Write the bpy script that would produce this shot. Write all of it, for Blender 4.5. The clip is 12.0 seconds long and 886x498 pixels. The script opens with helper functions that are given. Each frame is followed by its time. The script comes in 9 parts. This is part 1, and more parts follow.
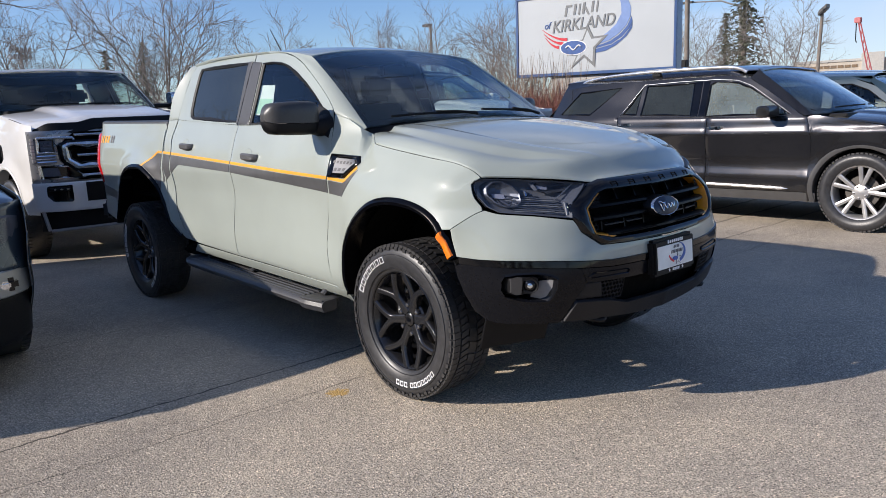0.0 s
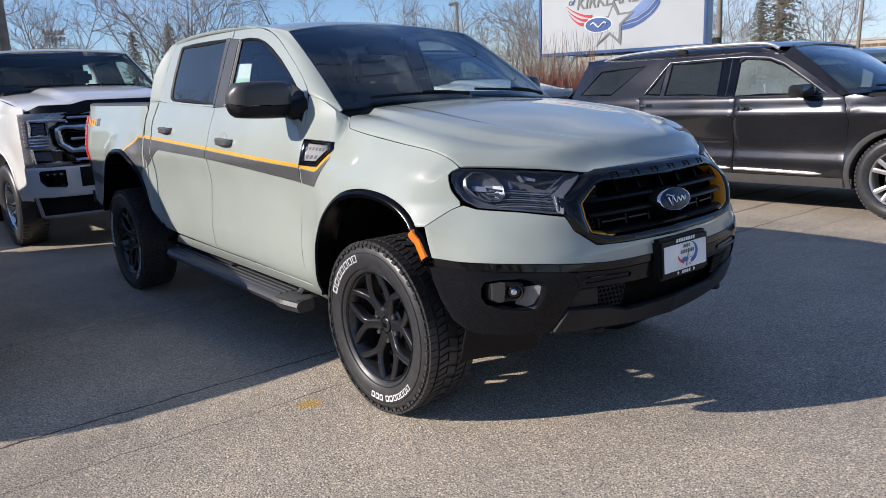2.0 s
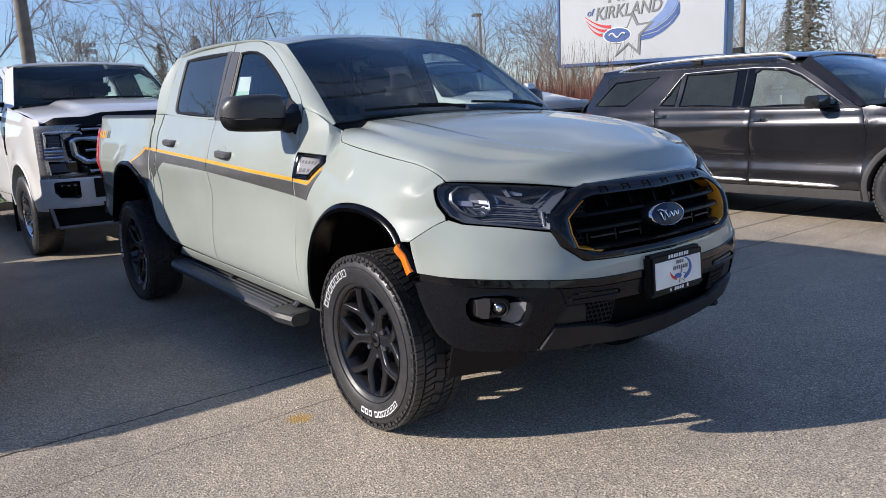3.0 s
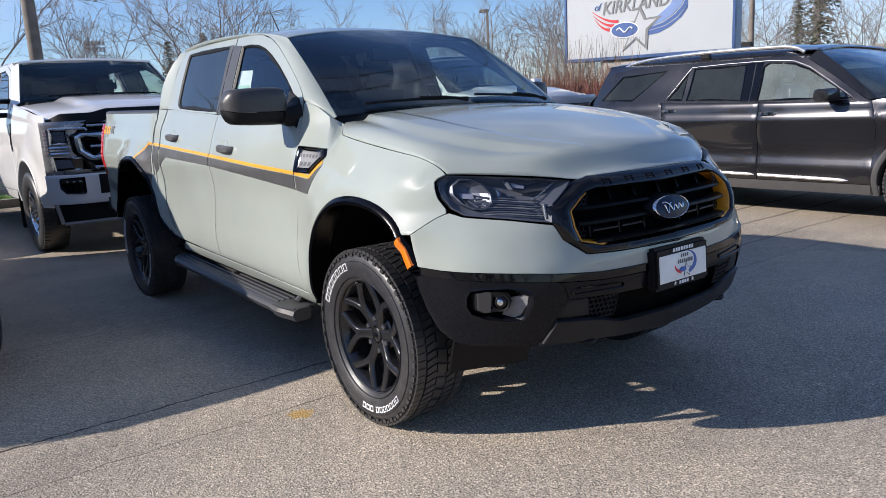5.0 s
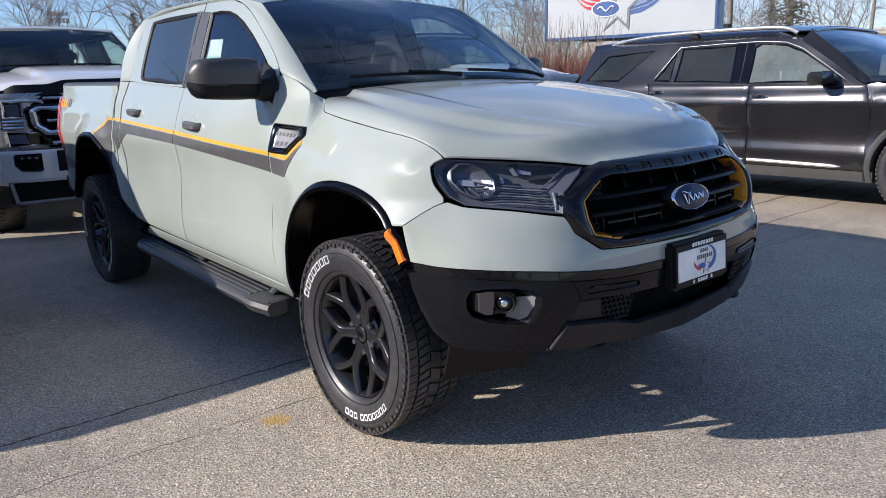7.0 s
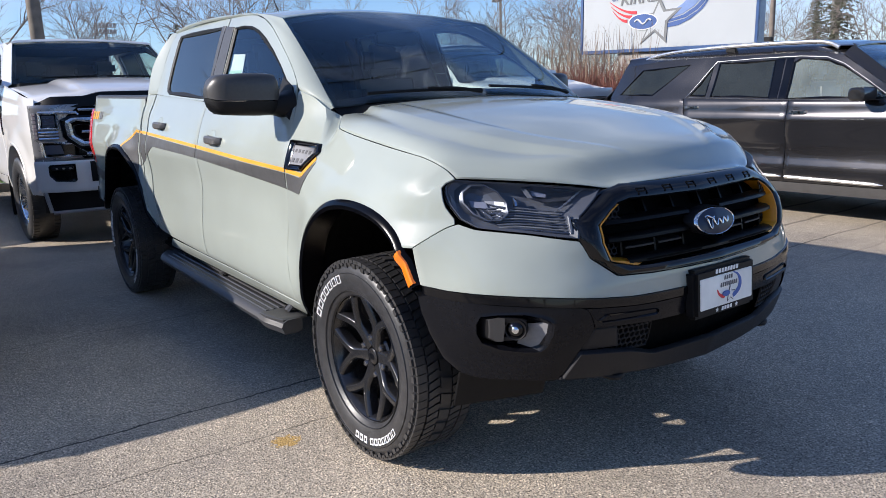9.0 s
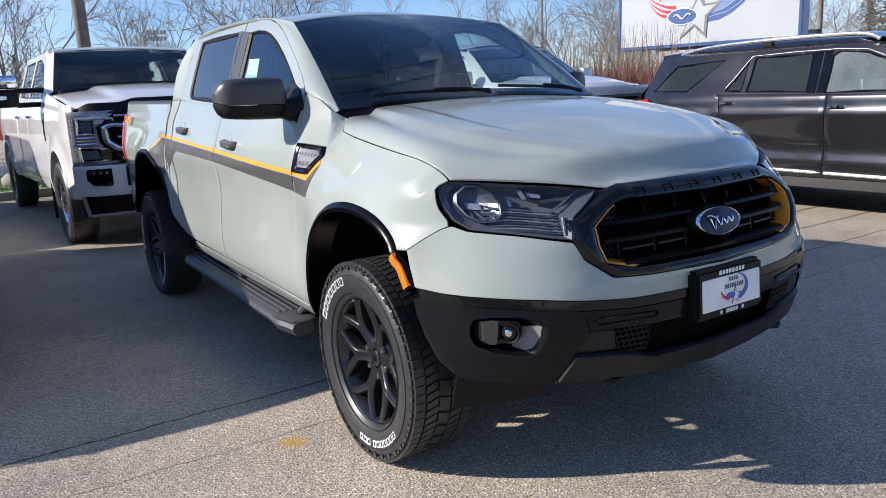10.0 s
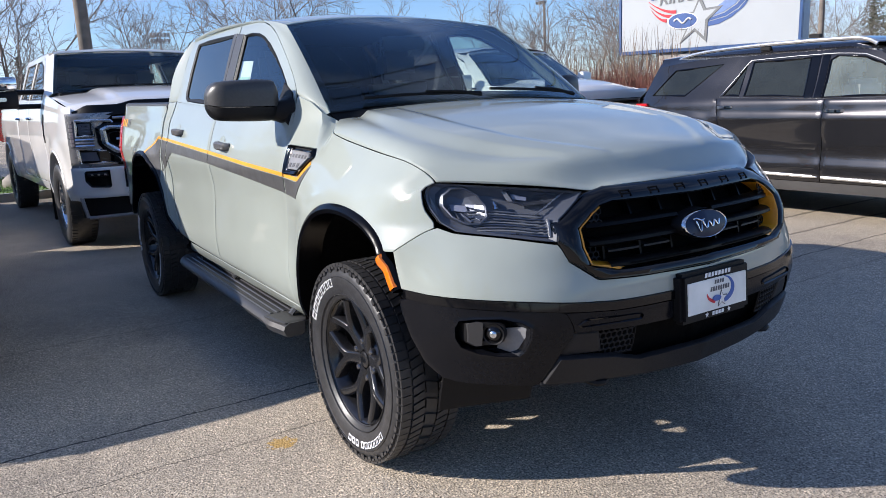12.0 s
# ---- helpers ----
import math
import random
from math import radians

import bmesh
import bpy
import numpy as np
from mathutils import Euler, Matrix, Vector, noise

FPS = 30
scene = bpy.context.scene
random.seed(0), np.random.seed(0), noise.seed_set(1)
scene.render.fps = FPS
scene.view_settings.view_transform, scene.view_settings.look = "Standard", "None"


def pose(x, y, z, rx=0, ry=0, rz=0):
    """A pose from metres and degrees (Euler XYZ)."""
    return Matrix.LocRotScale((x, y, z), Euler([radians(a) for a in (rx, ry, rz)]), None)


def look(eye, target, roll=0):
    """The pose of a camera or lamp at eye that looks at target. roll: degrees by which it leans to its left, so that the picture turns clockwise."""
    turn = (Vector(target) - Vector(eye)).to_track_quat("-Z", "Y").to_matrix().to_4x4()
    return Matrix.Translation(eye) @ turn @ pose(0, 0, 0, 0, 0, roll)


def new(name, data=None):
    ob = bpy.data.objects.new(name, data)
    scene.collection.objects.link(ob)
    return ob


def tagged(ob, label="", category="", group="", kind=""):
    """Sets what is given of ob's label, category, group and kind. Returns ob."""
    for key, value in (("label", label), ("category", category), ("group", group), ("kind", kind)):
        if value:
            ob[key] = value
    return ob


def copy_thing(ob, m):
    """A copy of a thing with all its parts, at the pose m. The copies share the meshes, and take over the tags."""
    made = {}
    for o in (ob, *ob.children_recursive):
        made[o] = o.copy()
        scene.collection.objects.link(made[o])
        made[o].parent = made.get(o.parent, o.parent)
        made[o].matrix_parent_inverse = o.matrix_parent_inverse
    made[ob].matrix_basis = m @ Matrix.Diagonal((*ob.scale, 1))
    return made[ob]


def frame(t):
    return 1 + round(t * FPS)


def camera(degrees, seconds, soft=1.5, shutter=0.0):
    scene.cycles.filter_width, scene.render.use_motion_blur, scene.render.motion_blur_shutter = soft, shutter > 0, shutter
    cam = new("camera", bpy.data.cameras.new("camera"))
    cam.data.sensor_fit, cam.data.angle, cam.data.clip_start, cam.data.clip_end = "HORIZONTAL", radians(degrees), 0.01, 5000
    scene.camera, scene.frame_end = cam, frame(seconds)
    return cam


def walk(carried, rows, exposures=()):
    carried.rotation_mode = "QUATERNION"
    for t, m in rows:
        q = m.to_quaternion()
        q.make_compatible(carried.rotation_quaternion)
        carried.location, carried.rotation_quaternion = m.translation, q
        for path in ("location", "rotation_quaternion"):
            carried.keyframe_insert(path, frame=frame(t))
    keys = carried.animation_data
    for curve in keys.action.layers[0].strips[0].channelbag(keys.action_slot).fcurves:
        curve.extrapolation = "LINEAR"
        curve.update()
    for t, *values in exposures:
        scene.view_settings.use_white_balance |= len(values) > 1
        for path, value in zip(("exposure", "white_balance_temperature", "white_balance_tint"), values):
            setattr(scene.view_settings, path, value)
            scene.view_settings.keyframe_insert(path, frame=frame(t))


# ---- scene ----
cam = camera(61.0, 12.0, 0.65)
PATH = [
    (0, (2.729, -3.023, 1.35), (1.264, -1.711, 0.989), -2.6),
    (0.5, (2.597, -2.904, 1.328), (1.135, -1.591, 0.954), -2.7),
    (1, (2.508, -2.816, 1.338), (1.043, -1.512, 0.948), -2.7),
    (1.5, (2.509, -2.738, 1.334), (1.026, -1.458, 0.932), -2.7),
    (2, (2.573, -2.599, 1.338), (1.062, -1.353, 0.932), -2.8),
    (2.5, (2.621, -2.493, 1.334), (1.083, -1.278, 0.936), -2.8),
    (3, (2.635, -2.463, 1.343), (1.08, -1.263, 0.966), -2.9),
    (5, (2.627, -2.425, 1.323), (1.06, -1.243, 0.939), -3.1),
    (5.5, (2.542, -2.379, 1.322), (0.984, -1.194, 0.915), -3.1),
    (6, (2.44, -2.342, 1.326), (0.896, -1.144, 0.901), -2.9),
    (6.5, (2.369, -2.319, 1.318), (0.842, -1.103, 0.881), -2.6),
    (7, (2.333, -2.301, 1.311), (0.821, -1.069, 0.871), -2.2),
    (9, (2.322, -2.191, 1.331), (0.747, -1.028, 0.922), -1.9),
    (9.5, (2.37, -2.112, 1.328), (0.757, -1.001, 0.923), -2.4),
    (10, (2.4, -2.052, 1.328), (0.757, -0.987, 0.924), -2.9),
    (10.5, (2.413, -2.028, 1.327), (0.753, -0.988, 0.924), -3.2),
    (11, (2.427, -2.016, 1.321), (0.762, -0.982, 0.921), -3.1),
    (11.5, (2.437, -2.016, 1.323), (0.778, -0.972, 0.924), -2.9),
    (12, (2.436, -2.015, 1.322), (0.788, -0.954, 0.927), -2.7),
]
walk(cam, [(t, look(eye, target, roll)) for t, eye, target, roll in PATH], [(0.0, 0.23, 6450, 14), (5.0, 0.33, 6350, 14), (12.0, 0.5, 6250, 14)])

# ---- light ----
SUN_DIR = Vector((-0.92, -1.85, 1.0)).normalized()
sun_data = bpy.data.lights.new("sun", "SUN")
sun_data.energy, sun_data.angle, sun_data.color = 5.0, radians(0.55), (1.0, 0.93, 0.83)
sun = new("sun", sun_data)
sun.matrix_world = look(SUN_DIR * 50, (0, 0, 0))
world = bpy.data.worlds.new("sky")
scene.world = world
world.use_nodes = True
_wn = world.node_tree.nodes
_bg = _wn["Background"]
_sky = _wn.new("ShaderNodeTexSky")
_sky.sky_type, _sky.sun_disc = "NISHITA", False
_sky.sun_elevation = math.asin(SUN_DIR.z)
_sky.sun_rotation = math.atan2(SUN_DIR.x, SUN_DIR.y)
_sky.air_density, _sky.dust_density, _sky.ozone_density = 1.0, 0.0, 2.5
_bg.inputs["Strength"].default_value = 0.095
# thin high cloud over the sky
_tc, _mp, _cn = _wn.new("ShaderNodeTexCoord"), _wn.new("ShaderNodeMapping"), _wn.new("ShaderNodeTexNoise")
_mp.inputs["Scale"].default_value = (1.6, 1.6, 3.5)
_cn.inputs["Scale"].default_value, _cn.inputs["Detail"].default_value = 1.7, 7.0
_cr, _cm = _wn.new("ShaderNodeValToRGB"), _wn.new("ShaderNodeMixRGB")
_cr.color_ramp.elements[0].position, _cr.color_ramp.elements[1].position = 0.5, 0.85
_cr.color_ramp.elements[1].color = (0.75, 0.75, 0.75, 1)
_cm.inputs["Color2"].default_value = (6.6, 7.2, 8.2, 1)
_wl = world.node_tree.links
_wl.new(_tc.outputs["Generated"], _mp.inputs["Vector"])
_wl.new(_mp.outputs["Vector"], _cn.inputs["Vector"])
_wl.new(_cn.outputs["Fac"], _cr.inputs["Fac"])
_wl.new(_cr.outputs["Color"], _cm.inputs["Fac"])
_tint = _wn.new("ShaderNodeMixRGB")
_tint.blend_type, _tint.inputs["Fac"].default_value = "MULTIPLY", 1.0
_tint.inputs["Color2"].default_value = (0.85, 1.0, 1.27, 1)
_wl.new(_sky.outputs["Color"], _tint.inputs["Color1"])
_wl.new(_tint.outputs["Color"], _cm.inputs["Color1"])
_wl.new(_cm.outputs["Color"], _bg.inputs["Color"])


# ---- materials ----
def nodes_of(name):
    m = bpy.data.materials.new(name)
    m.use_nodes = True
    nt = m.node_tree
    return m, nt.nodes, nt.links, nt.nodes["Principled BSDF"]


def setin(node, **values):
    for key, value in values.items():
        node.inputs[key.replace("_", " ")].default_value = value


def coords(N, L, scale, obj=True):
    tc, mp = N.new("ShaderNodeTexCoord"), N.new("ShaderNodeMapping")
    mp.inputs["Scale"].default_value = scale if isinstance(scale, tuple) else (scale,) * 3
    L.new(tc.outputs["Object" if obj else "Generated"], mp.inputs["Vector"])
    return mp.outputs["Vector"]


def noise_tex(N, L, vec, scale, detail=4.0, rough=0.55):
    n = N.new("ShaderNodeTexNoise")
    setin(n, Scale=scale, Detail=detail, Roughness=rough)
    L.new(vec, n.inputs["Vector"])
    return n.outputs["Fac"]


def ramp(N, L, fac, stops):
    r = N.new("ShaderNodeValToRGB")
    while len(r.color_ramp.elements) < len(stops):
        r.color_ramp.elements.new(0.5)
    for e, (p, c) in zip(r.color_ramp.elements, stops):
        e.position, e.color = p, (*c, 1) if len(c) == 3 else c
    L.new(fac, r.inputs["Fac"])
    return r.outputs["Color"]


def bump(N, L, height, strength, distance, bsdf, chain=None):
    b = N.new("ShaderNodeBump")
    setin(b, Strength=strength, Distance=distance)
    L.new(height, b.inputs["Height"])
    if chain:
        L.new(chain, b.inputs["Normal"])
    L.new(b.outputs["Normal"], bsdf.inputs["Normal"])
    return b.outputs["Normal"]


def car_paint(name, color, metallic=0.0, rough=0.38, coat=1.0, dust=0.06, spec=0.25):
    m, N, L, B = nodes_of(name)
    v = coords(N, L, 1.0)
    big = noise_tex(N, L, v, 1.7, 5.0)
    fine = noise_tex(N, L, v, 240.0, 2.0)
    c0 = tuple(c * (1 - dust) for c in color)
    c1 = tuple(min(1, c * (1 + dust) + 0.004) for c in color)
    L.new(ramp(N, L, big, [(0.3, c0), (0.7, c1)]), B.inputs["Base Color"])
    setin(B, Metallic=metallic, Roughness=rough, Coat_Weight=coat, Coat_Roughness=0.03, Specular_IOR_Level=spec)
    L.new(ramp(N, L, big, [(0.35, (rough * 0.9,) * 3), (0.75, (rough * 1.15,) * 3)]), B.inputs["Roughness"])
    if metallic:
        bump(N, L, fine, 0.05, 0.0004, B)
    return m


def plain(name, color, rough=0.5, metallic=0.0, grain=0.0, scale=60.0, spread=0.12, coat=0.0, spec=0.5):
    """A surface of one colour with slight blotches, and grain as fine relief in metres."""
    m, N, L, B = nodes_of(name)
    v = coords(N, L, 1.0)
    big = noise_tex(N, L, v, scale * 0.12, 5.0)
    L.new(ramp(N, L, big, [(0.3, tuple(c * (1 - spread) for c in color)), (0.72, tuple(min(1, c * (1 + spread)) for c in color))]), B.inputs["Base Color"])
    L.new(ramp(N, L, noise_tex(N, L, v, scale * 0.3), [(0.3, (rough * 0.85,) * 3), (0.7, (min(1, rough * 1.15),) * 3)]), B.inputs["Roughness"])
    setin(B, Metallic=metallic, Coat_Weight=coat, Specular_IOR_Level=spec)
    if grain:
        bump(N, L, noise_tex(N, L, v, scale, 3.0), 0.6, grain, B)
    return m


def glass_mat(name, tint, ior=1.5, rough=0.0, film=0.0):
    """A tinted pane: clear through the tint, mirror-like by its Fresnel gloss; film: share of a pale diffuse veil."""
    m = bpy.data.materials.new(name)
    m.use_nodes = True
    N, L = m.node_tree.nodes, m.node_tree.links
    N.remove(N["Principled BSDF"])
    t, g, mix = N.new("ShaderNodeBsdfTransparent"), N.new("ShaderNodeBsdfGlossy"), N.new("ShaderNodeMixShader")
    lw, power, gloss = N.new("ShaderNodeLayerWeight"), N.new("ShaderNodeMath"), N.new("ShaderNodeMath")
    lw.inputs["Blend"].default_value = 0.5
    power.operation, power.inputs[1].default_value = "POWER", 4.6
    f0 = ((ior - 1) / (ior + 1)) ** 2
    gloss.operation, gloss.inputs[1].default_value, gloss.inputs[2].default_value = "MULTIPLY_ADD", 1 - f0, f0
    L.new(lw.outputs["Facing"], power.inputs[0])
    L.new(power.outputs[0], gloss.inputs[0])
    t.inputs["Color"].default_value, g.inputs["Color"].default_value = (*tint, 1), (0.95, 0.97, 1.0, 1)
    g.inputs["Roughness"].default_value = rough
    through_glass = t.outputs["BSDF"]
    if film:
        d, veil_mix = N.new("ShaderNodeBsdfDiffuse"), N.new("ShaderNodeMixShader")
        d.inputs["Color"].default_value = (0.48, 0.56, 0.52, 1)
        L.new(ramp(N, L, noise_tex(N, L, coords(N, L, 1.0), 3.0, 6.0), [(0.3, (film * 0.7,) * 3), (0.7, (film * 1.2,) * 3)]), veil_mix.inputs["Fac"])
        L.new(t.outputs["BSDF"], veil_mix.inputs[1])
        L.new(d.outputs["BSDF"], veil_mix.inputs[2])
        through_glass = veil_mix.outputs["Shader"]
    L.new(gloss.outputs[0], mix.inputs["Fac"])
    L.new(through_glass, mix.inputs[1])
    L.new(g.outputs["BSDF"], mix.inputs[2])
    L.new(mix.outputs["Shader"], N["Material Output"].inputs["Surface"])
    return m


def asphalt_mat():
    m, N, L, B = nodes_of("asphalt")
    v = coords(N, L, 1.0)
    vor = N.new("ShaderNodeTexVoronoi")
    vor.feature = "F1"
    setin(vor, Scale=135.0)
    L.new(v, vor.inputs["Vector"])
    vor2 = N.new("ShaderNodeTexVoronoi")
    setin(vor2, Scale=300.0)
    L.new(v, vor2.inputs["Vector"])
    stone = ramp(N, L, vor.outputs["Color"], [(0.0, (0.1, 0.095, 0.088)), (0.35, (0.25, 0.232, 0.208)), (0.7, (0.4, 0.368, 0.326)), (0.95, (0.7, 0.645, 0.57))])
    sand = ramp(N, L, vor2.outputs["Color"], [(0.0, (0.1, 0.096, 0.09)), (0.6, (0.3, 0.278, 0.25)), (1.0, (0.56, 0.515, 0.46))])
    mix = N.new("ShaderNodeMixRGB")
    mix.inputs["Fac"].default_value = 0.42
    L.new(stone, mix.inputs["Color1"])
    L.new(sand, mix.inputs["Color2"])
    patch = noise_tex(N, L, v, 0.55, 8.0, 0.62)
    worn = N.new("ShaderNodeMixRGB")
    worn.blend_type = "MULTIPLY"
    worn.inputs["Fac"].default_value = 1.0
    L.new(mix.outputs["Color"], worn.inputs["Color1"])
    L.new(ramp(N, L, patch, [(0.28, (0.64, 0.63, 0.62)), (0.5, (1.03, 0.99, 0.91)), (0.75, (1.4, 1.32, 1.16))]), worn.inputs["Color2"])
    pits = N.new("ShaderNodeMixRGB")
    pits.blend_type = "MULTIPLY"
    pits.inputs["Fac"].default_value = 1.0
    L.new(worn.outputs["Color"], pits.inputs["Color1"])
    L.new(ramp(N, L, noise_tex(N, L, v, 130.0, 3.0, 0.75), [(0.38, (0.26, 0.253, 0.24)), (0.45, (1.28, 1.24, 1.19)), (0.72, (1.95, 1.86, 1.75))]), pits.inputs["Color2"])
    L.new(pits.outputs["Color"], B.inputs["Base Color"])
    setin(B, Roughness=0.82, Specular_IOR_Level=0.2)
    edge = N.new("ShaderNodeTexVoronoi")
    edge.feature = "SMOOTH_F1"
    setin(edge, Scale=135.0)
    L.new(v, edge.inputs["Vector"])
    b1 = bump(N, L, edge.outputs["Distance"], 0.7, 0.005, B)
    bump(N, L, noise_tex(N, L, v, 9.0, 6.0), 0.35, 0.012, B, b1)
    return m


SAGE = car_paint("sage_paint", (0.35, 0.385, 0.345), 0.0, 0.36, spec=0.1)
WHITE = car_paint("white_paint", (0.77, 0.76, 0.735), 0.0, 0.32, spec=0.2)
CHARCOAL = car_paint("charcoal_paint", (0.03, 0.029, 0.031), 0.6, 0.22, 1.0, spec=0.1)
CHARCOAL_LOW = plain("charcoal_cladding", (0.075, 0.073, 0.072), 0.45, 0.2)
SLATE = car_paint("slate_paint", (0.05, 0.07, 0.095), 0.4, 0.3)
BLUEGREY = car_paint("blue_grey_paint", (0.03, 0.055, 0.075), 0.0, 0.32, spec=0.1)
BLACKPAINT = car_paint("black_paint", (0.012, 0.012, 0.013), 0.0, 0.3)
GLOSSBLACK = plain("gloss_black", (0.003, 0.003, 0.004), 0.06, 0.0, 0.0, 40.0, 0.1, spec=0.4)
ARCHBLACK = plain("satin_black_arch_plastic", (0.002, 0.002, 0.003), 0.2, 0.0, 0.0, 40.0, 0.1, spec=0.12)
MATTBLACK = plain("matt_black_plastic", (0.0075, 0.0075, 0.0085), 0.5, 0.0, 0.0003, 900.0, spec=0.2)
TEXTBLACK = plain("textured_bumper_plastic", (0.0055, 0.006, 0.0085), 0.2, 0.0, 0.0, 700.0, spec=0.22)
SKID = plain("skid_grey", (0.016, 0.016, 0.018), 0.42, 0.1, 0.0003, 700.0, spec=0.25)
LINER = plain("wheel_well_liner", (0.004, 0.004, 0.004), 0.9, 0.0, 0.002, 120.0, spec=0.05)
RUBBER = plain("tyre_rubber", (0.038, 0.037, 0.037), 0.42, 0.0, 0.0006, 300.0, 0.25, spec=0.5)
SIDEWALL = plain("tyre_sidewall", (0.034, 0.034, 0.036), 0.4, 0.0, 0.0004, 260.0, 0.3)
RIMBLACK = plain("satin_black_alloy", (0.013, 0.013, 0.0145), 0.22, 0.0, 0.0, 60.0, 0.1, 0.0, spec=0.7)
DARKCHROME = plain("dark_chrome", (0.2, 0.2, 0.21), 0.25, 0.9)
LAMPSILVER = plain("silver_lamp_surround", (0.3, 0.3, 0.31), 0.3, 0.6)
GRILLEBLACK = plain("grille_black_plastic", (0.003, 0.003, 0.0035), 0.35, 0.0, 0.0, 200.0, spec=0.1)
GALVGREY = plain("pale_grey_lip", (0.3, 0.3, 0.31), 0.5)
STEEL = plain("bare_steel", (0.42, 0.42, 0.43), 0.35, 1.0)
RUSTYSTEEL = plain("brake_iron", (0.12, 0.11, 0.1), 0.5, 0.8)
ALLOY = plain("silver_alloy", (0.52, 0.51, 0.5), 0.34, 0.7)
RAILMETAL = plain("bright_rail_metal", (0.75, 0.75, 0.74), 0.25, 0.9)
CHROME = plain("chrome", (0.72, 0.73, 0.74), 0.07, 1.0, 0.0, 30.0, 0.04)
TRIMGREY = plain("dark_grey_trim", (0.052, 0.052, 0.053), 0.42, 0.0, 0.0002, 700.0)
HANDLEGREY = plain("handle_grey_plastic", (0.085, 0.085, 0.086), 0.42, 0.0, 0.0002, 700.0)
STEPGREY = plain("step_plastic", (0.05, 0.05, 0.053), 0.45, 0.0, 0.0003, 600.0)
VENTGREY = plain("vent_inlay_grey", (0.22, 0.22, 0.225), 0.4, 0.3)
MIRRORCASE = plain("mirror_shell_plastic", (0.05, 0.049, 0.048), 0.38, 0.0, 0.0003, 800.0)
DECALGREY = plain("grey_stripe_vinyl", (0.082, 0.082, 0.082), 0.4)
DECALGOLD = plain("amber_stripe_vinyl", (0.78, 0.36, 0.035), 0.35)
GOLDTRIM = plain("amber_grille_trim", (0.66, 0.27, 0.012), 0.4)
AMBER = plain("amber_lens", (0.95, 0.22, 0.008), 0.12, 0.0, 0.0, 50.0, 0.1, 1.0)
REDLENS = plain("red_lens", (0.55, 0.012, 0.016), 0.1, 0.0, 0.0, 50.0, 0.15, 1.0)
CLEARLENS = glass_mat("clear_lens", (0.86, 0.88, 0.9), 1.45)
WINDSCREEN = glass_mat("windscreen_glass", (0.84, 0.9, 0.88), 1.5)
# pale diffuse film paints the sun's glare into this glass
FRONTGLASS = glass_mat("glare_front_glass", (0.76, 0.8, 0.79), 1.5, 0.0, 0.25)
SIDEGLASS = glass_mat("tinted_side_glass", (0.72, 0.79, 0.77), 1.5)
PRIVACY = glass_mat("privacy_glass", (0.05, 0.053, 0.056), 1.5, 0.0, 0.05)
LAMPGREY = plain("lamp_housing_grey", (0.105, 0.11, 0.13), 0.4, 0.0, spec=0.3)
LAMPWHITE = plain("lamp_white_insert", (0.24, 0.25, 0.32), 0.35)
LAMPMIRROR = plain("dim_lamp_mirror", (0.17, 0.175, 0.2), 0.3, 0.9)
# stands in for sun on the fog scoop; also grey of headlamp parts
SCOOP = plain("scoop_glint_and_lamp_grey", (0.2, 0.2, 0.205), 0.4, 0.0, 0.0003, 600.0)
FOGGREY = plain("fog_lamp_wing_grey", (0.05, 0.05, 0.052), 0.35, 0.3)
BOWLGREY = plain("lamp_bowl_grey", (0.1, 0.105, 0.125), 0.35, 0.6)
REFLECTOR = plain("lamp_reflector", (0.7, 0.72, 0.75), 0.12, 1.0)
CABIN = plain("cabin_dark_trim", (0.022, 0.022, 0.024), 0.7, 0.0, 0.0004, 400.0)
CABINGREY = plain("cabin_grey_cloth", (0.07, 0.07, 0.072), 0.85, 0.0, 0.0006, 500.0)
CABINLIGHT = plain("cabin_light_trim", (0.42, 0.42, 0.41), 0.8)
PAPER = plain("white_sticker_paper", (0.82, 0.83, 0.8), 0.6)
PALEGREEN = plain("pale_green_print", (0.5, 0.72, 0.56), 0.6)
WHITEPRINT = plain("white_print", (0.8, 0.8, 0.8), 0.5)
GREYPRINT = plain("grey_print", (0.12, 0.12, 0.13), 0.5)
REDPRINT = plain("red_print", (0.62, 0.03, 0.045), 0.45)
BLUEPRINT = plain("blue_print", (0.045, 0.12, 0.42), 0.4)
BADGEBLUE = plain("badge_blue", (0.004, 0.009, 0.034), 0.3, 0.0, 0.0, 50.0, 0.1, 0.0, spec=0.3)
ASPHALT = asphalt_mat()


# ---- building tools ----
def herm(xs, ys, x):
    """A smooth curve through the knots."""
    n = len(xs)

    def tangent(k):
        a, b = max(k - 1, 0), min(k + 1, n - 1)
        return (ys[b] - ys[a]) / (xs[b] - xs[a])
    if x <= xs[0]:
        return ys[0] + tangent(0) * (x - xs[0])
    if x >= xs[-1]:
        return ys[-1] + tangent(n - 1) * (x - xs[-1])
    i = next(k for k in range(n - 1) if x <= xs[k + 1])
    h = xs[i + 1] - xs[i]
    s = (x - xs[i]) / h
    m0, m1 = tangent(i) * h, tangent(i + 1) * h
    s2, s3 = s * s, s * s * s
    return (2 * s3 - 3 * s2 + 1) * ys[i] + (s3 - 2 * s2 + s) * m0 + (3 * s2 - 2 * s3) * ys[i + 1] + (s3 - s2) * m1


def smooth01(a, b, x):
    t = min(1.0, max(0.0, (x - a) / (b - a)))
    return t * t * (3 - 2 * t)


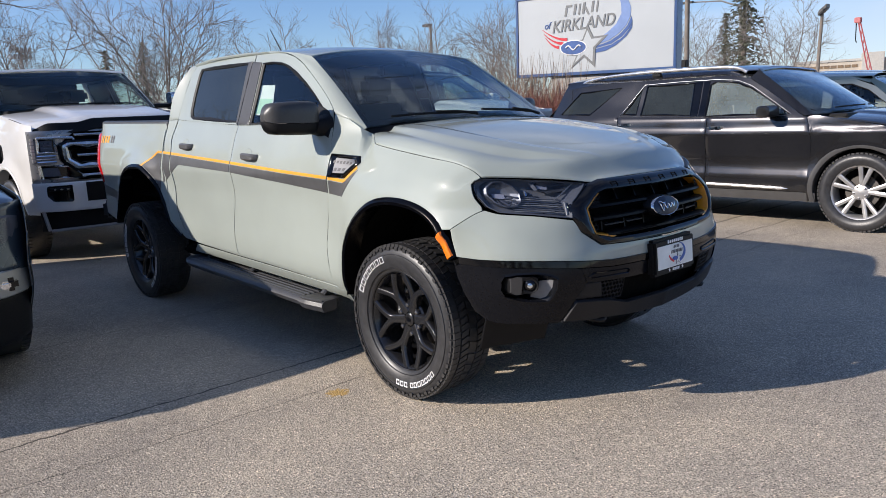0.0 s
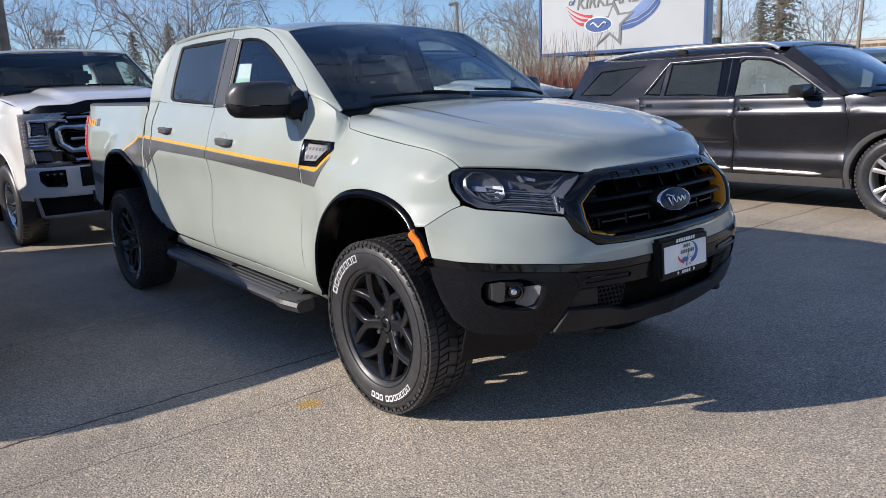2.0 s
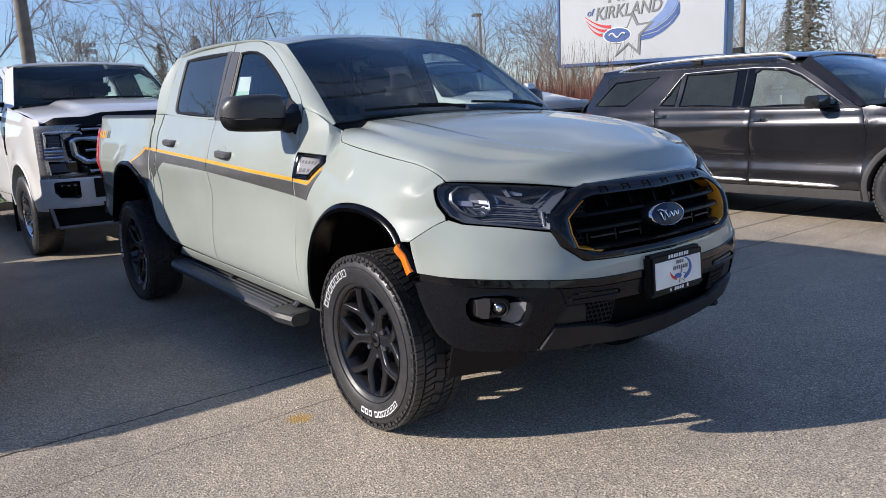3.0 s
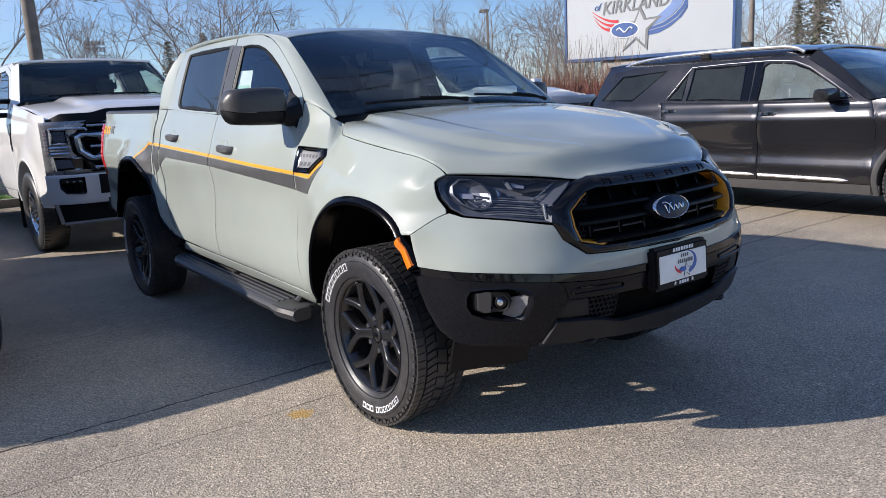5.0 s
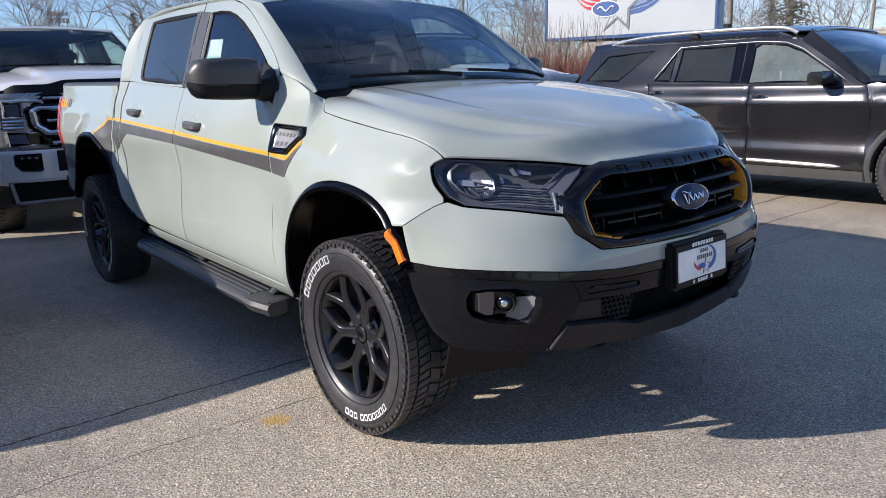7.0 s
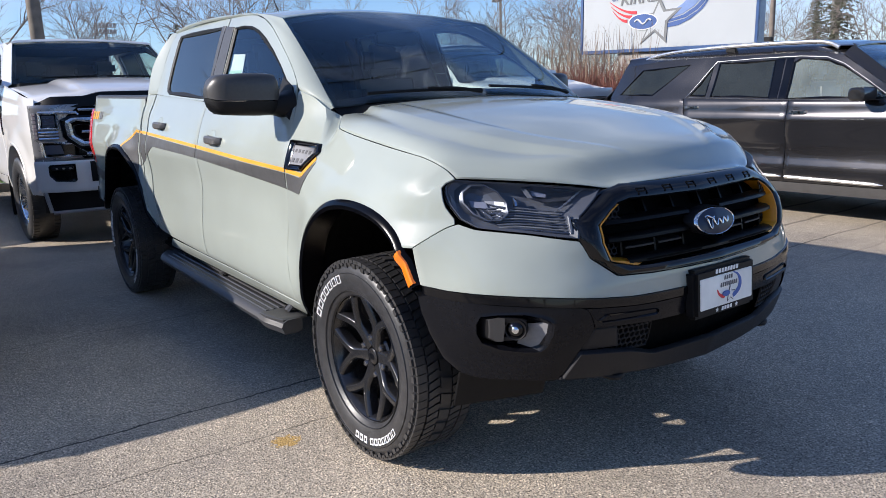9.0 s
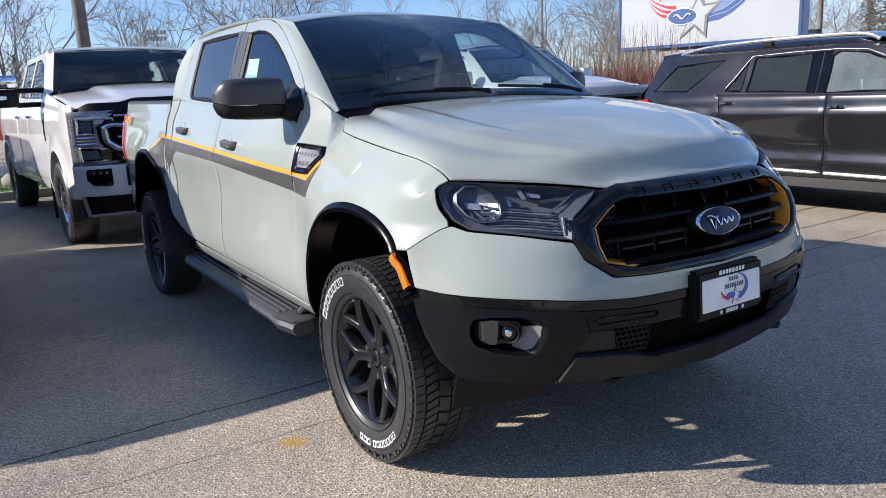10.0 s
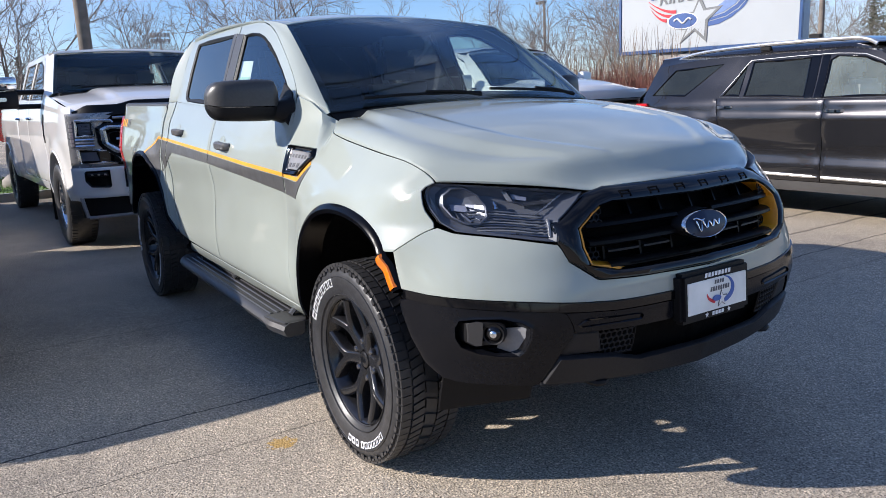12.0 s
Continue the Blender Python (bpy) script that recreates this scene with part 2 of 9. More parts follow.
def chain(points, curved=True):
    """A line through points as a function of 0..1 along its length."""
    pts = [Vector(p) for p in points]
    at = [0.0]
    for a, b in zip(pts, pts[1:]):
        at.append(at[-1] + max((b - a).length, 1e-6))
    at = [a / at[-1] for a in at]

    def fn(s):
        if not curved or len(pts) < 3:
            i = next((k for k in range(len(pts) - 2) if s <= at[k + 1]), len(pts) - 2)
            return pts[i].lerp(pts[i + 1], (s - at[i]) / (at[i + 1] - at[i]))
        return Vector([herm(at, [p[k] for p in pts], min(1, max(0, s))) for k in range(len(pts[0]))])
    return fn


def coons(bottom, top, left, right):
    """A patch between four lines: bottom and top run with u, left and right with v."""
    def fn(u, v):
        b, t, l, r = bottom(u), top(u), left(v), right(v)
        return (b * (1 - v) + t * v + l * (1 - u) + r * u
                - (bottom(0) * (1 - u) * (1 - v) + bottom(1) * u * (1 - v) + top(0) * (1 - u) * v + top(1) * u * v))
    return fn


def sheet(fn, nu, nv, out, thick=0.004, lip=0.0025, rim=0.012):
    """A panel of some thickness over fn(u, v); out: a rough outward direction; lip: how far its border rolls inward."""
    ru, rv = min(rim, 0.4 / nu), min(rim, 0.4 / nv)
    us = [0.0, ru, *[i / nu for i in range(1, nu)], 1 - ru, 1.0] if lip else [i / nu for i in range(nu + 1)]
    vs = [0.0, rv, *[j / nv for j in range(1, nv)], 1 - rv, 1.0] if lip else [j / nv for j in range(nv + 1)]
    P = np.array([[tuple(fn(u, v)) for v in vs] for u in us], float)
    du, dv = np.gradient(P, np.array(us), axis=0), np.gradient(P, np.array(vs), axis=1)
    N = np.cross(du, dv)
    N /= np.maximum(np.linalg.norm(N, axis=2, keepdims=True), 1e-9)
    flip = (N * np.array(tuple(out))).sum() < 0
    if flip:
        N = -N
    O = P.copy()
    if lip:
        for sl in ((0, slice(None)), (-1, slice(None)), (slice(None), 0), (slice(None), -1)):
            O[sl] = P[sl] - N[sl] * lip
    a, b = len(us), len(vs)
    verts = [tuple(p) for p in O.reshape(-1, 3)] + [tuple(p) for p in (P - N * thick).reshape(-1, 3)]
    faces, k = [], a * b
    for i in range(a - 1):
        for j in range(b - 1):
            q = (i * b + j, (i + 1) * b + j, (i + 1) * b + j + 1, i * b + j + 1)
            faces.append(q[::-1] if flip else q)
            w = tuple(x + k for x in q)
            faces.append(w if flip else w[::-1])
    border = [i * b for i in range(a)] + [(a - 1) * b + j for j in range(1, b)] + [i * b + b - 1 for i in range(a - 2, -1, -1)] + [j for j in range(b - 2, 0, -1)]
    for p, q in zip(border, border[1:] + border[:1]):
        f = (q, p, p + k, q + k)
        faces.append(f[::-1] if flip else f)
    return verts, faces


def join(*geos):
    verts, faces = [], []
    for v, f in geos:
        k = len(verts)
        verts += v
        faces += [tuple(i + k for i in q) for q in f]
    return verts, faces


def flipped(geo):
    """The mirror image across the plane y = 0."""
    return [(x, -y, z) for x, y, z in geo[0]], [q[::-1] for q in geo[1]]


def moved(geo, m):
    return [tuple(m @ Vector(v)) for v in geo[0]], geo[1]


def tube(path, radius, sides=8, closed=False, caps=True, flat=1.0):
    """A round bar along a list of points; radius may be a list; flat squeezes it."""
    pts = [Vector(p) for p in path]
    n = len(pts)
    rad = radius if isinstance(radius, (list, tuple)) else [radius] * n
    verts, faces = [], []
    up = Vector((0, 0, 1))
    d0 = (pts[1] - pts[0]).normalized()
    if abs(d0.dot(up)) > 0.95:
        up = Vector((1, 0, 0))
    for i, p in enumerate(pts):
        a, b = pts[(i - 1) % n] if closed or i else p, pts[(i + 1) % n] if closed or i < n - 1 else p
        d = (b - a).normalized()
        s = d.cross(up).normalized()
        t = s.cross(d)
        up = t
        for k in range(sides):
            ang = 2 * math.pi * k / sides
            verts.append(tuple(p + (s * math.cos(ang) + t * math.sin(ang) * flat) * rad[i]))
    for i in range(n if closed else n - 1):
        for k in range(sides):
            a, b = i * sides + k, i * sides + (k + 1) % sides
            c, d = ((i + 1) % n) * sides + (k + 1) % sides, ((i + 1) % n) * sides + k
            faces.append((a, b, c, d))
    if caps and not closed:
        faces += [tuple(range(sides))[::-1], tuple((n - 1) * sides + k for k in range(sides))]
    return verts, faces


def block(x0, x1, y0, y1, z0, z1, bevel=0.01, taper=None):
    """A box with chamfered edges; taper(x, y, z) may reshape its corners."""
    bm = bmesh.new()
    bmesh.ops.create_cube(bm, size=1.0)
    for v in bm.verts:
        v.co = Vector(((x0 + x1) / 2 + v.co.x * (x1 - x0), (y0 + y1) / 2 + v.co.y * (y1 - y0), (z0 + z1) / 2 + v.co.z * (z1 - z0)))
        if taper:
            v.co = Vector(taper(*v.co))
    if bevel:
        bmesh.ops.bevel(bm, geom=bm.edges[:], offset=bevel, segments=2, affect="EDGES", clamp_overlap=True)
    geo = [tuple(v.co) for v in bm.verts], [tuple(v.index for v in f.verts) for f in bm.faces]
    bm.free()
    return geo


def prism(outline, depth, axis, origin=(0, 0, 0), bevel=0.0):
    """A flat outline (two coordinates) pushed along axis ('x', 'y' or 'z') by depth."""
    bm = bmesh.new()

    def place(p, d):
        a, b = p
        return {"x": (d, a, b), "y": (a, d, b), "z": (a, b, d)}[axis]
    low = [bm.verts.new(Vector(place(p, 0.0)) + Vector(origin)) for p in outline]
    face = bm.faces.new(low)
    top = bmesh.ops.extrude_face_region(bm, geom=[face])["geom"]
    bmesh.ops.translate(bm, verts=[g for g in top if isinstance(g, bmesh.types.BMVert)], vec=Vector(place((0, 0), depth)))
    bmesh.ops.recalc_face_normals(bm, faces=bm.faces)
    if bevel:
        bmesh.ops.bevel(bm, geom=bm.edges[:], offset=bevel, segments=2, affect="EDGES", clamp_overlap=True)
    bm.verts.index_update()
    geo = [tuple(v.co) for v in bm.verts], [tuple(v.index for v in f.verts) for f in bm.faces]
    bm.free()
    return geo


def lathe(profile, axis_y=True, steps=48, centre=(0, 0, 0)):
    """A body turned round the y axis: profile rows of (radius, y)."""
    verts, faces, n = [], [], len(profile)
    for i in range(steps):
        a = 2 * math.pi * i / steps
        for r, y in profile:
            verts.append((centre[0] + r * math.cos(a), centre[1] + y, centre[2] + r * math.sin(a)))
    for i in range(steps):
        for j in range(n - 1):
            a, b = i * n + j, ((i + 1) % steps) * n + j
            faces.append((a, a + 1, b + 1, b))
    return verts, faces


def ring_band(outer, inner, fn, rows=1):
    """A closed band between two loops of equal count, laid through fn."""
    verts, faces, n = [], [], len(outer)
    for r in range(rows + 1):
        for o, i in zip(outer, inner):
            verts.append(tuple(fn(Vector(o).lerp(Vector(i), r / rows))))
    for r in range(rows):
        for k in range(n):
            a, b = r * n + k, r * n + (k + 1) % n
            faces.append((a, b, b + n, a + n))
    return verts, faces


def part(name, geo, material, parent, label="", smooth=True):
    """Links a mesh as one object under a thing or a part."""
    me = bpy.data.meshes.new(name)
    me.from_pydata(geo[0], [], geo[1])
    me.update()
    me.materials.append(material)
    if smooth:
        me.polygons.foreach_set("use_smooth", [True] * len(me.polygons))
        me.set_sharp_from_angle(angle=radians(38))
    ob = new(name, me)
    ob.parent = parent
    if label:
        ob["label"] = label
    return ob


def thing(name, label, category, group="", kind="", at=None):
    ob = tagged(new(name), label, category, group, kind)
    ob.empty_display_size = 0.2
    if at is not None:
        ob.matrix_world = at
    return ob


def solid(name, geo, material, label="", category="", group="", kind="", smooth=True, at=None):
    """A top-level thing that is one mesh."""
    ob = tagged(part(name, geo, material, None, "", smooth), label, category, group, kind)
    if at is not None:
        ob.matrix_world = at
    return ob


# ---- ground ----
def ground_sheet():
    """One sheet of asphalt out to the horizon, finer near the walk."""
    lines = [-2500, -600, -150, -60, *range(-30, 31, 3), 60, 150, 600, 2500]
    n = len(lines)
    verts = [(x, y, 0.0) for x in lines for y in lines]
    faces = [(i * n + j, (i + 1) * n + j, (i + 1) * n + j + 1, i * n + j + 1) for i in range(n - 1) for j in range(n - 1)]
    return verts, faces


def add_cracks(m, lines, spot):
    """Sealed paving joints at x = a number, each wandering a little, and one blot of yellow marking paint."""
    N, L = m.node_tree.nodes, m.node_tree.links
    B = N["Principled BSDF"]
    base = B.inputs["Base Color"].links[0].from_socket
    tc, sep = N.new("ShaderNodeTexCoord"), N.new("ShaderNodeSeparateXYZ")
    L.new(tc.outputs["Object"], sep.inputs["Vector"])
    wob = noise_tex(N, L, tc.outputs["Object"], 2.2, 9.0, 0.7)

    def maths(op, a, b):
        n = N.new("ShaderNodeMath")
        n.operation = op
        for k, x in enumerate((a, b)):
            if isinstance(x, (int, float)):
                n.inputs[k].default_value = x
            else:
                L.new(x, n.inputs[k])
        return n.outputs[0]
    x = maths("ADD", sep.outputs["X"], maths("MULTIPLY", maths("SUBTRACT", wob, 0.5), 0.13))
    for at, width, deep in lines:
        d = maths("ABSOLUTE", maths("SUBTRACT", x, at), 0.0)
        deep = deep if at > -1.2 or at < -2 else maths("MULTIPLY", maths("GREATER_THAN", sep.outputs["Y"], 1.2), deep)
        mask = maths("MULTIPLY", maths("LESS_THAN", d, maths("MULTIPLY", wob, width * 2)), deep)
        mix = N.new("ShaderNodeMixRGB")
        mix.inputs["Color2"].default_value = (0.012, 0.012, 0.012, 1)
        L.new(mask, mix.inputs["Fac"])
        L.new(base, mix.inputs["Color1"])
        base = mix.outputs["Color"]
    dist = N.new("ShaderNodeVectorMath")
    dist.operation = "DISTANCE"
    dist.inputs[1].default_value = (*spot, 0.0)
    L.new(tc.outputs["Object"], dist.inputs[0])
    near = maths("SUBTRACT", 0.085, dist.outputs["Value"])
    ragged = noise_tex(N, L, tc.outputs["Object"], 40.0, 5.0, 0.8)
    blot = maths("MULTIPLY", maths("GREATER_THAN", maths("ADD", maths("MULTIPLY", near, 5.0), ragged), 0.68), 0.75)
    mix = N.new("ShaderNodeMixRGB")
    mix.inputs["Color2"].default_value = (0.5, 0.3, 0.06, 1)
    L.new(blot, mix.inputs["Fac"])
    L.new(base, mix.inputs["Color1"])
    L.new(mix.outputs["Color"], B.inputs["Base Color"])


add_cracks(ASPHALT, [(-0.82, 0.006, 0.85), (-0.38, 0.0035, 0.6), (-2.35, 0.004, 0.6), (-1.89, 0.022, 0.55), (-1.36, 0.02, 0.5)], (-0.28, -1.07))
solid("ground", ground_sheet(), ASPHALT, "worn grey asphalt of a car park with pale stone chips", "ground", "", "structure", smooth=False)


# ---- the sage pickup: its surfaces ----
DOOR_Z = [0.36, 0.42, 0.5, 0.6, 0.75, 0.9, 1.0, 1.04, 1.12, 1.18, 1.25, 1.31, 1.45, 1.71, 1.76]
DOOR_W = [0.75, 0.8, 0.842, 0.853, 0.846, 0.846, 0.858, 0.862, 0.845, 0.825, 0.797, 0.768, 0.718, 0.622, 0.59]
WING_Z = [0.36, 0.5, 0.6, 0.75, 0.9, 1.0, 1.05, 1.1, 1.15, 1.2, 1.25, 1.3, 1.38]
WING_W = [0.8, 0.85, 0.862, 0.872, 0.882, 0.872, 0.857, 0.833, 0.8, 0.76, 0.725, 0.71, 0.70]
FRONT_Y = [0, 0.3, 0.43, 0.55, 0.65, 0.75, 0.82, 0.89]
FRONT_Z = [0.42, 0.52, 0.62, 0.73, 0.8, 0.88, 0.95, 1.0, 1.05, 1.1]
FRONT_X = [[0.86, 0.84, 0.815, 0.775, 0.72, 0.63, 0.53, 0.4], [0.89, 0.87, 0.845, 0.81, 0.755, 0.66, 0.56, 0.41],
           [0.905, 0.89, 0.868, 0.835, 0.782, 0.69, 0.595, 0.42], [0.905, 0.885, 0.86, 0.825, 0.77, 0.68, 0.585, 0.42],
           [0.89, 0.87, 0.845, 0.805, 0.745, 0.655, 0.555, 0.41], [0.875, 0.855, 0.832, 0.785, 0.715, 0.61, 0.51, 0.4],
           [0.845, 0.825, 0.8, 0.745, 0.665, 0.56, 0.465, 0.36], [0.815, 0.795, 0.757, 0.7, 0.625, 0.515, 0.43, 0.33],
           [0.77, 0.75, 0.715, 0.66, 0.585, 0.485, 0.4, 0.3], [0.7, 0.68, 0.65, 0.6, 0.53, 0.45, 0.37, 0.27]]


def half_width(x, z):
    """Half the body's width at a place along its length and height."""
    w = herm(DOOR_Z, DOOR_W, z)
    k = smooth01(-0.66, -0.3, x)
    if k > 0:
        w = w * (1 - k) + herm(WING_Z, WING_W, z) * k
    b = smooth01(-2.5, -2.8, x)
    if b > 0 and z > 1.1:
        w += b * (z - 1.1) * 0.16
    e = math.hypot((x + 0.0) / 0.43, (z - 0.5) / 0.467)
    w += 0.022 * math.exp(-((e - 1.0) / 0.17) ** 2)
    e = math.hypot((x + 3.13) / 0.53, (z - 0.5) / 0.555)
    w += 0.036 * math.exp(-((e - 1.0) / 0.15) ** 2)
    if x > 0.25:
        w -= 1.3 * smooth01(0.78, 0.95, z) * (x - 0.25) ** 2
    if x > 0.2 and z < 0.95:
        w += smooth01(0.2, 0.4, x) * smooth01(0.8, 0.85, z) * 0.4 * max(0.0, 0.936 - max(z, 0.84)) ** 1.2
    if x < -3.9:
        w -= 0.5 * (x + 3.9) ** 2
    return w


def front_x(y, z):
    """How far forward the nose reaches at a place across and a height."""
    return herm(FRONT_Z, [herm(FRONT_Y, row, abs(y)) for row in FRONT_X], z)


def on_side(p, off=0.0):
    return Vector((p[0], -half_width(p[0], p[1]) - off, p[1]))


def on_nose(p, off=0.0):
    """p: (distance to the right of the middle, height)."""
    return Vector((front_x(p[0], p[1]) + off, -p[0], p[1]))


def side_patch(bottom, top, left, right, nu, nv, off=0.0, curved=True, thick=0.004, lip=0.0025):
    f = coons(chain(bottom, curved), chain(top, curved), chain(left, curved), chain(right, curved))
    return sheet(lambda u, v: on_side(f(u, v), off), nu, nv, (0, -1, 0), thick, lip)


def loop_at(poly, centre, n, start=0.0):
    """n points of a closed outline, by even angles round a centre."""
    out, c = [], Vector(centre)
    pts = [Vector(p) for p in poly]
    for k in range(n):
        a = start + 2 * math.pi * k / n
        d = Vector((math.cos(a), math.sin(a)))
        best = None
        for p, q in zip(pts, pts[1:] + pts[:1]):
            e = q - p
            det = d.x * -e.y + e.x * d.y
            if abs(det) < 1e-12:
                continue
            w = p - c
            s, t = (w.x * -e.y + e.x * w.y) / det, (d.x * w.y - d.y * w.x) / det
            if s > 0 and -1e-9 <= t <= 1 + 1e-9 and (best is None or s > best):
                best = s
        out.append(tuple(c + d * best))
    return out


def even_loop(poly, n):
    """n points of a closed outline, by even steps along it."""
    f = chain([*poly, poly[0]], False)
    return [tuple(f(k / n)) for k in range(n)]


def loft(rings, closed=True, cap=False):
    """A skin over rings of equal count (each a list of places)."""
    n = len(rings[0])
    verts = [tuple(p) for r in rings for p in r]
    faces = []
    for r in range(len(rings) - 1):
        for k in range(n if closed else n - 1):
            a, b = r * n + k, r * n + (k + 1) % n
            faces.append((a, b, b + n, a + n))
    if cap:
        faces.append(tuple((len(rings) - 1) * n + k for k in range(n)))
    return verts, faces


def filled(loop, lay, rows=6, thick=0.004):
    """A closed outline filled by shrinking rings, laid through lay(p), with some thickness behind."""
    c = sum((Vector(p) for p in loop), Vector((0, 0))) / len(loop)
    rings = [[lay(Vector(p).lerp(c, r / rows * 0.985)) for p in loop] for r in range(rows + 1)]
    return loft(rings, True, True)


def dense(loop, per=5):
    out = []
    for a, b in zip(loop, loop[1:] + loop[:1]):
        out += [tuple(Vector(a).lerp(Vector(b), k / per)) for k in range(per)]
    return out


ARCH_F = [(-0.47, 0.43), (-0.445, 0.59), (-0.414, 0.71), (-0.303, 0.843), (-0.163, 0.937), (-0.02, 0.968), (0.144, 0.96), (0.268, 0.922), (0.36, 0.85), (0.41, 0.76), (0.42, 0.735)]
ARCH_R = [(-3.71, 0.56), (-3.65, 0.62), (-3.59, 0.76), (-3.496, 0.931), (-3.38, 1.005), (-3.246, 1.045), (-3.12, 1.055), (-3.0, 1.047), (-2.88, 0.998), (-2.768, 0.925), (-2.69, 0.835), (-2.628, 0.743), (-2.57, 0.64), (-2.47, 0.56)]
SEAM_F = [(-0.6, 0.445), (-0.618, 0.68), (-0.58, 0.88), (-0.552, 1.04), (-0.575, 1.2), (-0.603, 1.305)]
SEAM_M = [(-1.66, 0.5), (-1.672, 0.7), (-1.632, 0.9), (-1.638, 1.08), (-1.66, 1.318)]
SEAM_R = [(-2.2, 0.525), (-2.42, 0.6), (-2.525, 0.75), (-2.53, 0.9), (-2.55, 1.1), (-2.595, 1.25), (-2.575, 1.37)]


def hood_point(y, u):
    """u: 0 at the cowl, 1 at the nose; y: across, 0.765 being the edge."""
    a = abs(y)
    xr = herm([0, 0.4, 0.6, 0.7, 0.765], [-0.30, -0.34, -0.38, -0.40, -0.27], a)
    xf = herm([0, 0.2, 0.33, 0.41, 0.5, 0.615, 0.72, 0.765], [0.788, 0.782, 0.768, 0.754, 0.71, 0.624, 0.52, 0.472], a)
    x = xr + (xf - xr) * u
    nose = x + 0.2 * a * a * smooth01(0.3, 0.62, x)
    zc = herm([-0.45, -0.2, 0.05, 0.3, 0.5, 0.6, 0.66, 0.7, 0.712, 0.74, 0.77, 0.8], [1.318, 1.298, 1.268, 1.225, 1.18, 1.157, 1.139, 1.122, 1.113, 1.082, 1.051, 1.022], min(0.8, nose))
    ridge = herm([-0.45, -0.1, 0.28, 0.5, 0.69, 0.8], [0.575, 0.592, 0.575, 0.49, 0.35, 0.27], x)
    foot = ridge + herm([-0.45, -0.25, 0.12, 0.4, 0.57, 0.69, 0.8], [0.04, 0.045, 0.085, 0.09, 0.06, 0.04, 0.04], x)
    step = 0.026 * smooth01(0.71, 0.5, x)
    rib = smooth01(ridge - 0.14, ridge - 0.09, a) * smooth01(0.73, 0.65, x) * smooth01(-0.4, -0.15, x)
    drop = 0.021 * (min(a, ridge) / 0.5) ** 2 - 0.006 * rib
    if a > ridge:
        s = min(1.0, (a - ridge) / (foot - ridge))
        drop += step * (0.65 * s + 0.35 * smooth01(0.0, 1.0, s))
    if a > foot:
        s = (a - foot) / (0.765 - foot)
        edge = herm([-0.41, -0.25, 0.1, 0.467], [0.07, 0.098, 0.102, 0.08], x)
        drop += (edge - drop) * (0.15 * s + 0.85 * s ** 3)
    z = zc - drop
    if u > 0.86:
        zf = herm([0, 0.33, 0.41, 0.5, 0.615, 0.72, 0.765], [1.036, 1.035, 1.025, 1.038, 1.051, 1.063, 1.067], a)
        t = (u - 0.86) / 0.14
        z += (zf - z) * t ** 4
    wide = herm([-0.41, -0.25, 0.1, 0.4, 0.467], [0.71, 0.757, 0.788, 0.785, 0.766], x) / 0.765
    return Vector((x, -y * wide, z))


def roof_point(x, y):
    c = herm([-1.1, -1.3, -1.7, -2.2, -2.55][::-1], [1.742, 1.775, 1.8, 1.79, 1.75][::-1], x)
    e = herm([-1.0, -1.25, -1.63, -2.2, -2.55][::-1], [1.692, 1.726, 1.75, 1.757, 1.73][::-1], x)
    return Vector((x, y, e + (c - e) * (1 - (abs(y) / 0.6) ** 2.4)))


def screen_point(s, v):
    """The windscreen: s from -1 to 1 across, v up."""
    a = abs(s)
    low = Vector((herm([0, 0.5, 1], [-0.29, -0.33, -0.405], a), 0.702 * s, herm([0, 0.5, 1], [1.312, 1.307, 1.288], a)))
    top = Vector((herm([0, 0.5, 1], [-1.095, -1.075, -1.0], a), 0.612 * s, herm([0, 0.5, 1], [1.742, 1.732, 1.69], a)))
    p = low.lerp(top, v)
    b = 0.03 * 4 * v * (1 - v) * (1 - 0.6 * a)
    return p + Vector((0.5, 0, 0.86)) * b


# ---- the sage pickup: its body ----
pickup = thing("pickup_truck", "sage green crew cab pickup with grey and amber stripes", "pickup truck")


def both(name, geo, material, label=""):
    """The same part on the near and the far flank."""
    a = part(name, geo, material, pickup, label)
    b = part(name, flipped(geo), material, pickup, label)
    return a, b


# front wings
arch = chain(ARCH_F)
edge = chain([(-0.6, 0.43), (-0.618, 0.68), (-0.58, 0.88), (-0.552, 1.04), (-0.575, 1.2), (-0.612, 1.36), (-0.5, 1.33), (-0.412, 1.284), (-0.32, 1.235), (-0.25, 1.206), (0.1, 1.156), (0.4, 1.106), (0.462, 1.086), (0.476, 1.066),
              (0.449, 1.047), (0.468, 0.985), *[(front_x(y, z) - 0.0015, z + 0.002) for y, z in ((0.797, 0.931), (0.825, 0.915), (0.85, 0.895), (0.872, 0.875), (0.893, 0.852))]], False)


def hood_rim(x):
    """The hood's outer edge at a place along its length."""
    if x < -0.27:
        return hood_point(0.7 + 0.065 * max(0.0, x + 0.4) / 0.13, 0.0)
    return hood_point(0.765, min(1.0, (x + 0.27) / 0.742))


def wing_point(u, v):
    """The wing's skin, drawn in to meet the hood along its upper edge."""
    e = edge(u)
    p = on_side(arch(u * 0.9).lerp(e, v))
    if -0.41 < e.x < 0.48 and e.y > 1.06:
        k = smooth01(-0.42, -0.36, e.x) * smooth01(1.055, 1.075, e.y)
        p += (hood_rim(e.x) + Vector((0, -0.004, -0.002)) - on_side(e)) * k * smooth01(0.55, 1.0, v)
    return p


geo = sheet(wing_point, 110, 18, (0, -1, 0), 0.004, 0.0025, 0.006)
both("front_wing", geo, SAGE)
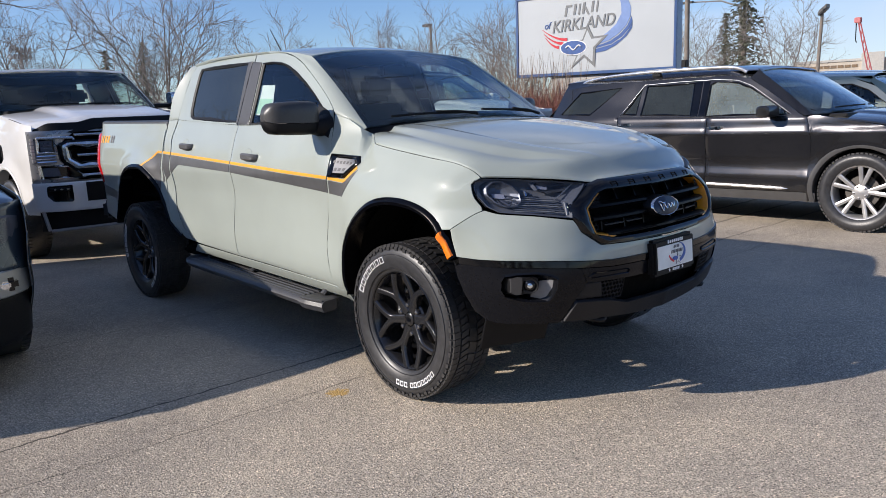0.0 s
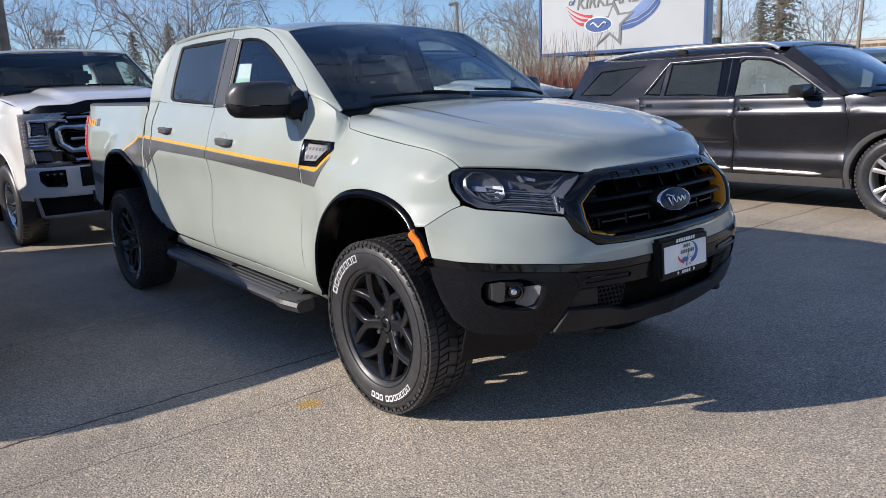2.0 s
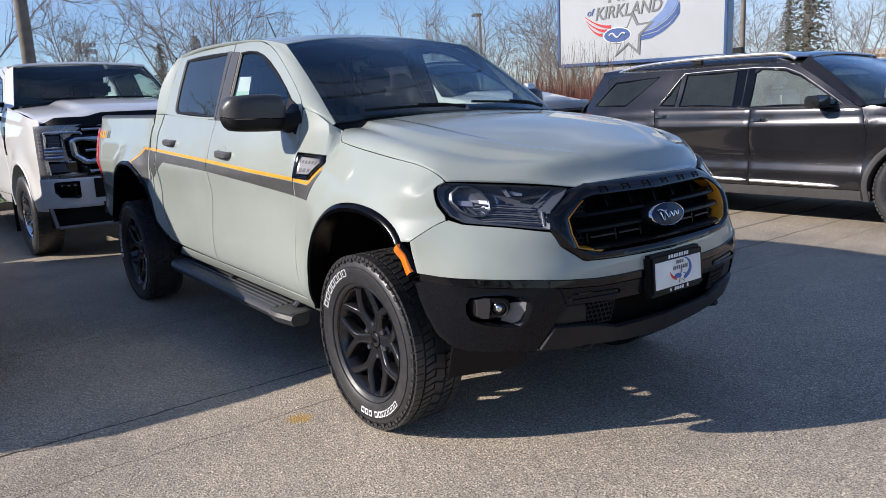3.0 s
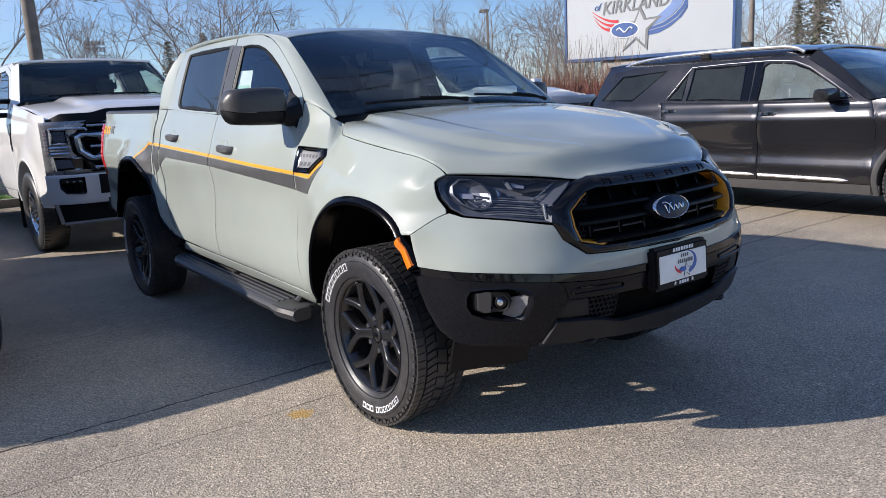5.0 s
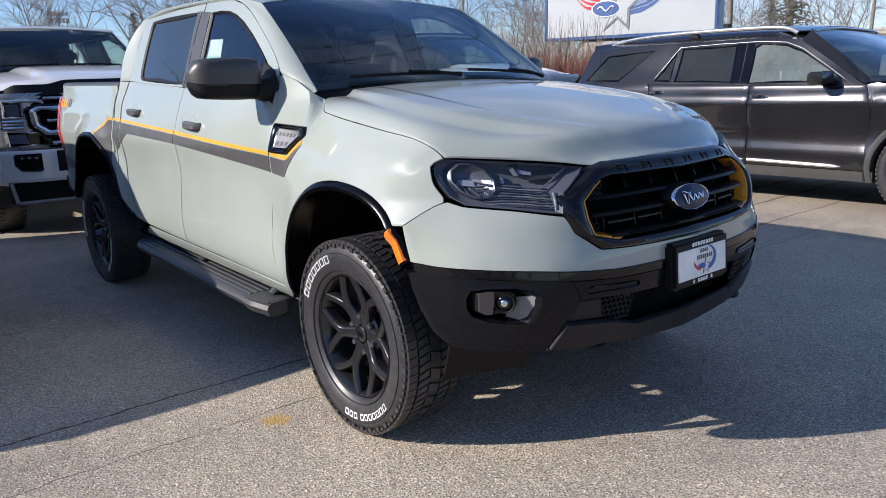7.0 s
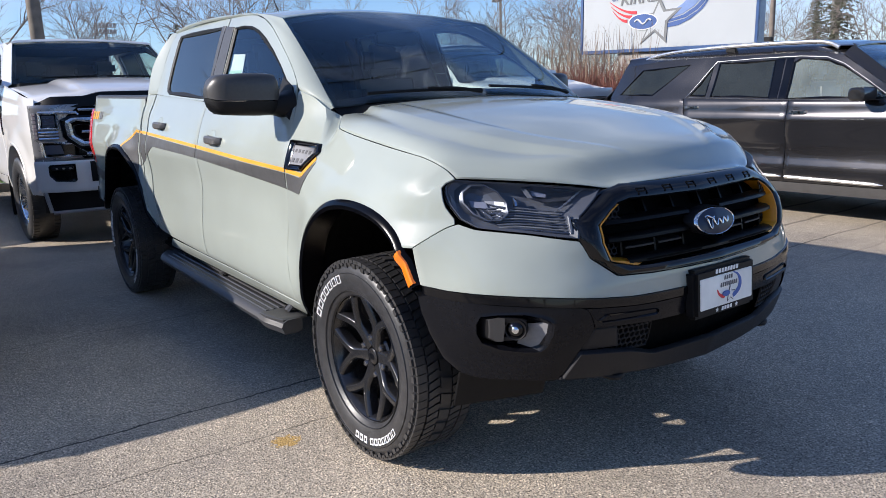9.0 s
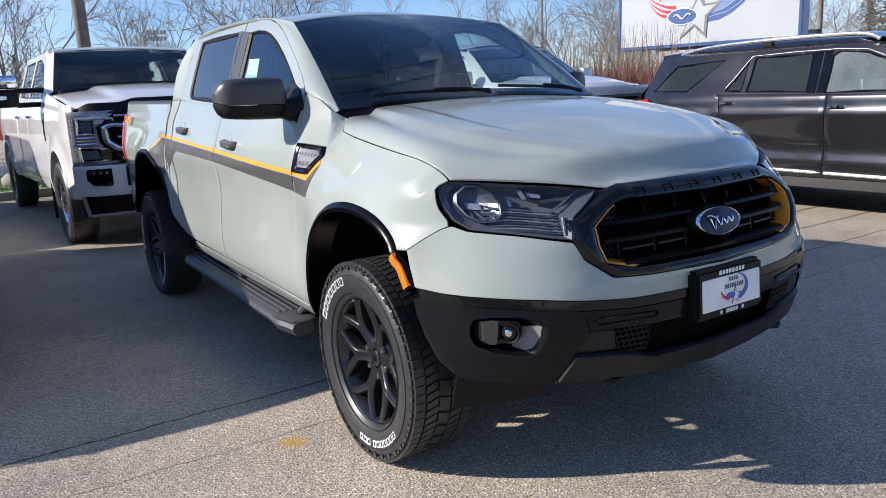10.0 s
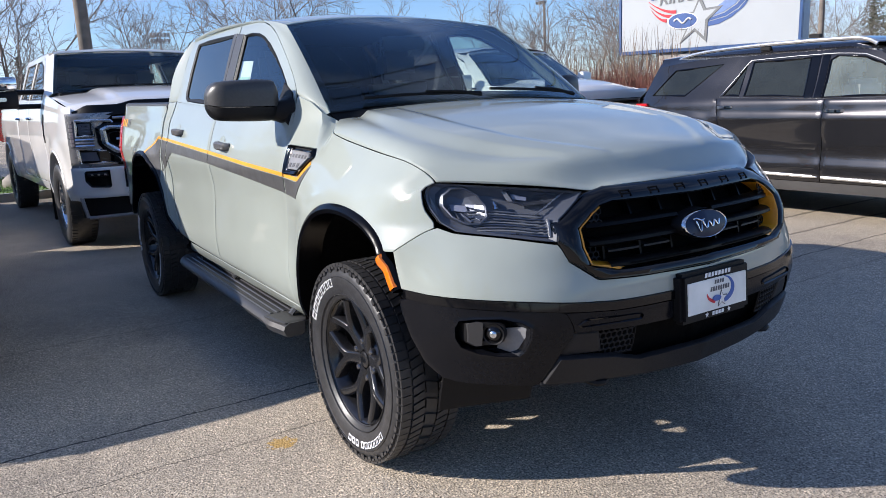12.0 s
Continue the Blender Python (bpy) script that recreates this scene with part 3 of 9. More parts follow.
# doors, sills, cab corners
geo = side_patch([(-1.655, 0.5), (-1.15, 0.482), (-0.605, 0.447)], [(-1.655, 1.318), (-1.2, 1.31), (-0.608, 1.305)], [(x + 0.0022, z) for x, z in SEAM_M], [(x - 0.004, z) for x, z in SEAM_F], 26, 30)
front_doors = both("front_door", geo, SAGE)
geo = side_patch([(-2.195, 0.525), (-1.664, 0.502)], [(-2.57, 1.37), (-2.1, 1.345), (-1.664, 1.32)], [(x + 0.002, z) for x, z in SEAM_R], [(x - 0.0022, z) for x, z in SEAM_M], 22, 30)
rear_doors = both("rear_door", geo, SAGE)
geo = side_patch([(-2.36, 0.455), (-1.5, 0.425), (-0.47, 0.372)], [(-2.25, 0.517), (-1.66, 0.494), (-1.15, 0.474), (-0.47, 0.436)], [(-2.36, 0.455), (-2.25, 0.517)], [(-0.47, 0.372), (-0.47, 0.436)], 40, 6)
both("sill", geo, SAGE)
gap = [(-2.44, 0.545), (-2.57, 0.66), (-2.632, 0.78), (-2.645, 0.95), (-2.655, 1.1), (-2.69, 1.22), (-2.685, 1.37)]
geo = side_patch([(-2.44, 0.545), (-2.205, 0.522)], [(-2.685, 1.37), (-2.58, 1.372)], gap, [(x - 0.004, z) for x, z in SEAM_R], 5, 30)
both("cab_corner", geo, SAGE)
# load bed flanks
arch = chain(ARCH_R[::-1])
edge = chain([(-2.585, 0.66), (-2.648, 0.78), (-2.66, 0.95), (-2.67, 1.1), (-2.705, 1.22), (-2.7, 1.35), (-3.2, 1.358), (-3.7, 1.365), (-4.13, 1.372), (-4.16, 1.28), (-4.1, 1.0), (-4.05, 0.78), (-4.02, 0.62), (-3.72, 0.56)], False)
geo = sheet(lambda u, v: on_side(arch(u).lerp(edge(u), v)), 84, 14, (0, -1, 0), 0.004, 0.0025, 0.006)
both("bed_side", geo, SAGE)
rail = chain([(-2.7, 1.35), (-3.4, 1.361), (-4.14, 1.373)])
rings = []
for k in range(25):
    p = rail(k / 24)
    w = half_width(p.x, p.y)
    rings.append([Vector((p.x, -w - 0.002, p.y - 0.012)), Vector((p.x, -w + 0.004, p.y + 0.012)), Vector((p.x, -w + 0.03, p.y + 0.022)), Vector((p.x, -w + 0.09, p.y + 0.02)), Vector((p.x, -w + 0.1, p.y - 0.05))])
both("bed_rail", loft(rings, False), TRIMGREY, "dark grey plastic rail cap")
geo = sheet(lambda u, v: Vector((-4.2 + 0.09 * (v - 0.9) ** 2, -0.74 + 1.48 * u, 0.72 + 0.66 * v)), 10, 12, (-1, 0, 0), 0.03)
tailgate = part("tailgate", geo, SAGE, pickup)
part("tailgate_handle", block(-4.235, -4.2, -0.13, 0.13, 1.17, 1.24, 0.008), MATTBLACK, tailgate)
part("bed_floor", block(-4.16, -2.72, -0.74, 0.74, 0.78, 0.82, 0.01), LINER, pickup)
part("bed_front", block(-2.74, -2.70, -0.76, 0.76, 0.8, 1.34, 0.01), SAGE, pickup)
lamp_line = chain([(-4.155, 1.29), (-4.125, 1.12), (-4.07, 0.88)])
rings = []
for k in range(15):
    p = lamp_line(k / 14)
    w = half_width(p.x, p.y)
    s = 0.055 + 0.02 * math.sin(math.pi * k / 14)
    w1 = half_width(p.x + s * 0.9, p.y)
    rings.append([Vector((p.x + s * 0.9, -w1 - 0.001, p.y)), Vector((p.x + 0.02, -w1 - 0.008, p.y)), Vector((p.x - 0.035, -w + 0.006, p.y)), Vector((p.x - 0.055, -w + 0.05, p.y)), Vector((p.x - 0.055, -w + 0.12, p.y))])
both("tail_lamp", loft(rings, False), REDLENS, "tall red tail lamp on the bed corner")
rear_bumper = part("rear_bumper", block(-4.3, -4.12, -0.8, 0.8, 0.54, 0.7, 0.03), MATTBLACK, pickup, "black rear step bumper")
part("step_pad", block(-4.29, -4.2, -0.5, 0.5, 0.7, 0.712, 0.004), TRIMGREY, rear_bumper)
# hood
geo = sheet(lambda u, v: hood_point(-0.765 + 1.53 * v, u), 80, 150, (0.3, 0, 1), 0.006, 0.004, 0.004)
part("hood", geo, SAGE, pickup)
geo = sheet(lambda u, v: (screen_point(-1 + 2 * u, 0.03) - Vector((0.0, 0, 0.012))).lerp(hood_point(0.7 - 1.4 * u, 0.04) - Vector((0, 0, 0.022)), v), 24, 4, (0, 0, 1), 0.01)
cowl = part("cowl", geo, MATTBLACK, pickup)
for y0, y1 in ((-0.55, -0.02), (0.05, 0.6)):
    pts = [screen_point((y0 + (y1 - y0) * k / 8) / 0.70, 0.02 + 0.03 * (1 - k / 8)) + Vector((0.012, 0, 0.014)) for k in range(9)]
    blade = part("wiper", tube(pts, 0.007, 6), MATTBLACK, pickup)
    part("wiper_arm", tube([pts[4] + Vector((0.003, 0, 0.01)), pts[6] + Vector((0.012, 0, 0.008)), pts[8] + Vector((0.03, -0.02, -0.008))], [0.005, 0.006, 0.01], 6), MATTBLACK, blade)
# cab top
geo = sheet(lambda u, v: roof_point(-1.0 - 0.095 * (1 - (2 * v - 1) ** 2) * (1 - u) - 1.55 * u, -0.6 + 1.2 * v), 26, 24, (0, 0, 1), 0.006, 0.003, 0.006)
part("roof", geo, SAGE, pickup)
door_top = chain([(-0.612, 1.362), (-0.64, 1.395), (-0.7, 1.444), (-0.79, 1.504), (-0.91, 1.578), (-1.04, 1.652), (-1.15, 1.698), (-1.27, 1.728), (-1.42, 1.743), (-1.64, 1.75), (-1.95, 1.757), (-2.2, 1.758), (-2.5, 1.745)])


def rail_point(u, v):
    a = on_side(door_top(u), 0.002)
    k = 0.44
    if u < k:
        b = screen_point(-1, u / k)
    else:
        x = -1.0 - 1.52 * (u - k) / (1 - k)
        b = roof_point(x, -0.6)
    p = a.lerp(b, v)
    return p + Vector((0.25, -0.6, 0.75)) * 0.012 * 4 * v * (1 - v)


pl = chain([(-0.612, 1.34), (-0.5, 1.315), (-0.412, 1.268)], False)
geo = loft([[on_side(pl(q / 8), -0.006) for q in range(9)], [rail_point(0.0, q / 8) + Vector((0, 0.006, -0.004)) for q in range(9)], [rail_point(0.04, q / 8) + Vector((0, 0.008, -0.008)) for q in range(9)]], False)
both("pillar_base", geo, SAGE)
both("roof_rail", sheet(rail_point, 60, 8, (0, -1, 0.6), 0.006, 0.002, 0.01), SAGE)
geo = coons(chain([(-2.685, 1.372), (-2.575, 1.374)]), chain([(-2.57, 1.742), (-2.49, 1.748)]), chain([(-2.685, 1.372), (-2.67, 1.55), (-2.57, 1.742)]), chain([(-2.575, 1.374), (-2.562, 1.5), (-2.535, 1.66), (-2.49, 1.748)]))
both("rear_pillar", sheet(lambda u, v: on_side(geo(u, v)), 6, 16, (0, -1, 0)), SAGE)
geo = sheet(lambda u, v: Vector((-2.68 + 0.1 * v, (2 * u - 1) * (half_width(-2.62, 1.36 + 0.38 * v) - 0.012), 1.36 + 0.38 * v)), 8, 6, (-1, 0, 0), 0.006)
part("rear_window", geo, PRIVACY, pickup)
both("rear_corner_trim", sheet(lambda u, v: Vector((-2.655 + 0.16 * u + 0.09 * v, -half_width(-2.655 + 0.16 * u + 0.09 * v, 1.34 + 0.39 * v) + 0.028, 1.34 + 0.39 * v)), 4, 8, (0, -1, 0), 0.006, 0.0), CABIN)
part("cab_back", block(-2.685, -2.65, -0.74, 0.74, 0.6, 1.36, 0.01), SAGE, pickup)
# door frames, seals and side glass
WIN_F = [(-1.518, 1.318), (-1.518, 1.5), (-1.52, 1.688), (-1.4, 1.688), (-1.29, 1.676), (-1.19, 1.65), (-1.09, 1.61), (-0.96, 1.543), (-0.839, 1.47), (-0.76, 1.418), (-0.69, 1.366), (-0.648, 1.318), (-0.9, 1.315), (-1.2, 1.316)]
FRAME_F = [(-1.655, 1.32), (-1.645, 1.5), (-1.636, 1.746), (-1.42, 1.739), (-1.27, 1.724), (-1.15, 1.694), (-1.04, 1.648), (-0.91, 1.574), (-0.79, 1.5), (-0.7, 1.44), (-0.642, 1.392), (-0.606, 1.304), (-0.9, 1.302), (-1.2, 1.306)]
WIN_R = [(-2.39, 1.385), (-2.41, 1.42), (-2.42, 1.54), (-2.412, 1.68), (-2.395, 1.712), (-2.2, 1.717), (-1.95, 1.714), (-1.69, 1.706), (-1.665, 1.6), (-1.64, 1.45), (-1.622, 1.334), (-1.8, 1.337), (-2.1, 1.352), (-2.34, 1.368)]
FRAME_R = [(-2.572, 1.374), (-2.57, 1.42), (-2.556, 1.54), (-2.53, 1.68), (-2.49, 1.745), (-2.2, 1.754), (-1.95, 1.752), (-1.645, 1.746), (-1.651, 1.6), (-1.657, 1.45), (-1.664, 1.322), (-1.8, 1.327), (-2.1, 1.342), (-2.4, 1.36)]


def window_set(win, frame_loop, doors, glass):
    n = len(win)
    c = sum((Vector(p) for p in win), Vector((0, 0))) / n
    inset = [tuple(Vector(p) + (c - Vector(p)).normalized() * 0.026) for p in win]
    rings = [[on_side(p, -0.006) for p in frame_loop], [on_side(p, 0.001) for p in frame_loop]]
    for r in range(1, 4):
        rings.append([on_side(Vector(o).lerp(Vector(i), r / 3), 0.001) for o, i in zip(frame_loop, win)])
    rings.append([on_side(p, -0.012) for p in win])
    geo = loft(rings)
    seal = loft([[on_side(p, 0.0) for p in win], [on_side(p, 0.004) for p in [Vector(p).lerp(Vector(q), 0.3) for p, q in zip(win, inset)]],
                 [on_side(p, -0.002) for p in inset], [on_side(p, -0.012) for p in inset]])
    pane = filled([tuple(Vector(p)) for p in win], lambda p: on_side(p, -0.007), 8)
    for k, door in enumerate(doors):
        g = (lambda x: x) if k == 0 else flipped
        part("window_frame", g(geo), SAGE, door)
        part("window_seal", g(seal), MATTBLACK, door)
        part("window_pane", g(pane), glass, door, "tinted side window")


window_set(WIN_F, FRAME_F, front_doors, SIDEGLASS)
window_set(WIN_R, FRAME_R, rear_doors, PRIVACY)
geo = coons(chain([(-1.66, 1.322), (-1.522, 1.32)]), chain([(-1.646, 1.705), (-1.528, 1.692)]), chain([(-1.66, 1.322), (-1.646, 1.705)]), chain([(-1.522, 1.32), (-1.528, 1.692)]))
for k in range(2):
    g = sheet(lambda u, v: on_side(geo(u, v), 0.004), 4, 12, (0, -1, 0), 0.003, 0.002)
    part("pillar_trim", g if k == 0 else flipped(g), TRIMGREY, front_doors[k], "dark grey pillar cover")
geo = coons(chain([(-1.688, 1.324), (-1.666, 1.322)]), chain([(-1.706, 1.71), (-1.652, 1.708)]), chain([(-1.688, 1.33), (-1.706, 1.71)]), chain([(-1.666, 1.322), (-1.652, 1.708)]))
for k in range(2):
    g = sheet(lambda u, v: on_side(geo(u, v), 0.004), 3, 12, (0, -1, 0), 0.003, 0.001)
    part("pillar_trim", g if k == 0 else flipped(g), TRIMGREY, rear_doors[k], "dark grey pillar cover")
# windscreen with its dark border
part("windscreen", sheet(lambda u, v: screen_point(-1 + 2 * u, v), 40, 20, (1, 0, 1), 0.005, 0.0), WINDSCREEN, pickup)
outer = even_loop([(-0.995, 0.0), (0.995, 0.0), (0.995, 0.995), (-0.995, 0.995)], 96)
inner = [(max(-0.95, min(0.95, s)), max(0.07, min(0.93, v))) for s, v in outer]
part("windscreen_border", ring_band(outer, inner, lambda p: screen_point(p[0], p[1]) - Vector((0.5, 0, 0.86)) * 0.009, 2), GLOSSBLACK, pickup)
part("sensor_housing", block(-1.1, -0.99, -0.09, 0.09, 1.57, 1.64, 0.02), CABIN, pickup)
# arch trims and wells
for pts, wx in ((ARCH_F, 0.0), (ARCH_R, -3.22)):
    c = chain(pts)
    rings = []
    mid = Vector((sum(p[0] for p in pts) / len(pts), 0.45))
    for k in range(49):
        p = c(k / 48)
        d = (mid - p).normalized()
        w = half_width(p.x, p.y)
        q = [p - d * 0.004, p + d * 0.004, p + d * 0.018, p + d * 0.033, p + d * 0.036, p + d * 0.03]
        yy = [w - 0.004, w + 0.009, w + 0.016, w + 0.012, w - 0.01, w - 0.09]
        rings.append([Vector((a.x, -b, a.y)) for a, b in zip(q, yy)])
    both("arch_trim", loft(rings, False), ARCHBLACK, "satin black wheel arch trim")
    rings = []
    for k in range(33):
        p = c(k / 32)
        d = (mid - p).normalized()
        a = p + d * 0.02
        rings.append([Vector((a.x, -0.86, a.y)), Vector((a.x, -0.6, a.y)), Vector((a.x, -0.42, a.y)), Vector(((a.x + wx) / 2, -0.4, 0.5))])
    both("wheel_well", loft(rings, False), LINER)
both("inner_wing", block(-0.62, 0.58, -0.45, -0.42, 0.42, 1.08, 0.01), LINER)
# underbody
part("chassis", block(-4.1, 0.62, -0.5, 0.5, 0.39, 0.62, 0.03), LINER, pickup)
part("floor_pan", block(-2.66, -0.47, -0.78, 0.78, 0.4, 0.46, 0.02), LINER, pickup)
part("bulkhead", block(-0.62, -0.5, -0.7, 0.7, 0.45, 1.25, 0.02), LINER, pickup)
part("axle", tube([(-3.22, -0.66, 0.385), (-3.22, 0.66, 0.385)], 0.06, 12), LINER, pickup)
part("engine_bay", block(-0.45, 0.62, -0.42, 0.42, 0.62, 1.0, 0.03), LINER, pickup)


# ---- the sage pickup: its nose ----
def nose_sheet(bottom, top, left, right, nu, nv, off=0.0, curved=False, thick=0.005, lip=0.002, rim=0.012):
    f = coons(chain(bottom, curved), chain(top, curved), chain(left, curved), chain(right, curved))
    return sheet(lambda u, v: on_nose(f(u, v), off), nu, nv, (1, 0, 0), thick, lip, rim)


def nose_band(outer, inner, offs, rows=4):
    """A closed band on the nose; offs: how far it stands proud from its outer to its inner edge."""
    rings = [[on_nose(Vector(o).lerp(Vector(i), r / rows), herm([0, 0.5, 1], offs, r / rows)) for o, i in zip(outer, inner)] for r in range(rows + 1)]
    return loft(rings)


# painted upper bumper, from each wheel arch to the middle
top_line = [(0.893, 0.852), (0.872, 0.875), (0.85, 0.895), (0.825, 0.915), (0.797, 0.931), (0.769, 0.915), (0.669, 0.902), (0.548, 0.878), (0.527, 0.826), (0.446, 0.764), (0.3, 0.757), (0.142, 0.753), (0.0, 0.751)]
low_line = [(0.887, 0.737), (0.849, 0.729), (0.787, 0.727), (0.653, 0.72), (0.53, 0.708), (0.4, 0.698), (0.137, 0.693), (0.0, 0.692)]
geo = nose_sheet(low_line, top_line, [low_line[0], top_line[0]], [low_line[-1], top_line[-1]], 70, 12, 0.0, False, 0.006, 0.003, 0.005)
part("upper_bumper", join(geo, flipped(geo)), SAGE, pickup)
# gloss lip and black lower bumper
lip_low = [(y, z - 0.03) for y, z in low_line]
geo = nose_sheet(lip_low, [(y, z - 0.002) for y, z in low_line], [lip_low[0], low_line[0]], [lip_low[-1], low_line[-1]], 60, 5, 0.006, False, 0.012, 0.006, 0.12)
lower = part("lower_bumper_lip", join(geo, flipped(geo)), GLOSSBLACK, pickup)
OUT_A = [(0.889, 0.71), (0.787, 0.697), (0.653, 0.69), (0.56, 0.682), (0.545, 0.65), (0.536, 0.612), (0.568, 0.549), (0.606, 0.442), (0.698, 0.448), (0.79, 0.45), (0.82, 0.46), (0.848, 0.5), (0.872, 0.58), (0.884, 0.65)]
FOG = [(0.822, 0.638), (0.813, 0.665), (0.78, 0.674), (0.715, 0.677), (0.668, 0.664), (0.642, 0.645), (0.643, 0.609), (0.655, 0.56), (0.668, 0.541), (0.71, 0.54), (0.763, 0.547), (0.806, 0.568), (0.82, 0.6)]
C = (0.735, 0.61)
oa, fo = loop_at(OUT_A, C, 72), loop_at(FOG, C, 72)
rings = [[on_nose(p, -0.012) for p in oa], [on_nose(p, 0.0) for p in oa]]
rings += [[on_nose(Vector(o).lerp(Vector(i), r / 8)) for o, i in zip(oa, fo)] for r in range(1, 9)]
inn = [Vector(p).lerp(Vector(C), 0.1) for p in fo]
rings += [[on_nose(p, 0.004) for p in inn], [on_nose(p, -0.004) for p in [Vector(p).lerp(Vector(C), 0.14) for p in fo]]]
geo = loft(rings)
part("lower_bumper", geo, TEXTBLACK, pickup, "black textured lower bumper")
part("lower_bumper", flipped(geo), TEXTBLACK, pickup, "black textured lower bumper")
rings = [[on_nose(Vector(p).lerp(Vector(C), a), d) for p in fo] for a, d in ((0.13, 0.0), (0.2, -0.02), (0.3, -0.05), (0.45, -0.075), (0.7, -0.085))]
bowl = loft(rings, True, True)
for k in range(2):
    g = (lambda x: x) if k == 0 else flipped
    b = part("fog_lamp_bezel", g(bowl), TEXTBLACK, pickup, "black scooped fog lamp surround")
    # facet of the black surround, painted pale for the sun it catches
    f = coons(chain([(0.662, 0.549), (0.702, 0.565)]), chain([(0.65, 0.648), (0.694, 0.63)]), chain([(0.662, 0.549), (0.651, 0.59), (0.648, 0.62), (0.65, 0.648)]), chain([(0.702, 0.565), (0.694, 0.63)]))
    part("scoop", g(sheet(lambda u, v: on_nose(f(u, v), -0.002 - 0.05 * u), 8, 8, (1, 0, 0), 0.004, 0.0)), SCOOP, b, "scoop face painted pale as if sunlit")
    # lamp block with its bright wing
    FB = [(0.79, 0.652), (0.765, 0.662), (0.715, 0.657), (0.706, 0.65), (0.706, 0.6), (0.716, 0.588), (0.77, 0.577), (0.787, 0.59)]
    lb = even_loop(FB, 40)
    cc = Vector((0.745, 0.62))
    geo = loft([[on_nose(p, -0.09) for p in lb], [on_nose(p, -0.012) for p in lb], [on_nose(Vector(p).lerp(cc, 0.12), -0.004) for p in lb], [on_nose(Vector(p).lerp(cc, 0.45), -0.006) for p in lb],
                [on_nose(Vector(p).lerp(cc, 0.5), -0.03) for p in lb]], True, True)
    housing = part("fog_lamp", g(geo), MATTBLACK, pickup, "square fog lamp with round lens")
    part("lamp_wing", g(loft([[on_nose(p, d) for p in dense([(0.788, 0.65), (0.768, 0.659), (0.757, 0.657), (0.757, 0.583), (0.769, 0.58), (0.785, 0.592)], 3)] for d in (-0.012, -0.001)], True, True)), FOGGREY, housing, "silver wing beside the lens")
    o = on_nose((0.73, 0.622), -0.012)
    rot = Matrix.Translation(o) @ Matrix.Rotation(radians(-52), 4, "Z")
    lens = moved(lathe([(0.0, -0.012), (0.012, -0.011), (0.022, -0.006), (0.0275, 0.003), (0.028, 0.02)], True, 28), rot @ Matrix.Rotation(radians(90), 4, "Z") @ Matrix.Identity(4))
    part("fog_lens", g(lens), GLOSSBLACK, housing, "dark round lens")
    part("fog_bulb", g(moved(lathe([(0.0, -0.0145), (0.006, -0.0138), (0.011, -0.0115), (0.013, -0.008)], True, 16), rot @ Matrix.Rotation(radians(90), 4, "Z"))), REFLECTOR, housing)
    ringg = moved(lathe([(0.028, 0.02), (0.029, -0.006), (0.033, -0.008), (0.036, 0.0), (0.036, 0.02)], True, 28), rot @ Matrix.Rotation(radians(90), 4, "Z"))
    part("lens_ring", g(ringg), MATTBLACK, housing)
# middle bar with its two slots, and the dark opening under it
top_b = [(0.565, 0.683), (0.4, 0.67), (0.137, 0.664), (0.0, 0.663)]
low_b = [(0.535, 0.612), (0.33, 0.602), (0.118, 0.596), (0.0, 0.594)]
geo = nose_sheet(low_b, top_b, [low_b[0], (0.547, 0.65), top_b[0]], [low_b[-1], top_b[-1]], 40, 6, 0.001, False, 0.03, 0.006, 0.06)
part("bumper_bar", join(geo, flipped(geo)), TEXTBLACK, pickup)
for s in (1, -1):
    loop = even_loop([(s * 0.529, 0.64), (s * 0.5, 0.656), (s * 0.305, 0.646), (s * 0.298, 0.636), (s * 0.302, 0.626), (s * 0.525, 0.632)], 40)
    cc = sum((Vector(p) for p in loop), Vector((0, 0))) / 40
    geo = loft([[on_nose(p, 0.003) for p in loop], [on_nose(Vector(p).lerp(cc, 0.05), 0.007) for p in loop], [on_nose(Vector(p) + Vector((0, (cc.y - p[1]) * 0.35)), 0.004) for p in loop], [on_nose(Vector(p) + Vector((0, (cc.y - p[1]) * 0.5)), -0.004) for p in loop]], True, True)
    part("bumper_slot", geo, GLOSSBLACK, pickup)
low_c = [(0.6, 0.44), (0.36, 0.43), (0.0, 0.41)]
geo = nose_sheet(low_c, low_b, [low_c[0], low_b[0]], [low_c[-1], low_b[-1]], 24, 6, -0.055, False, 0.01, 0.0)
part("lower_intake", join(geo, flipped(geo)), LINER, pickup)
geo = nose_sheet([(0.566, 0.541), (0.43, 0.536)], [(0.53, 0.612), (0.452, 0.608)], [(0.566, 0.541), (0.53, 0.612)], [(0.43, 0.536), (0.452, 0.608)], 8, 6, -0.006, False, 0.03, 0.003, 0.05)
for k in range(2):
    part("intake_corner", geo if k == 0 else flipped(geo), SKID, pickup, "charcoal filler beside the intake")
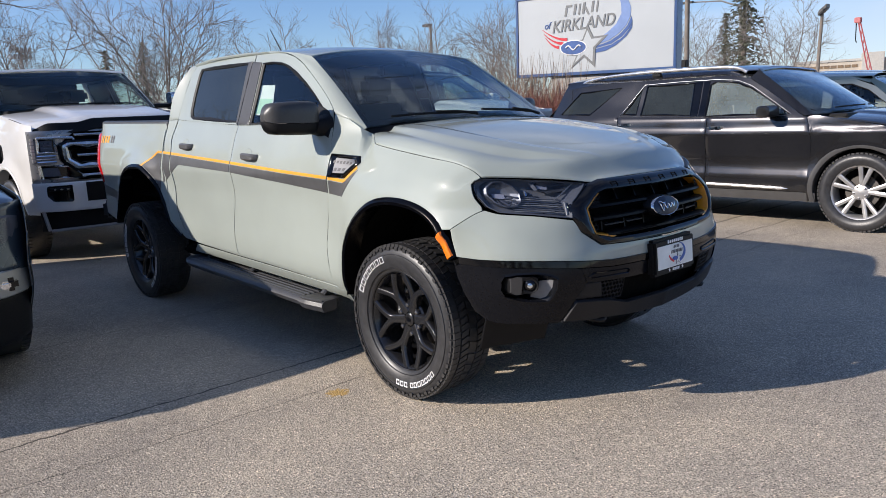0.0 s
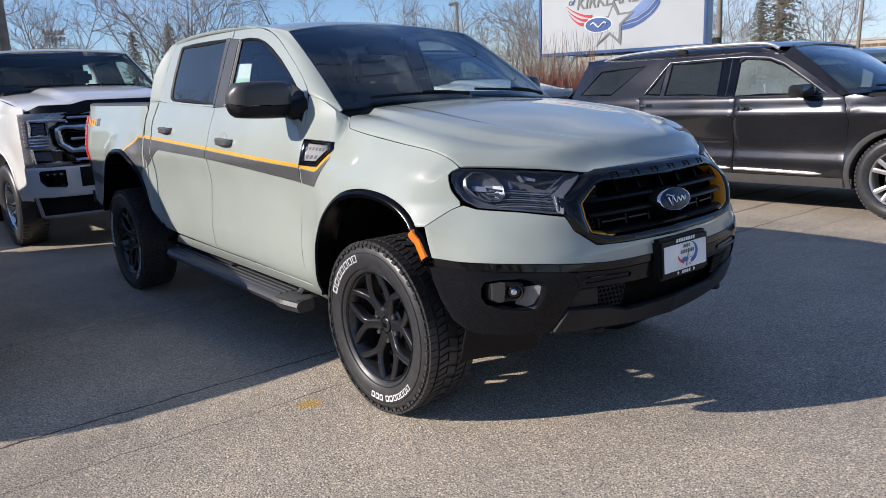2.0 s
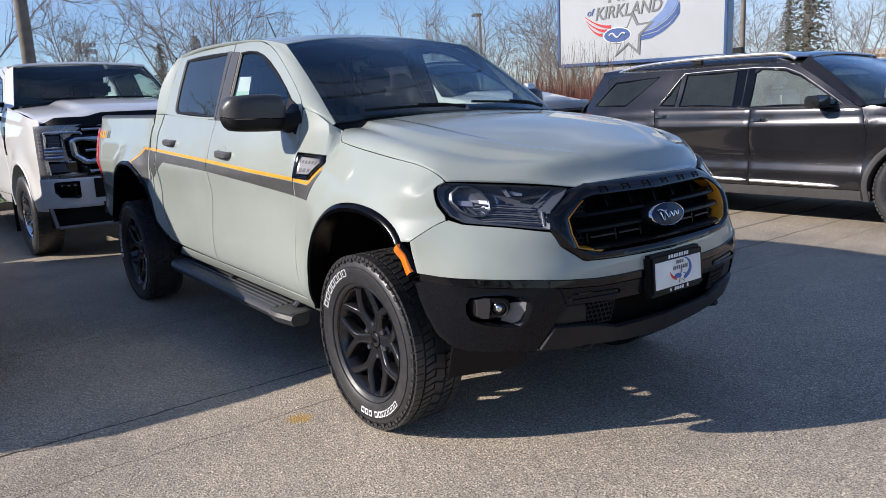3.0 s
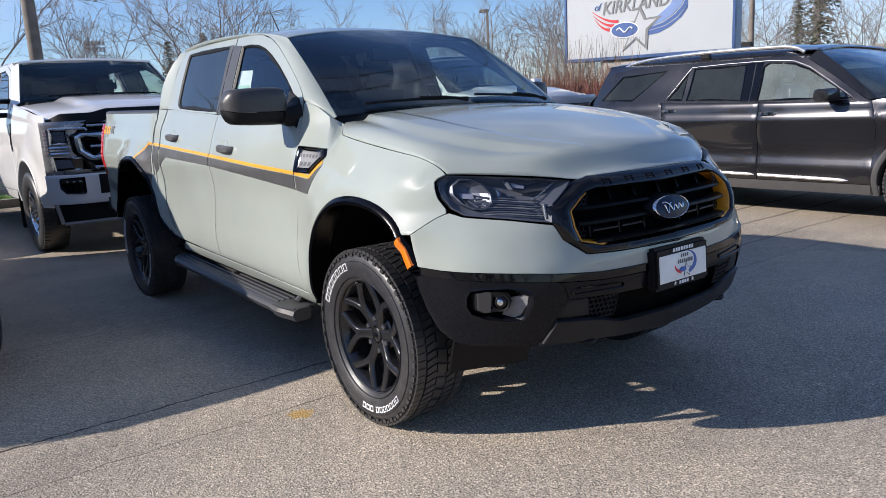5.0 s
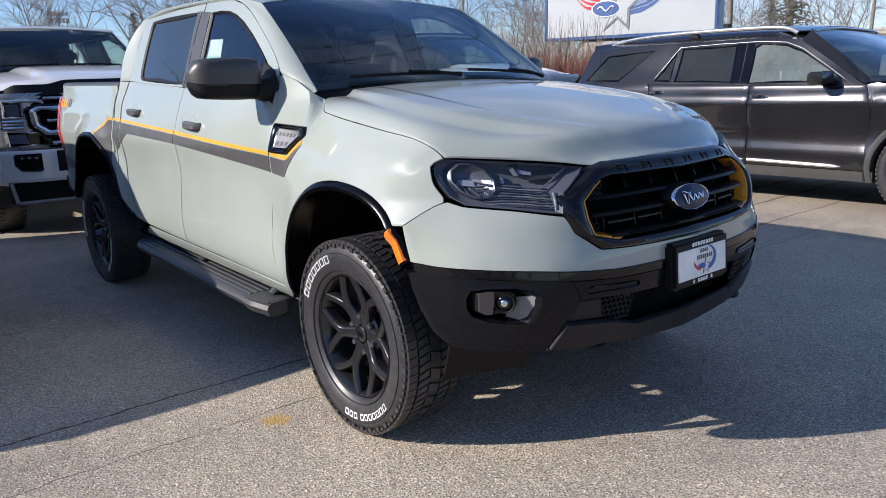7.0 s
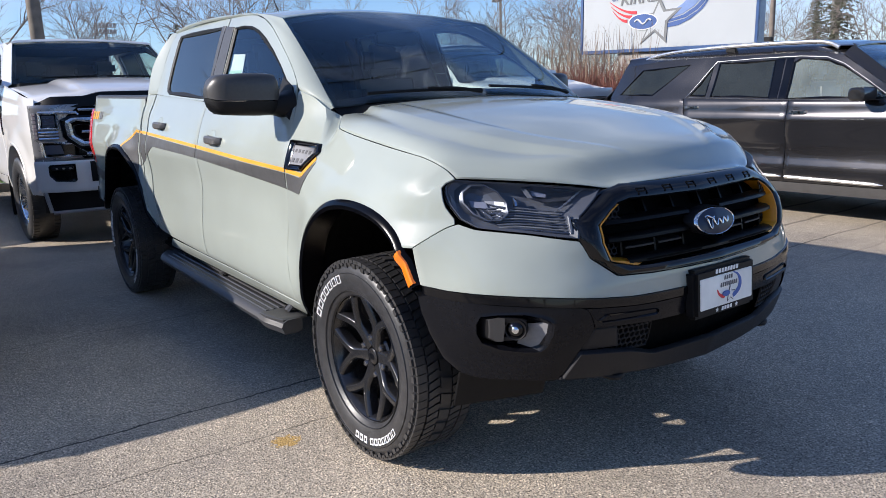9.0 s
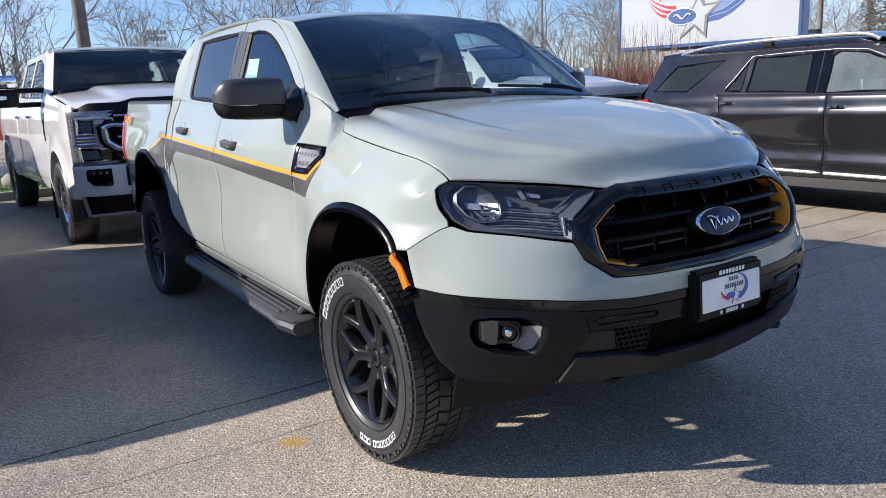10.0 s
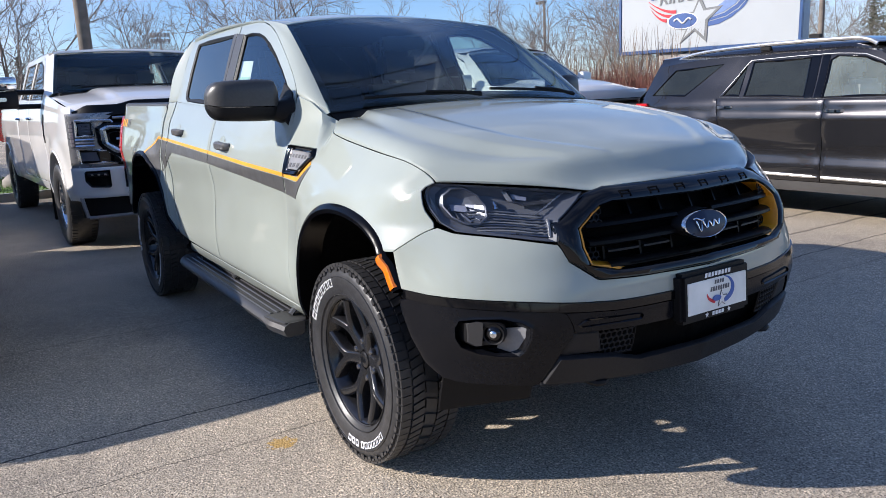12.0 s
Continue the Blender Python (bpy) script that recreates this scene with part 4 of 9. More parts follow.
# honeycomb inserts
for s in (1, -1):
    bars = []
    y0, y1, z0, z1 = 0.325, 0.45, 0.53, 0.606
    cols, rows = 7, 5
    for i in range(cols):
        for j in range(rows):
            y, z = y0 + (y1 - y0) * (i + 0.5 * (j % 2)) / (cols - 0.5), z0 + (z1 - z0) * j / (rows - 1)
            hexa = [(y + 0.0105 * math.cos(a), z + 0.0105 * math.sin(a)) for a in (math.pi / 6 + math.pi / 3 * q for q in range(6))]
            bars.append(tube([on_nose((s * p[0], p[1]), -0.012) for p in hexa], 0.0024, 4, True))
    rim_pts = dense([(y0 - 0.012, z0 - 0.012), (y1 + 0.016, z0 - 0.012), (y1 + 0.01, z1 + 0.012), (y0 - 0.012, z1 + 0.012)], 4)
    insert = part("honeycomb_insert", tube([on_nose((s * a, c), -0.012) for a, c in rim_pts], 0.003, 5, True), MATTBLACK, pickup, "black honeycomb intake insert")
    for bar in bars:
        part("honeycomb_cell", bar, SKID, insert)
# skid plate
top_s = [(0.573, 0.538), (0.48, 0.53), (0.393, 0.519), (0.293, 0.49), (0.0, 0.486)]
low_s = [(0.607, 0.446), (0.5, 0.44), (0.362, 0.434), (0.2, 0.42), (0.0, 0.411)]
low_w, top_w = (line + [(-y, z) for y, z in line[-2::-1]] for line in (low_s, top_s))
geo = nose_sheet(low_w, top_w, [low_w[0], top_w[0]], [low_w[-1], top_w[-1]], 80, 8, 0.012, False, 0.02, 0.008, 0.05)
under = sheet(lambda u, v: on_nose(chain(low_s)(u), 0.01) + Vector((-0.35 * v, 0, -0.03 * v)), 24, 4, (0, 0, -1), 0.01, 0.0)
part("skid_plate", join(geo, under, flipped(under)), SKID, pickup, "charcoal skid plate under the bumper")
for s in (1, -1):
    pts = [Vector((0.64, -s * 0.37, 0.452)), Vector((0.78, -s * 0.372, 0.436)), Vector((0.825, -s * 0.39, 0.43)), Vector((0.835, -s * 0.413, 0.429)), Vector((0.825, -s * 0.436, 0.43)), Vector((0.78, -s * 0.452, 0.436)), Vector((0.64, -s * 0.455, 0.452))]
    line = chain(pts)
    part("tow_hook", tube([line(k / 20) for k in range(21)], 0.011, 8), MATTBLACK, pickup)
    flap = sheet(lambda u, v: Vector((0.44 + 0.05 * v + 0.14 * u, -s * (0.78 - 0.28 * u), 0.30 + 0.015 * u + 0.17 * v)), 6, 5, (1, 0, 0), 0.008, 0.003)
    part("air_dam", flap, MATTBLACK, pickup, "black rubber air deflector")
# grille
GRILLE_OUT = [(0.0, 1.03), (0.2, 1.031), (0.335, 1.03), (0.408, 1.014), (0.48, 0.975), (0.544, 0.934), (0.548, 0.885), (0.527, 0.828), (0.446, 0.767), (0.3, 0.76), (0.142, 0.756), (0.0, 0.754)]
GRILLE_IN = [(0.0, 0.979), (0.2, 0.982), (0.345, 0.984), (0.39, 0.975), (0.425, 0.958), (0.48, 0.919), (0.482, 0.865), (0.463, 0.812), (0.38, 0.791), (0.25, 0.789), (0.11, 0.789), (0.0, 0.789)]
ring_o = GRILLE_OUT + [(-y, z) for y, z in GRILLE_OUT[-2:0:-1]]
ring_i = GRILLE_IN + [(-y, z) for y, z in GRILLE_IN[-2:0:-1]]


ro, ri = dense(ring_o), dense(ring_i)
rings = [[on_nose(o, -0.02) for o in ro]]
rings += [[on_nose(Vector(o).lerp(Vector(i), t), d) for o, i in zip(ro, ri)] for t, d in ((0, -0.002), (0.08, 0.008), (0.3, 0.017), (0.6, 0.018), (0.85, 0.012), (0.97, 0.004), (1.0, -0.006))]
grille = part("grille", loft(rings), GLOSSBLACK, pickup, "gloss black grille surround with amber trim")
rings = [[on_nose(p, d) for p in ri] for d in (-0.006, -0.05, -0.085)]
part("grille_wall", loft(rings), MATTBLACK, grille)
for s in (1, -1):
    seq = [(s * y, z) for y, z in (*GRILLE_IN[3:9], (0.37, 0.7905))]
    line = chain(seq, False)
    rings = [[on_nose(line(k / 40), 0.004), on_nose(line(k / 40).lerp(Vector((0, 0.885)), 0.012 + 0.03 * smooth01(0.815, 0.795, line(k / 40).y)), 0.003), on_nose(line(k / 40).lerp(Vector((0, 0.885)), 0.022 + 0.035 * smooth01(0.815, 0.795, line(k / 40).y)), -0.01), on_nose(line(k / 40).lerp(Vector((0, 0.885)), 0.045 + 0.035 * smooth01(0.815, 0.795, line(k / 40).y)), -0.06)] for k in range(41)]
    part("grille_accent", loft(rings, False), GOLDTRIM, grille, "amber painted inner edge of the grille")
part("grille_back", filled(ri, lambda p: on_nose(p, -0.085), 5), LINER, grille)


def grille_bar(y0, y1, z0, z1, high, depth, n=24):
    rings = []
    for k in range(n + 1):
        y = y0 + (y1 - y0) * k / n
        z = z0 + (z1 - z0) * k / n
        rings.append([on_nose((y, z + dz), d) for dz, d in ((high, -depth - 0.02), (high * 0.9, -depth + 0.004), (0.3 * high, -depth + 0.016), (-0.4 * high, -depth + 0.016), (-high * 0.9, -depth + 0.004), (-high, -depth - 0.02))])
    return loft(rings, False)


for z, h, e in ((0.922, 0.0135, 0.445), (0.87, 0.0135, 0.448)):
    for s in (1, -1):
        part("grille_bar", grille_bar(s * 0.085, s * e, z, z, h, 0.03), GRILLEBLACK, grille)
for y0, y1 in ((0.375, 0.255), (0.235, 0.125), (-0.125, -0.235), (-0.255, -0.375)):
    part("grille_slat", grille_bar(y0, y1, 0.838, 0.838, 0.008, 0.05, 8), SKID, grille)
part("grille_bar", grille_bar(-0.4, 0.4, 0.803, 0.803, 0.012, 0.012, 40), GRILLEBLACK, grille, "flat lower bar of the grille")
for y0, y1 in ((0.33, 0.08), (-0.08, -0.33)):
    part("bar_recess", grille_bar(y0, y1, 0.803, 0.803, 0.006, 0.009, 16), LINER, grille)
for y, z0, z1 in ((0.39, 0.93, 0.975), (0.25, 0.93, 0.982), (0.12, 0.93, 0.982), (-0.02, 0.93, 0.982), (-0.15, 0.93, 0.982), (-0.3, 0.93, 0.982), (0.385, 0.81, 0.862), (0.245, 0.81, 0.862), (0.11, 0.81, 0.862), (-0.11, 0.81, 0.862), (-0.245, 0.81, 0.862), (-0.385, 0.81, 0.862)):
    rings = [[on_nose((y + a, z0 + (z1 - z0) * q / 3), d) for a, d in ((0.004, -0.08), (0.004, -0.04), (-0.004, -0.04), (-0.004, -0.08))] for q in range(4)]
    part("grille_strut", loft(rings, False), GRILLEBLACK, grille)
for s in (1, -1):
    bars = []
    for i in range(4):
        for j in range(3):
            y, z = 0.395 + 0.018 * i + 0.009 * (j % 2), 0.812 + 0.017 * j
            bars.append(tube([on_nose((s * (y + 0.0095 * math.cos(a)), z + 0.0095 * math.sin(a)), -0.05) for a in (math.pi / 6 + math.pi / 3 * q for q in range(6))], 0.0022, 4, True))
    part("grille_mesh", join(*bars), MATTBLACK, grille)
    part("grille_mesh", join(*[([(x, y, z + 0.115) for x, y, z in v], f) for v, f in bars]), MATTBLACK, grille)
# raised plain marks along the top of the grille
for k in range(6):
    y = 0.29 - 0.116 * k
    bars = [(-0.017, -0.017, 0.997, 1.0165), (0.017, 0.017, 0.997, 1.0165), (-0.017, 0.017, 1.0155, 1.0155), (-0.017, 0.017, 1.006, 1.006)]
    geo = join(*[tube([on_nose((y + a, c), 0.0175), on_nose((y + (a + b) / 2, (c + d) / 2), 0.0182), on_nose((y + b, d), 0.0175)], 0.0024, 5) for a, b, c, d in bars])
    part("raised_mark", geo, GRILLEBLACK, grille)
# oval badge
rings = []
for s, d in ((1.0, 0.008), (0.985, 0.016), (0.95, 0.019), (0.915, 0.017)):
    rings.append([on_nose((0.107 * s * math.cos(a), 0.884 + 0.045 * s * math.sin(a)), d) for a in (2 * math.pi * k / 48 for k in range(48))])
badge = part("badge", loft(rings), CHROME, pickup, "chrome rimmed dark blue oval badge")
rings = [[on_nose((0.107 * s * math.cos(a), 0.884 + 0.045 * s * math.sin(a)), d) for a in (2 * math.pi * k / 48 for k in range(48))] for s, d in ((0.91, 0.017), (0.6, 0.019), (0.1, 0.02))]
part("badge_body", loft([[on_nose((0.107 * s * math.cos(a), 0.884 + 0.045 * s * math.sin(a)), d) for a in (2 * math.pi * k / 48 for k in range(48))] for s, d in ((1.03, -0.03), (1.03, 0.004), (0.995, 0.009))]), MATTBLACK, badge)
part("badge_face", loft(rings, True, True), BADGEBLUE, badge)
wave = [on_nose((0.058 - 0.116 * t, 0.88 + (0.016 if t < 0.3 else 0.009) * math.sin(25 * t + 1.2) + 0.006 * t), 0.0235) for t in (k / 60 for k in range(61))]
part("badge_mark", tube(wave, [0.0022 + 0.0009 * math.sin(k * 0.8) for k in range(61)], 6), CHROME, badge, "flowing chrome mark")
part("badge_mark", tube([on_nose((0.066 - 0.05 * t, 0.902 + 0.004 * math.sin(6 * t)), 0.0235) for t in (k / 10 for k in range(11))], 0.0024, 6), CHROME, badge)
# number plate with its dealer frame
plate_at = Matrix.Translation((0.935, 0.0, 0.663)) @ Matrix.Rotation(radians(-3), 4, "Y")
PLATE = part("plate_bracket", moved(block(-0.05, 0.0, -0.168, 0.168, -0.082, 0.082, 0.012), plate_at), MATTBLACK, pickup, "black plate frame with white print")
part("plate", moved(block(-0.004, 0.003, -0.146, 0.146, -0.054, 0.05, 0.002), plate_at), PAPER, PLATE, "white dealer plate with a red and blue swoosh")


def swoosh(cx, cz, rx, rz, a0, a1, w0, w1, n=30):
    """A tapering arc in the plane x = 0 (y across, z up)."""
    top, low = [], []
    for k in range(n + 1):
        a = a0 + (a1 - a0) * k / n
        w = w0 + (w1 - w0) * k / n
        top.append((cx + (rx + w) * math.cos(a), cz + (rz + w * 0.6) * math.sin(a)))
        low.append((cx + (rx - w) * math.cos(a), cz + (rz - w * 0.6) * math.sin(a)))
    return top + low[::-1]


def star(cx, cz, r, inner=0.42, turn=0.0):
    return [(cx + (r if k % 2 == 0 else r * inner) * math.sin(turn + math.pi * k / 5), cz + (r if k % 2 == 0 else r * inner) * math.cos(turn + math.pi * k / 5)) for k in range(10)]


def dealer_mark(parent, m, s, printed):
    """Star, swooshes and rows of plain bars in the plane x = 0; s: size of half the width."""
    def flat(outline, mat, name, deep=0.0012):
        part(name, moved(prism([(s * y, s * z) for y, z in outline], deep, "x", (0, 0, 0)), m), mat, parent)
    flat(swoosh(0.16, 0.1, 0.66, 0.48, radians(75), radians(-80), 0.03, 0.16), BLUEPRINT, "blue_swoosh")
    flat(swoosh(0.0, 0.05, 0.72, 0.42, radians(185), radians(250), 0.02, 0.12), REDPRINT, "red_swoosh")
    flat(star(0.12, -0.28, 0.36), GREYPRINT, "star", 0.0018)
    flat(star(0.12, -0.28, 0.29), WHITEPRINT, "star_face", 0.0026)
    flat([(-0.16 + 0.24 * math.cos(a), -0.22 + 0.11 * math.sin(a)) for a in (2 * math.pi * k / 28 for k in range(28))], BLUEPRINT, "oval", 0.0032)
    if printed:
        for row, (z, h, y0, n, w) in enumerate(((0.42, 0.15, -0.25, 4, 0.15), (0.16, 0.17, -0.5, 8, 0.145))):
            for k in range(n):
                y = y0 + k * w
                flat([(y - 0.02, z - h / 2), (y + w * 0.5, z - h / 2), (y + w * 0.62, z + h / 2), (y + 0.02, z + h / 2)], GREYPRINT, "print_bar", 0.0014)


face = plate_at @ Matrix.Translation((0.0035, 0.0, 0.0))
dealer_mark(PLATE, face @ Matrix.Translation((0, 0.004, 0.002)), 0.084, True)
for k in range(8):
    y = -0.062 + 0.0165 * k
    part("print_bar", moved(prism([(y, 0.057), (y + 0.011, 0.057), (y + 0.013, 0.071), (y + 0.002, 0.071)], 0.0012, "x"), plate_at @ Matrix.Translation((0.0005, 0, 0))), WHITEPRINT, PLATE)
for k in range(4):
    y = -0.03 + 0.0155 * k
    part("print_bar", moved(prism([(y, -0.071), (y + 0.011, -0.071), (y + 0.013, -0.059), (y + 0.002, -0.059)], 0.0012, "x"), plate_at @ Matrix.Translation((0.0005, 0, 0))), WHITEPRINT, PLATE)
for y in (-0.055, 0.055):
    part("print_star", moved(prism(star(y, -0.065, 0.009), 0.0012, "x"), plate_at @ Matrix.Translation((0.0005, 0, 0))), WHITEPRINT, PLATE)
# headlamps
HEAD = [(0.793, 1.04), (0.783, 1.055), (0.768, 1.062), (0.75, 1.06), (0.68, 1.053), (0.615, 1.046), (0.5, 1.033), (0.415, 1.02), (0.439, 1.0), (0.48, 0.975), (0.521, 0.949), (0.536, 0.92), (0.548, 0.885), (0.6, 0.893), (0.669, 0.906), (0.72, 0.913), (0.765, 0.92), (0.79, 0.946), (0.798, 0.987), (0.798, 1.015)]


for k in range(2):
    g = (lambda x: x) if k == 0 else flipped
    hl = dense(HEAD, 3)
    hc = Vector((0.64, 0.98))
    shell = loft([[on_nose(p, 0.001) for p in hl], [on_nose(Vector(p).lerp(hc, 0.035), 0.003) for p in hl], [on_nose(Vector(p).lerp(hc, 0.05), -0.004) for p in hl],
                  [on_nose(Vector(p).lerp(hc, 0.14), -0.035) for p in hl], [on_nose(Vector(p).lerp(hc, 0.5), -0.075) for p in hl], [on_nose(Vector(p).lerp(hc, 0.97), -0.075) for p in hl]], True, True)
    lamp = part("headlamp", g(shell), LAMPGREY, pickup, "wide headlamp with a clear lens and dark housing")
    c = sum((Vector(p) for p in hl), Vector((0, 0))) / len(hl)
    geo = loft([[on_nose(Vector(p).lerp(c, r / 7 * 0.99), 0.004) for p in hl] for r in range(8)], True, True)
    part("lens", g(geo), CLEARLENS, lamp, "clear lens")
    rim_g = loft([[on_nose(p, 0.002) for p in hl], [on_nose(Vector(p).lerp(hc, 0.008), 0.006) for p in hl], [on_nose(Vector(p).lerp(hc, 0.016), 0.003) for p in hl]])
    part("lamp_rim", g(rim_g), GLOSSBLACK, lamp)
    # main reflector bowl with a chrome ring, facets and its pale insert
    bc = Vector((0.715, 0.992))
    bowl = [(bc.x + 0.044 * math.cos(a), bc.y + 0.052 * math.sin(a)) for a in (2 * math.pi * q / 10 for q in range(10))]
    bowl = dense(bowl, 3)
    geo = loft([[on_nose(Vector(p).lerp(bc, s), d) for p in bowl] for s, d in ((0.0, -0.02), (0.25, -0.045), (0.55, -0.062), (0.85, -0.068))], True, True)
    part("bowl", g(geo), BOWLGREY, lamp, "bright faceted reflector bowl", smooth=False)
    geo = loft([[on_nose(Vector(p).lerp(bc, s), d) for p in bowl] for s, d in ((-0.1, -0.05), (-0.07, -0.014), (0.0, -0.012), (0.03, -0.02))])
    part("bowl_ring", g(geo), BOWLGREY, lamp, "silver ring round the bowl")
    part("pale_insert", g(loft([[on_nose(p, d) for p in ((0.734, 0.975), (0.703, 0.971), (0.701, 0.989), (0.732, 0.993))] for d in (-0.052, -0.045)], True, True)), LAMPWHITE, lamp, smooth=False)
    for q in range(5):
        a = math.pi * (1.12 + 0.19 * q)
        part("bowl_facet", g(tube([on_nose((bc.x + 0.02 * math.cos(a), bc.y + 0.024 * math.sin(a)), -0.056), on_nose((bc.x + 0.041 * math.cos(a), bc.y + 0.049 * math.sin(a)), -0.02)], [0.002, 0.005], 4)), LAMPMIRROR, lamp)
    part("side_reflector", g(loft([[on_nose(p, d) for p in ((0.782, 0.985), (0.776, 0.965), (0.772, 0.992), (0.775, 1.015))] for d in (-0.03, -0.024)], True, True)), SCOOP, lamp, smooth=False)
    part("bulb", g(tube([on_nose((0.642, 0.978), -0.04), on_nose((0.641, 0.99), -0.035), on_nose((0.641, 1.0), -0.036)], [0.009, 0.008, 0.004], 8)), REFLECTOR, lamp)
    # turn lamp reflector: a bright brow and diagonal fins
    wedge = [(0.61, 1.03), (0.585, 1.04), (0.47, 1.014), (0.5, 0.99), (0.575, 0.985), (0.605, 1.0)]
    wc = Vector((0.555, 1.008))
    geo = loft([[on_nose(p, -0.04) for p in dense(wedge, 3)], [on_nose(Vector(p).lerp(wc, 0.12), -0.026) for p in dense(wedge, 3)], [on_nose(Vector(p).lerp(wc, 0.6), -0.06) for p in dense(wedge, 3)]], True, True)
    part("reflector", g(geo), BOWLGREY, lamp, "bright inner reflector", smooth=False)
    # pale block paints the bright spot inside the turn reflector
    part("pale_insert", g(loft([[on_nose(p, d) for p in ((0.592, 1.006), (0.56, 1.0), (0.555, 1.01), (0.586, 1.021))] for d in (-0.046, -0.038)], True, True)), LAMPWHITE, lamp, smooth=False)
    for j in range(6):
        y = 0.565 - 0.017 * j
        part("lamp_fin", g(tube([on_nose((y, 0.962 + 0.009 * j), -0.026), on_nose((y - 0.026, 0.974 + 0.009 * j), -0.022)], 0.0022, 5)), LAMPSILVER, lamp)
    # stepped bright strips along the foot of the lamp
    for j in range(9):
        z = 0.898 + 0.0075 * j
        pts = [on_nose((0.71 - 0.165 * t, z + 0.014 - 0.008 * t + 0.004 * math.sin(5 * t)), -0.02 - 0.0022 * j) for t in (q / 10 for q in range(11))]
        part("light_strip", g(tube(pts, [0.0015 + 0.0022 * abs(math.sin(1.3 * j + 2.6 * q)) for q in range(11)], 5)), (LAMPMIRROR, SCOOP, LAMPGREY)[j % 3], lamp)
    part("light_guide", g(tube([on_nose((0.555 - 0.012 * t, 0.9 + 0.05 * t), -0.012) for t in (q / 6 for q in range(7))], 0.005, 6)), LAMPSILVER, lamp)
# amber side markers in the arch trim
c = chain(ARCH_F)
for k in range(2):
    g = (lambda x: x) if k == 0 else flipped
    rings = []
    for j in range(11):
        p = c(0.905).lerp(c(0.993), j / 10)
        d = (Vector((-0.02, 0.45)) - p).normalized()
        w = half_width(p.x, p.y)
        rings.append([Vector((a.x, -b, a.y)) for a, b in ((p + d * 0.002, w + 0.006), (p + d * 0.006, w + 0.016), (p + d * 0.022, w + 0.0205), (p + d * 0.038, w + 0.016), (p + d * 0.042, w + 0.003))])
    part("side_marker", g(loft(rings, False)), AMBER, pickup, "amber side marker lamp")


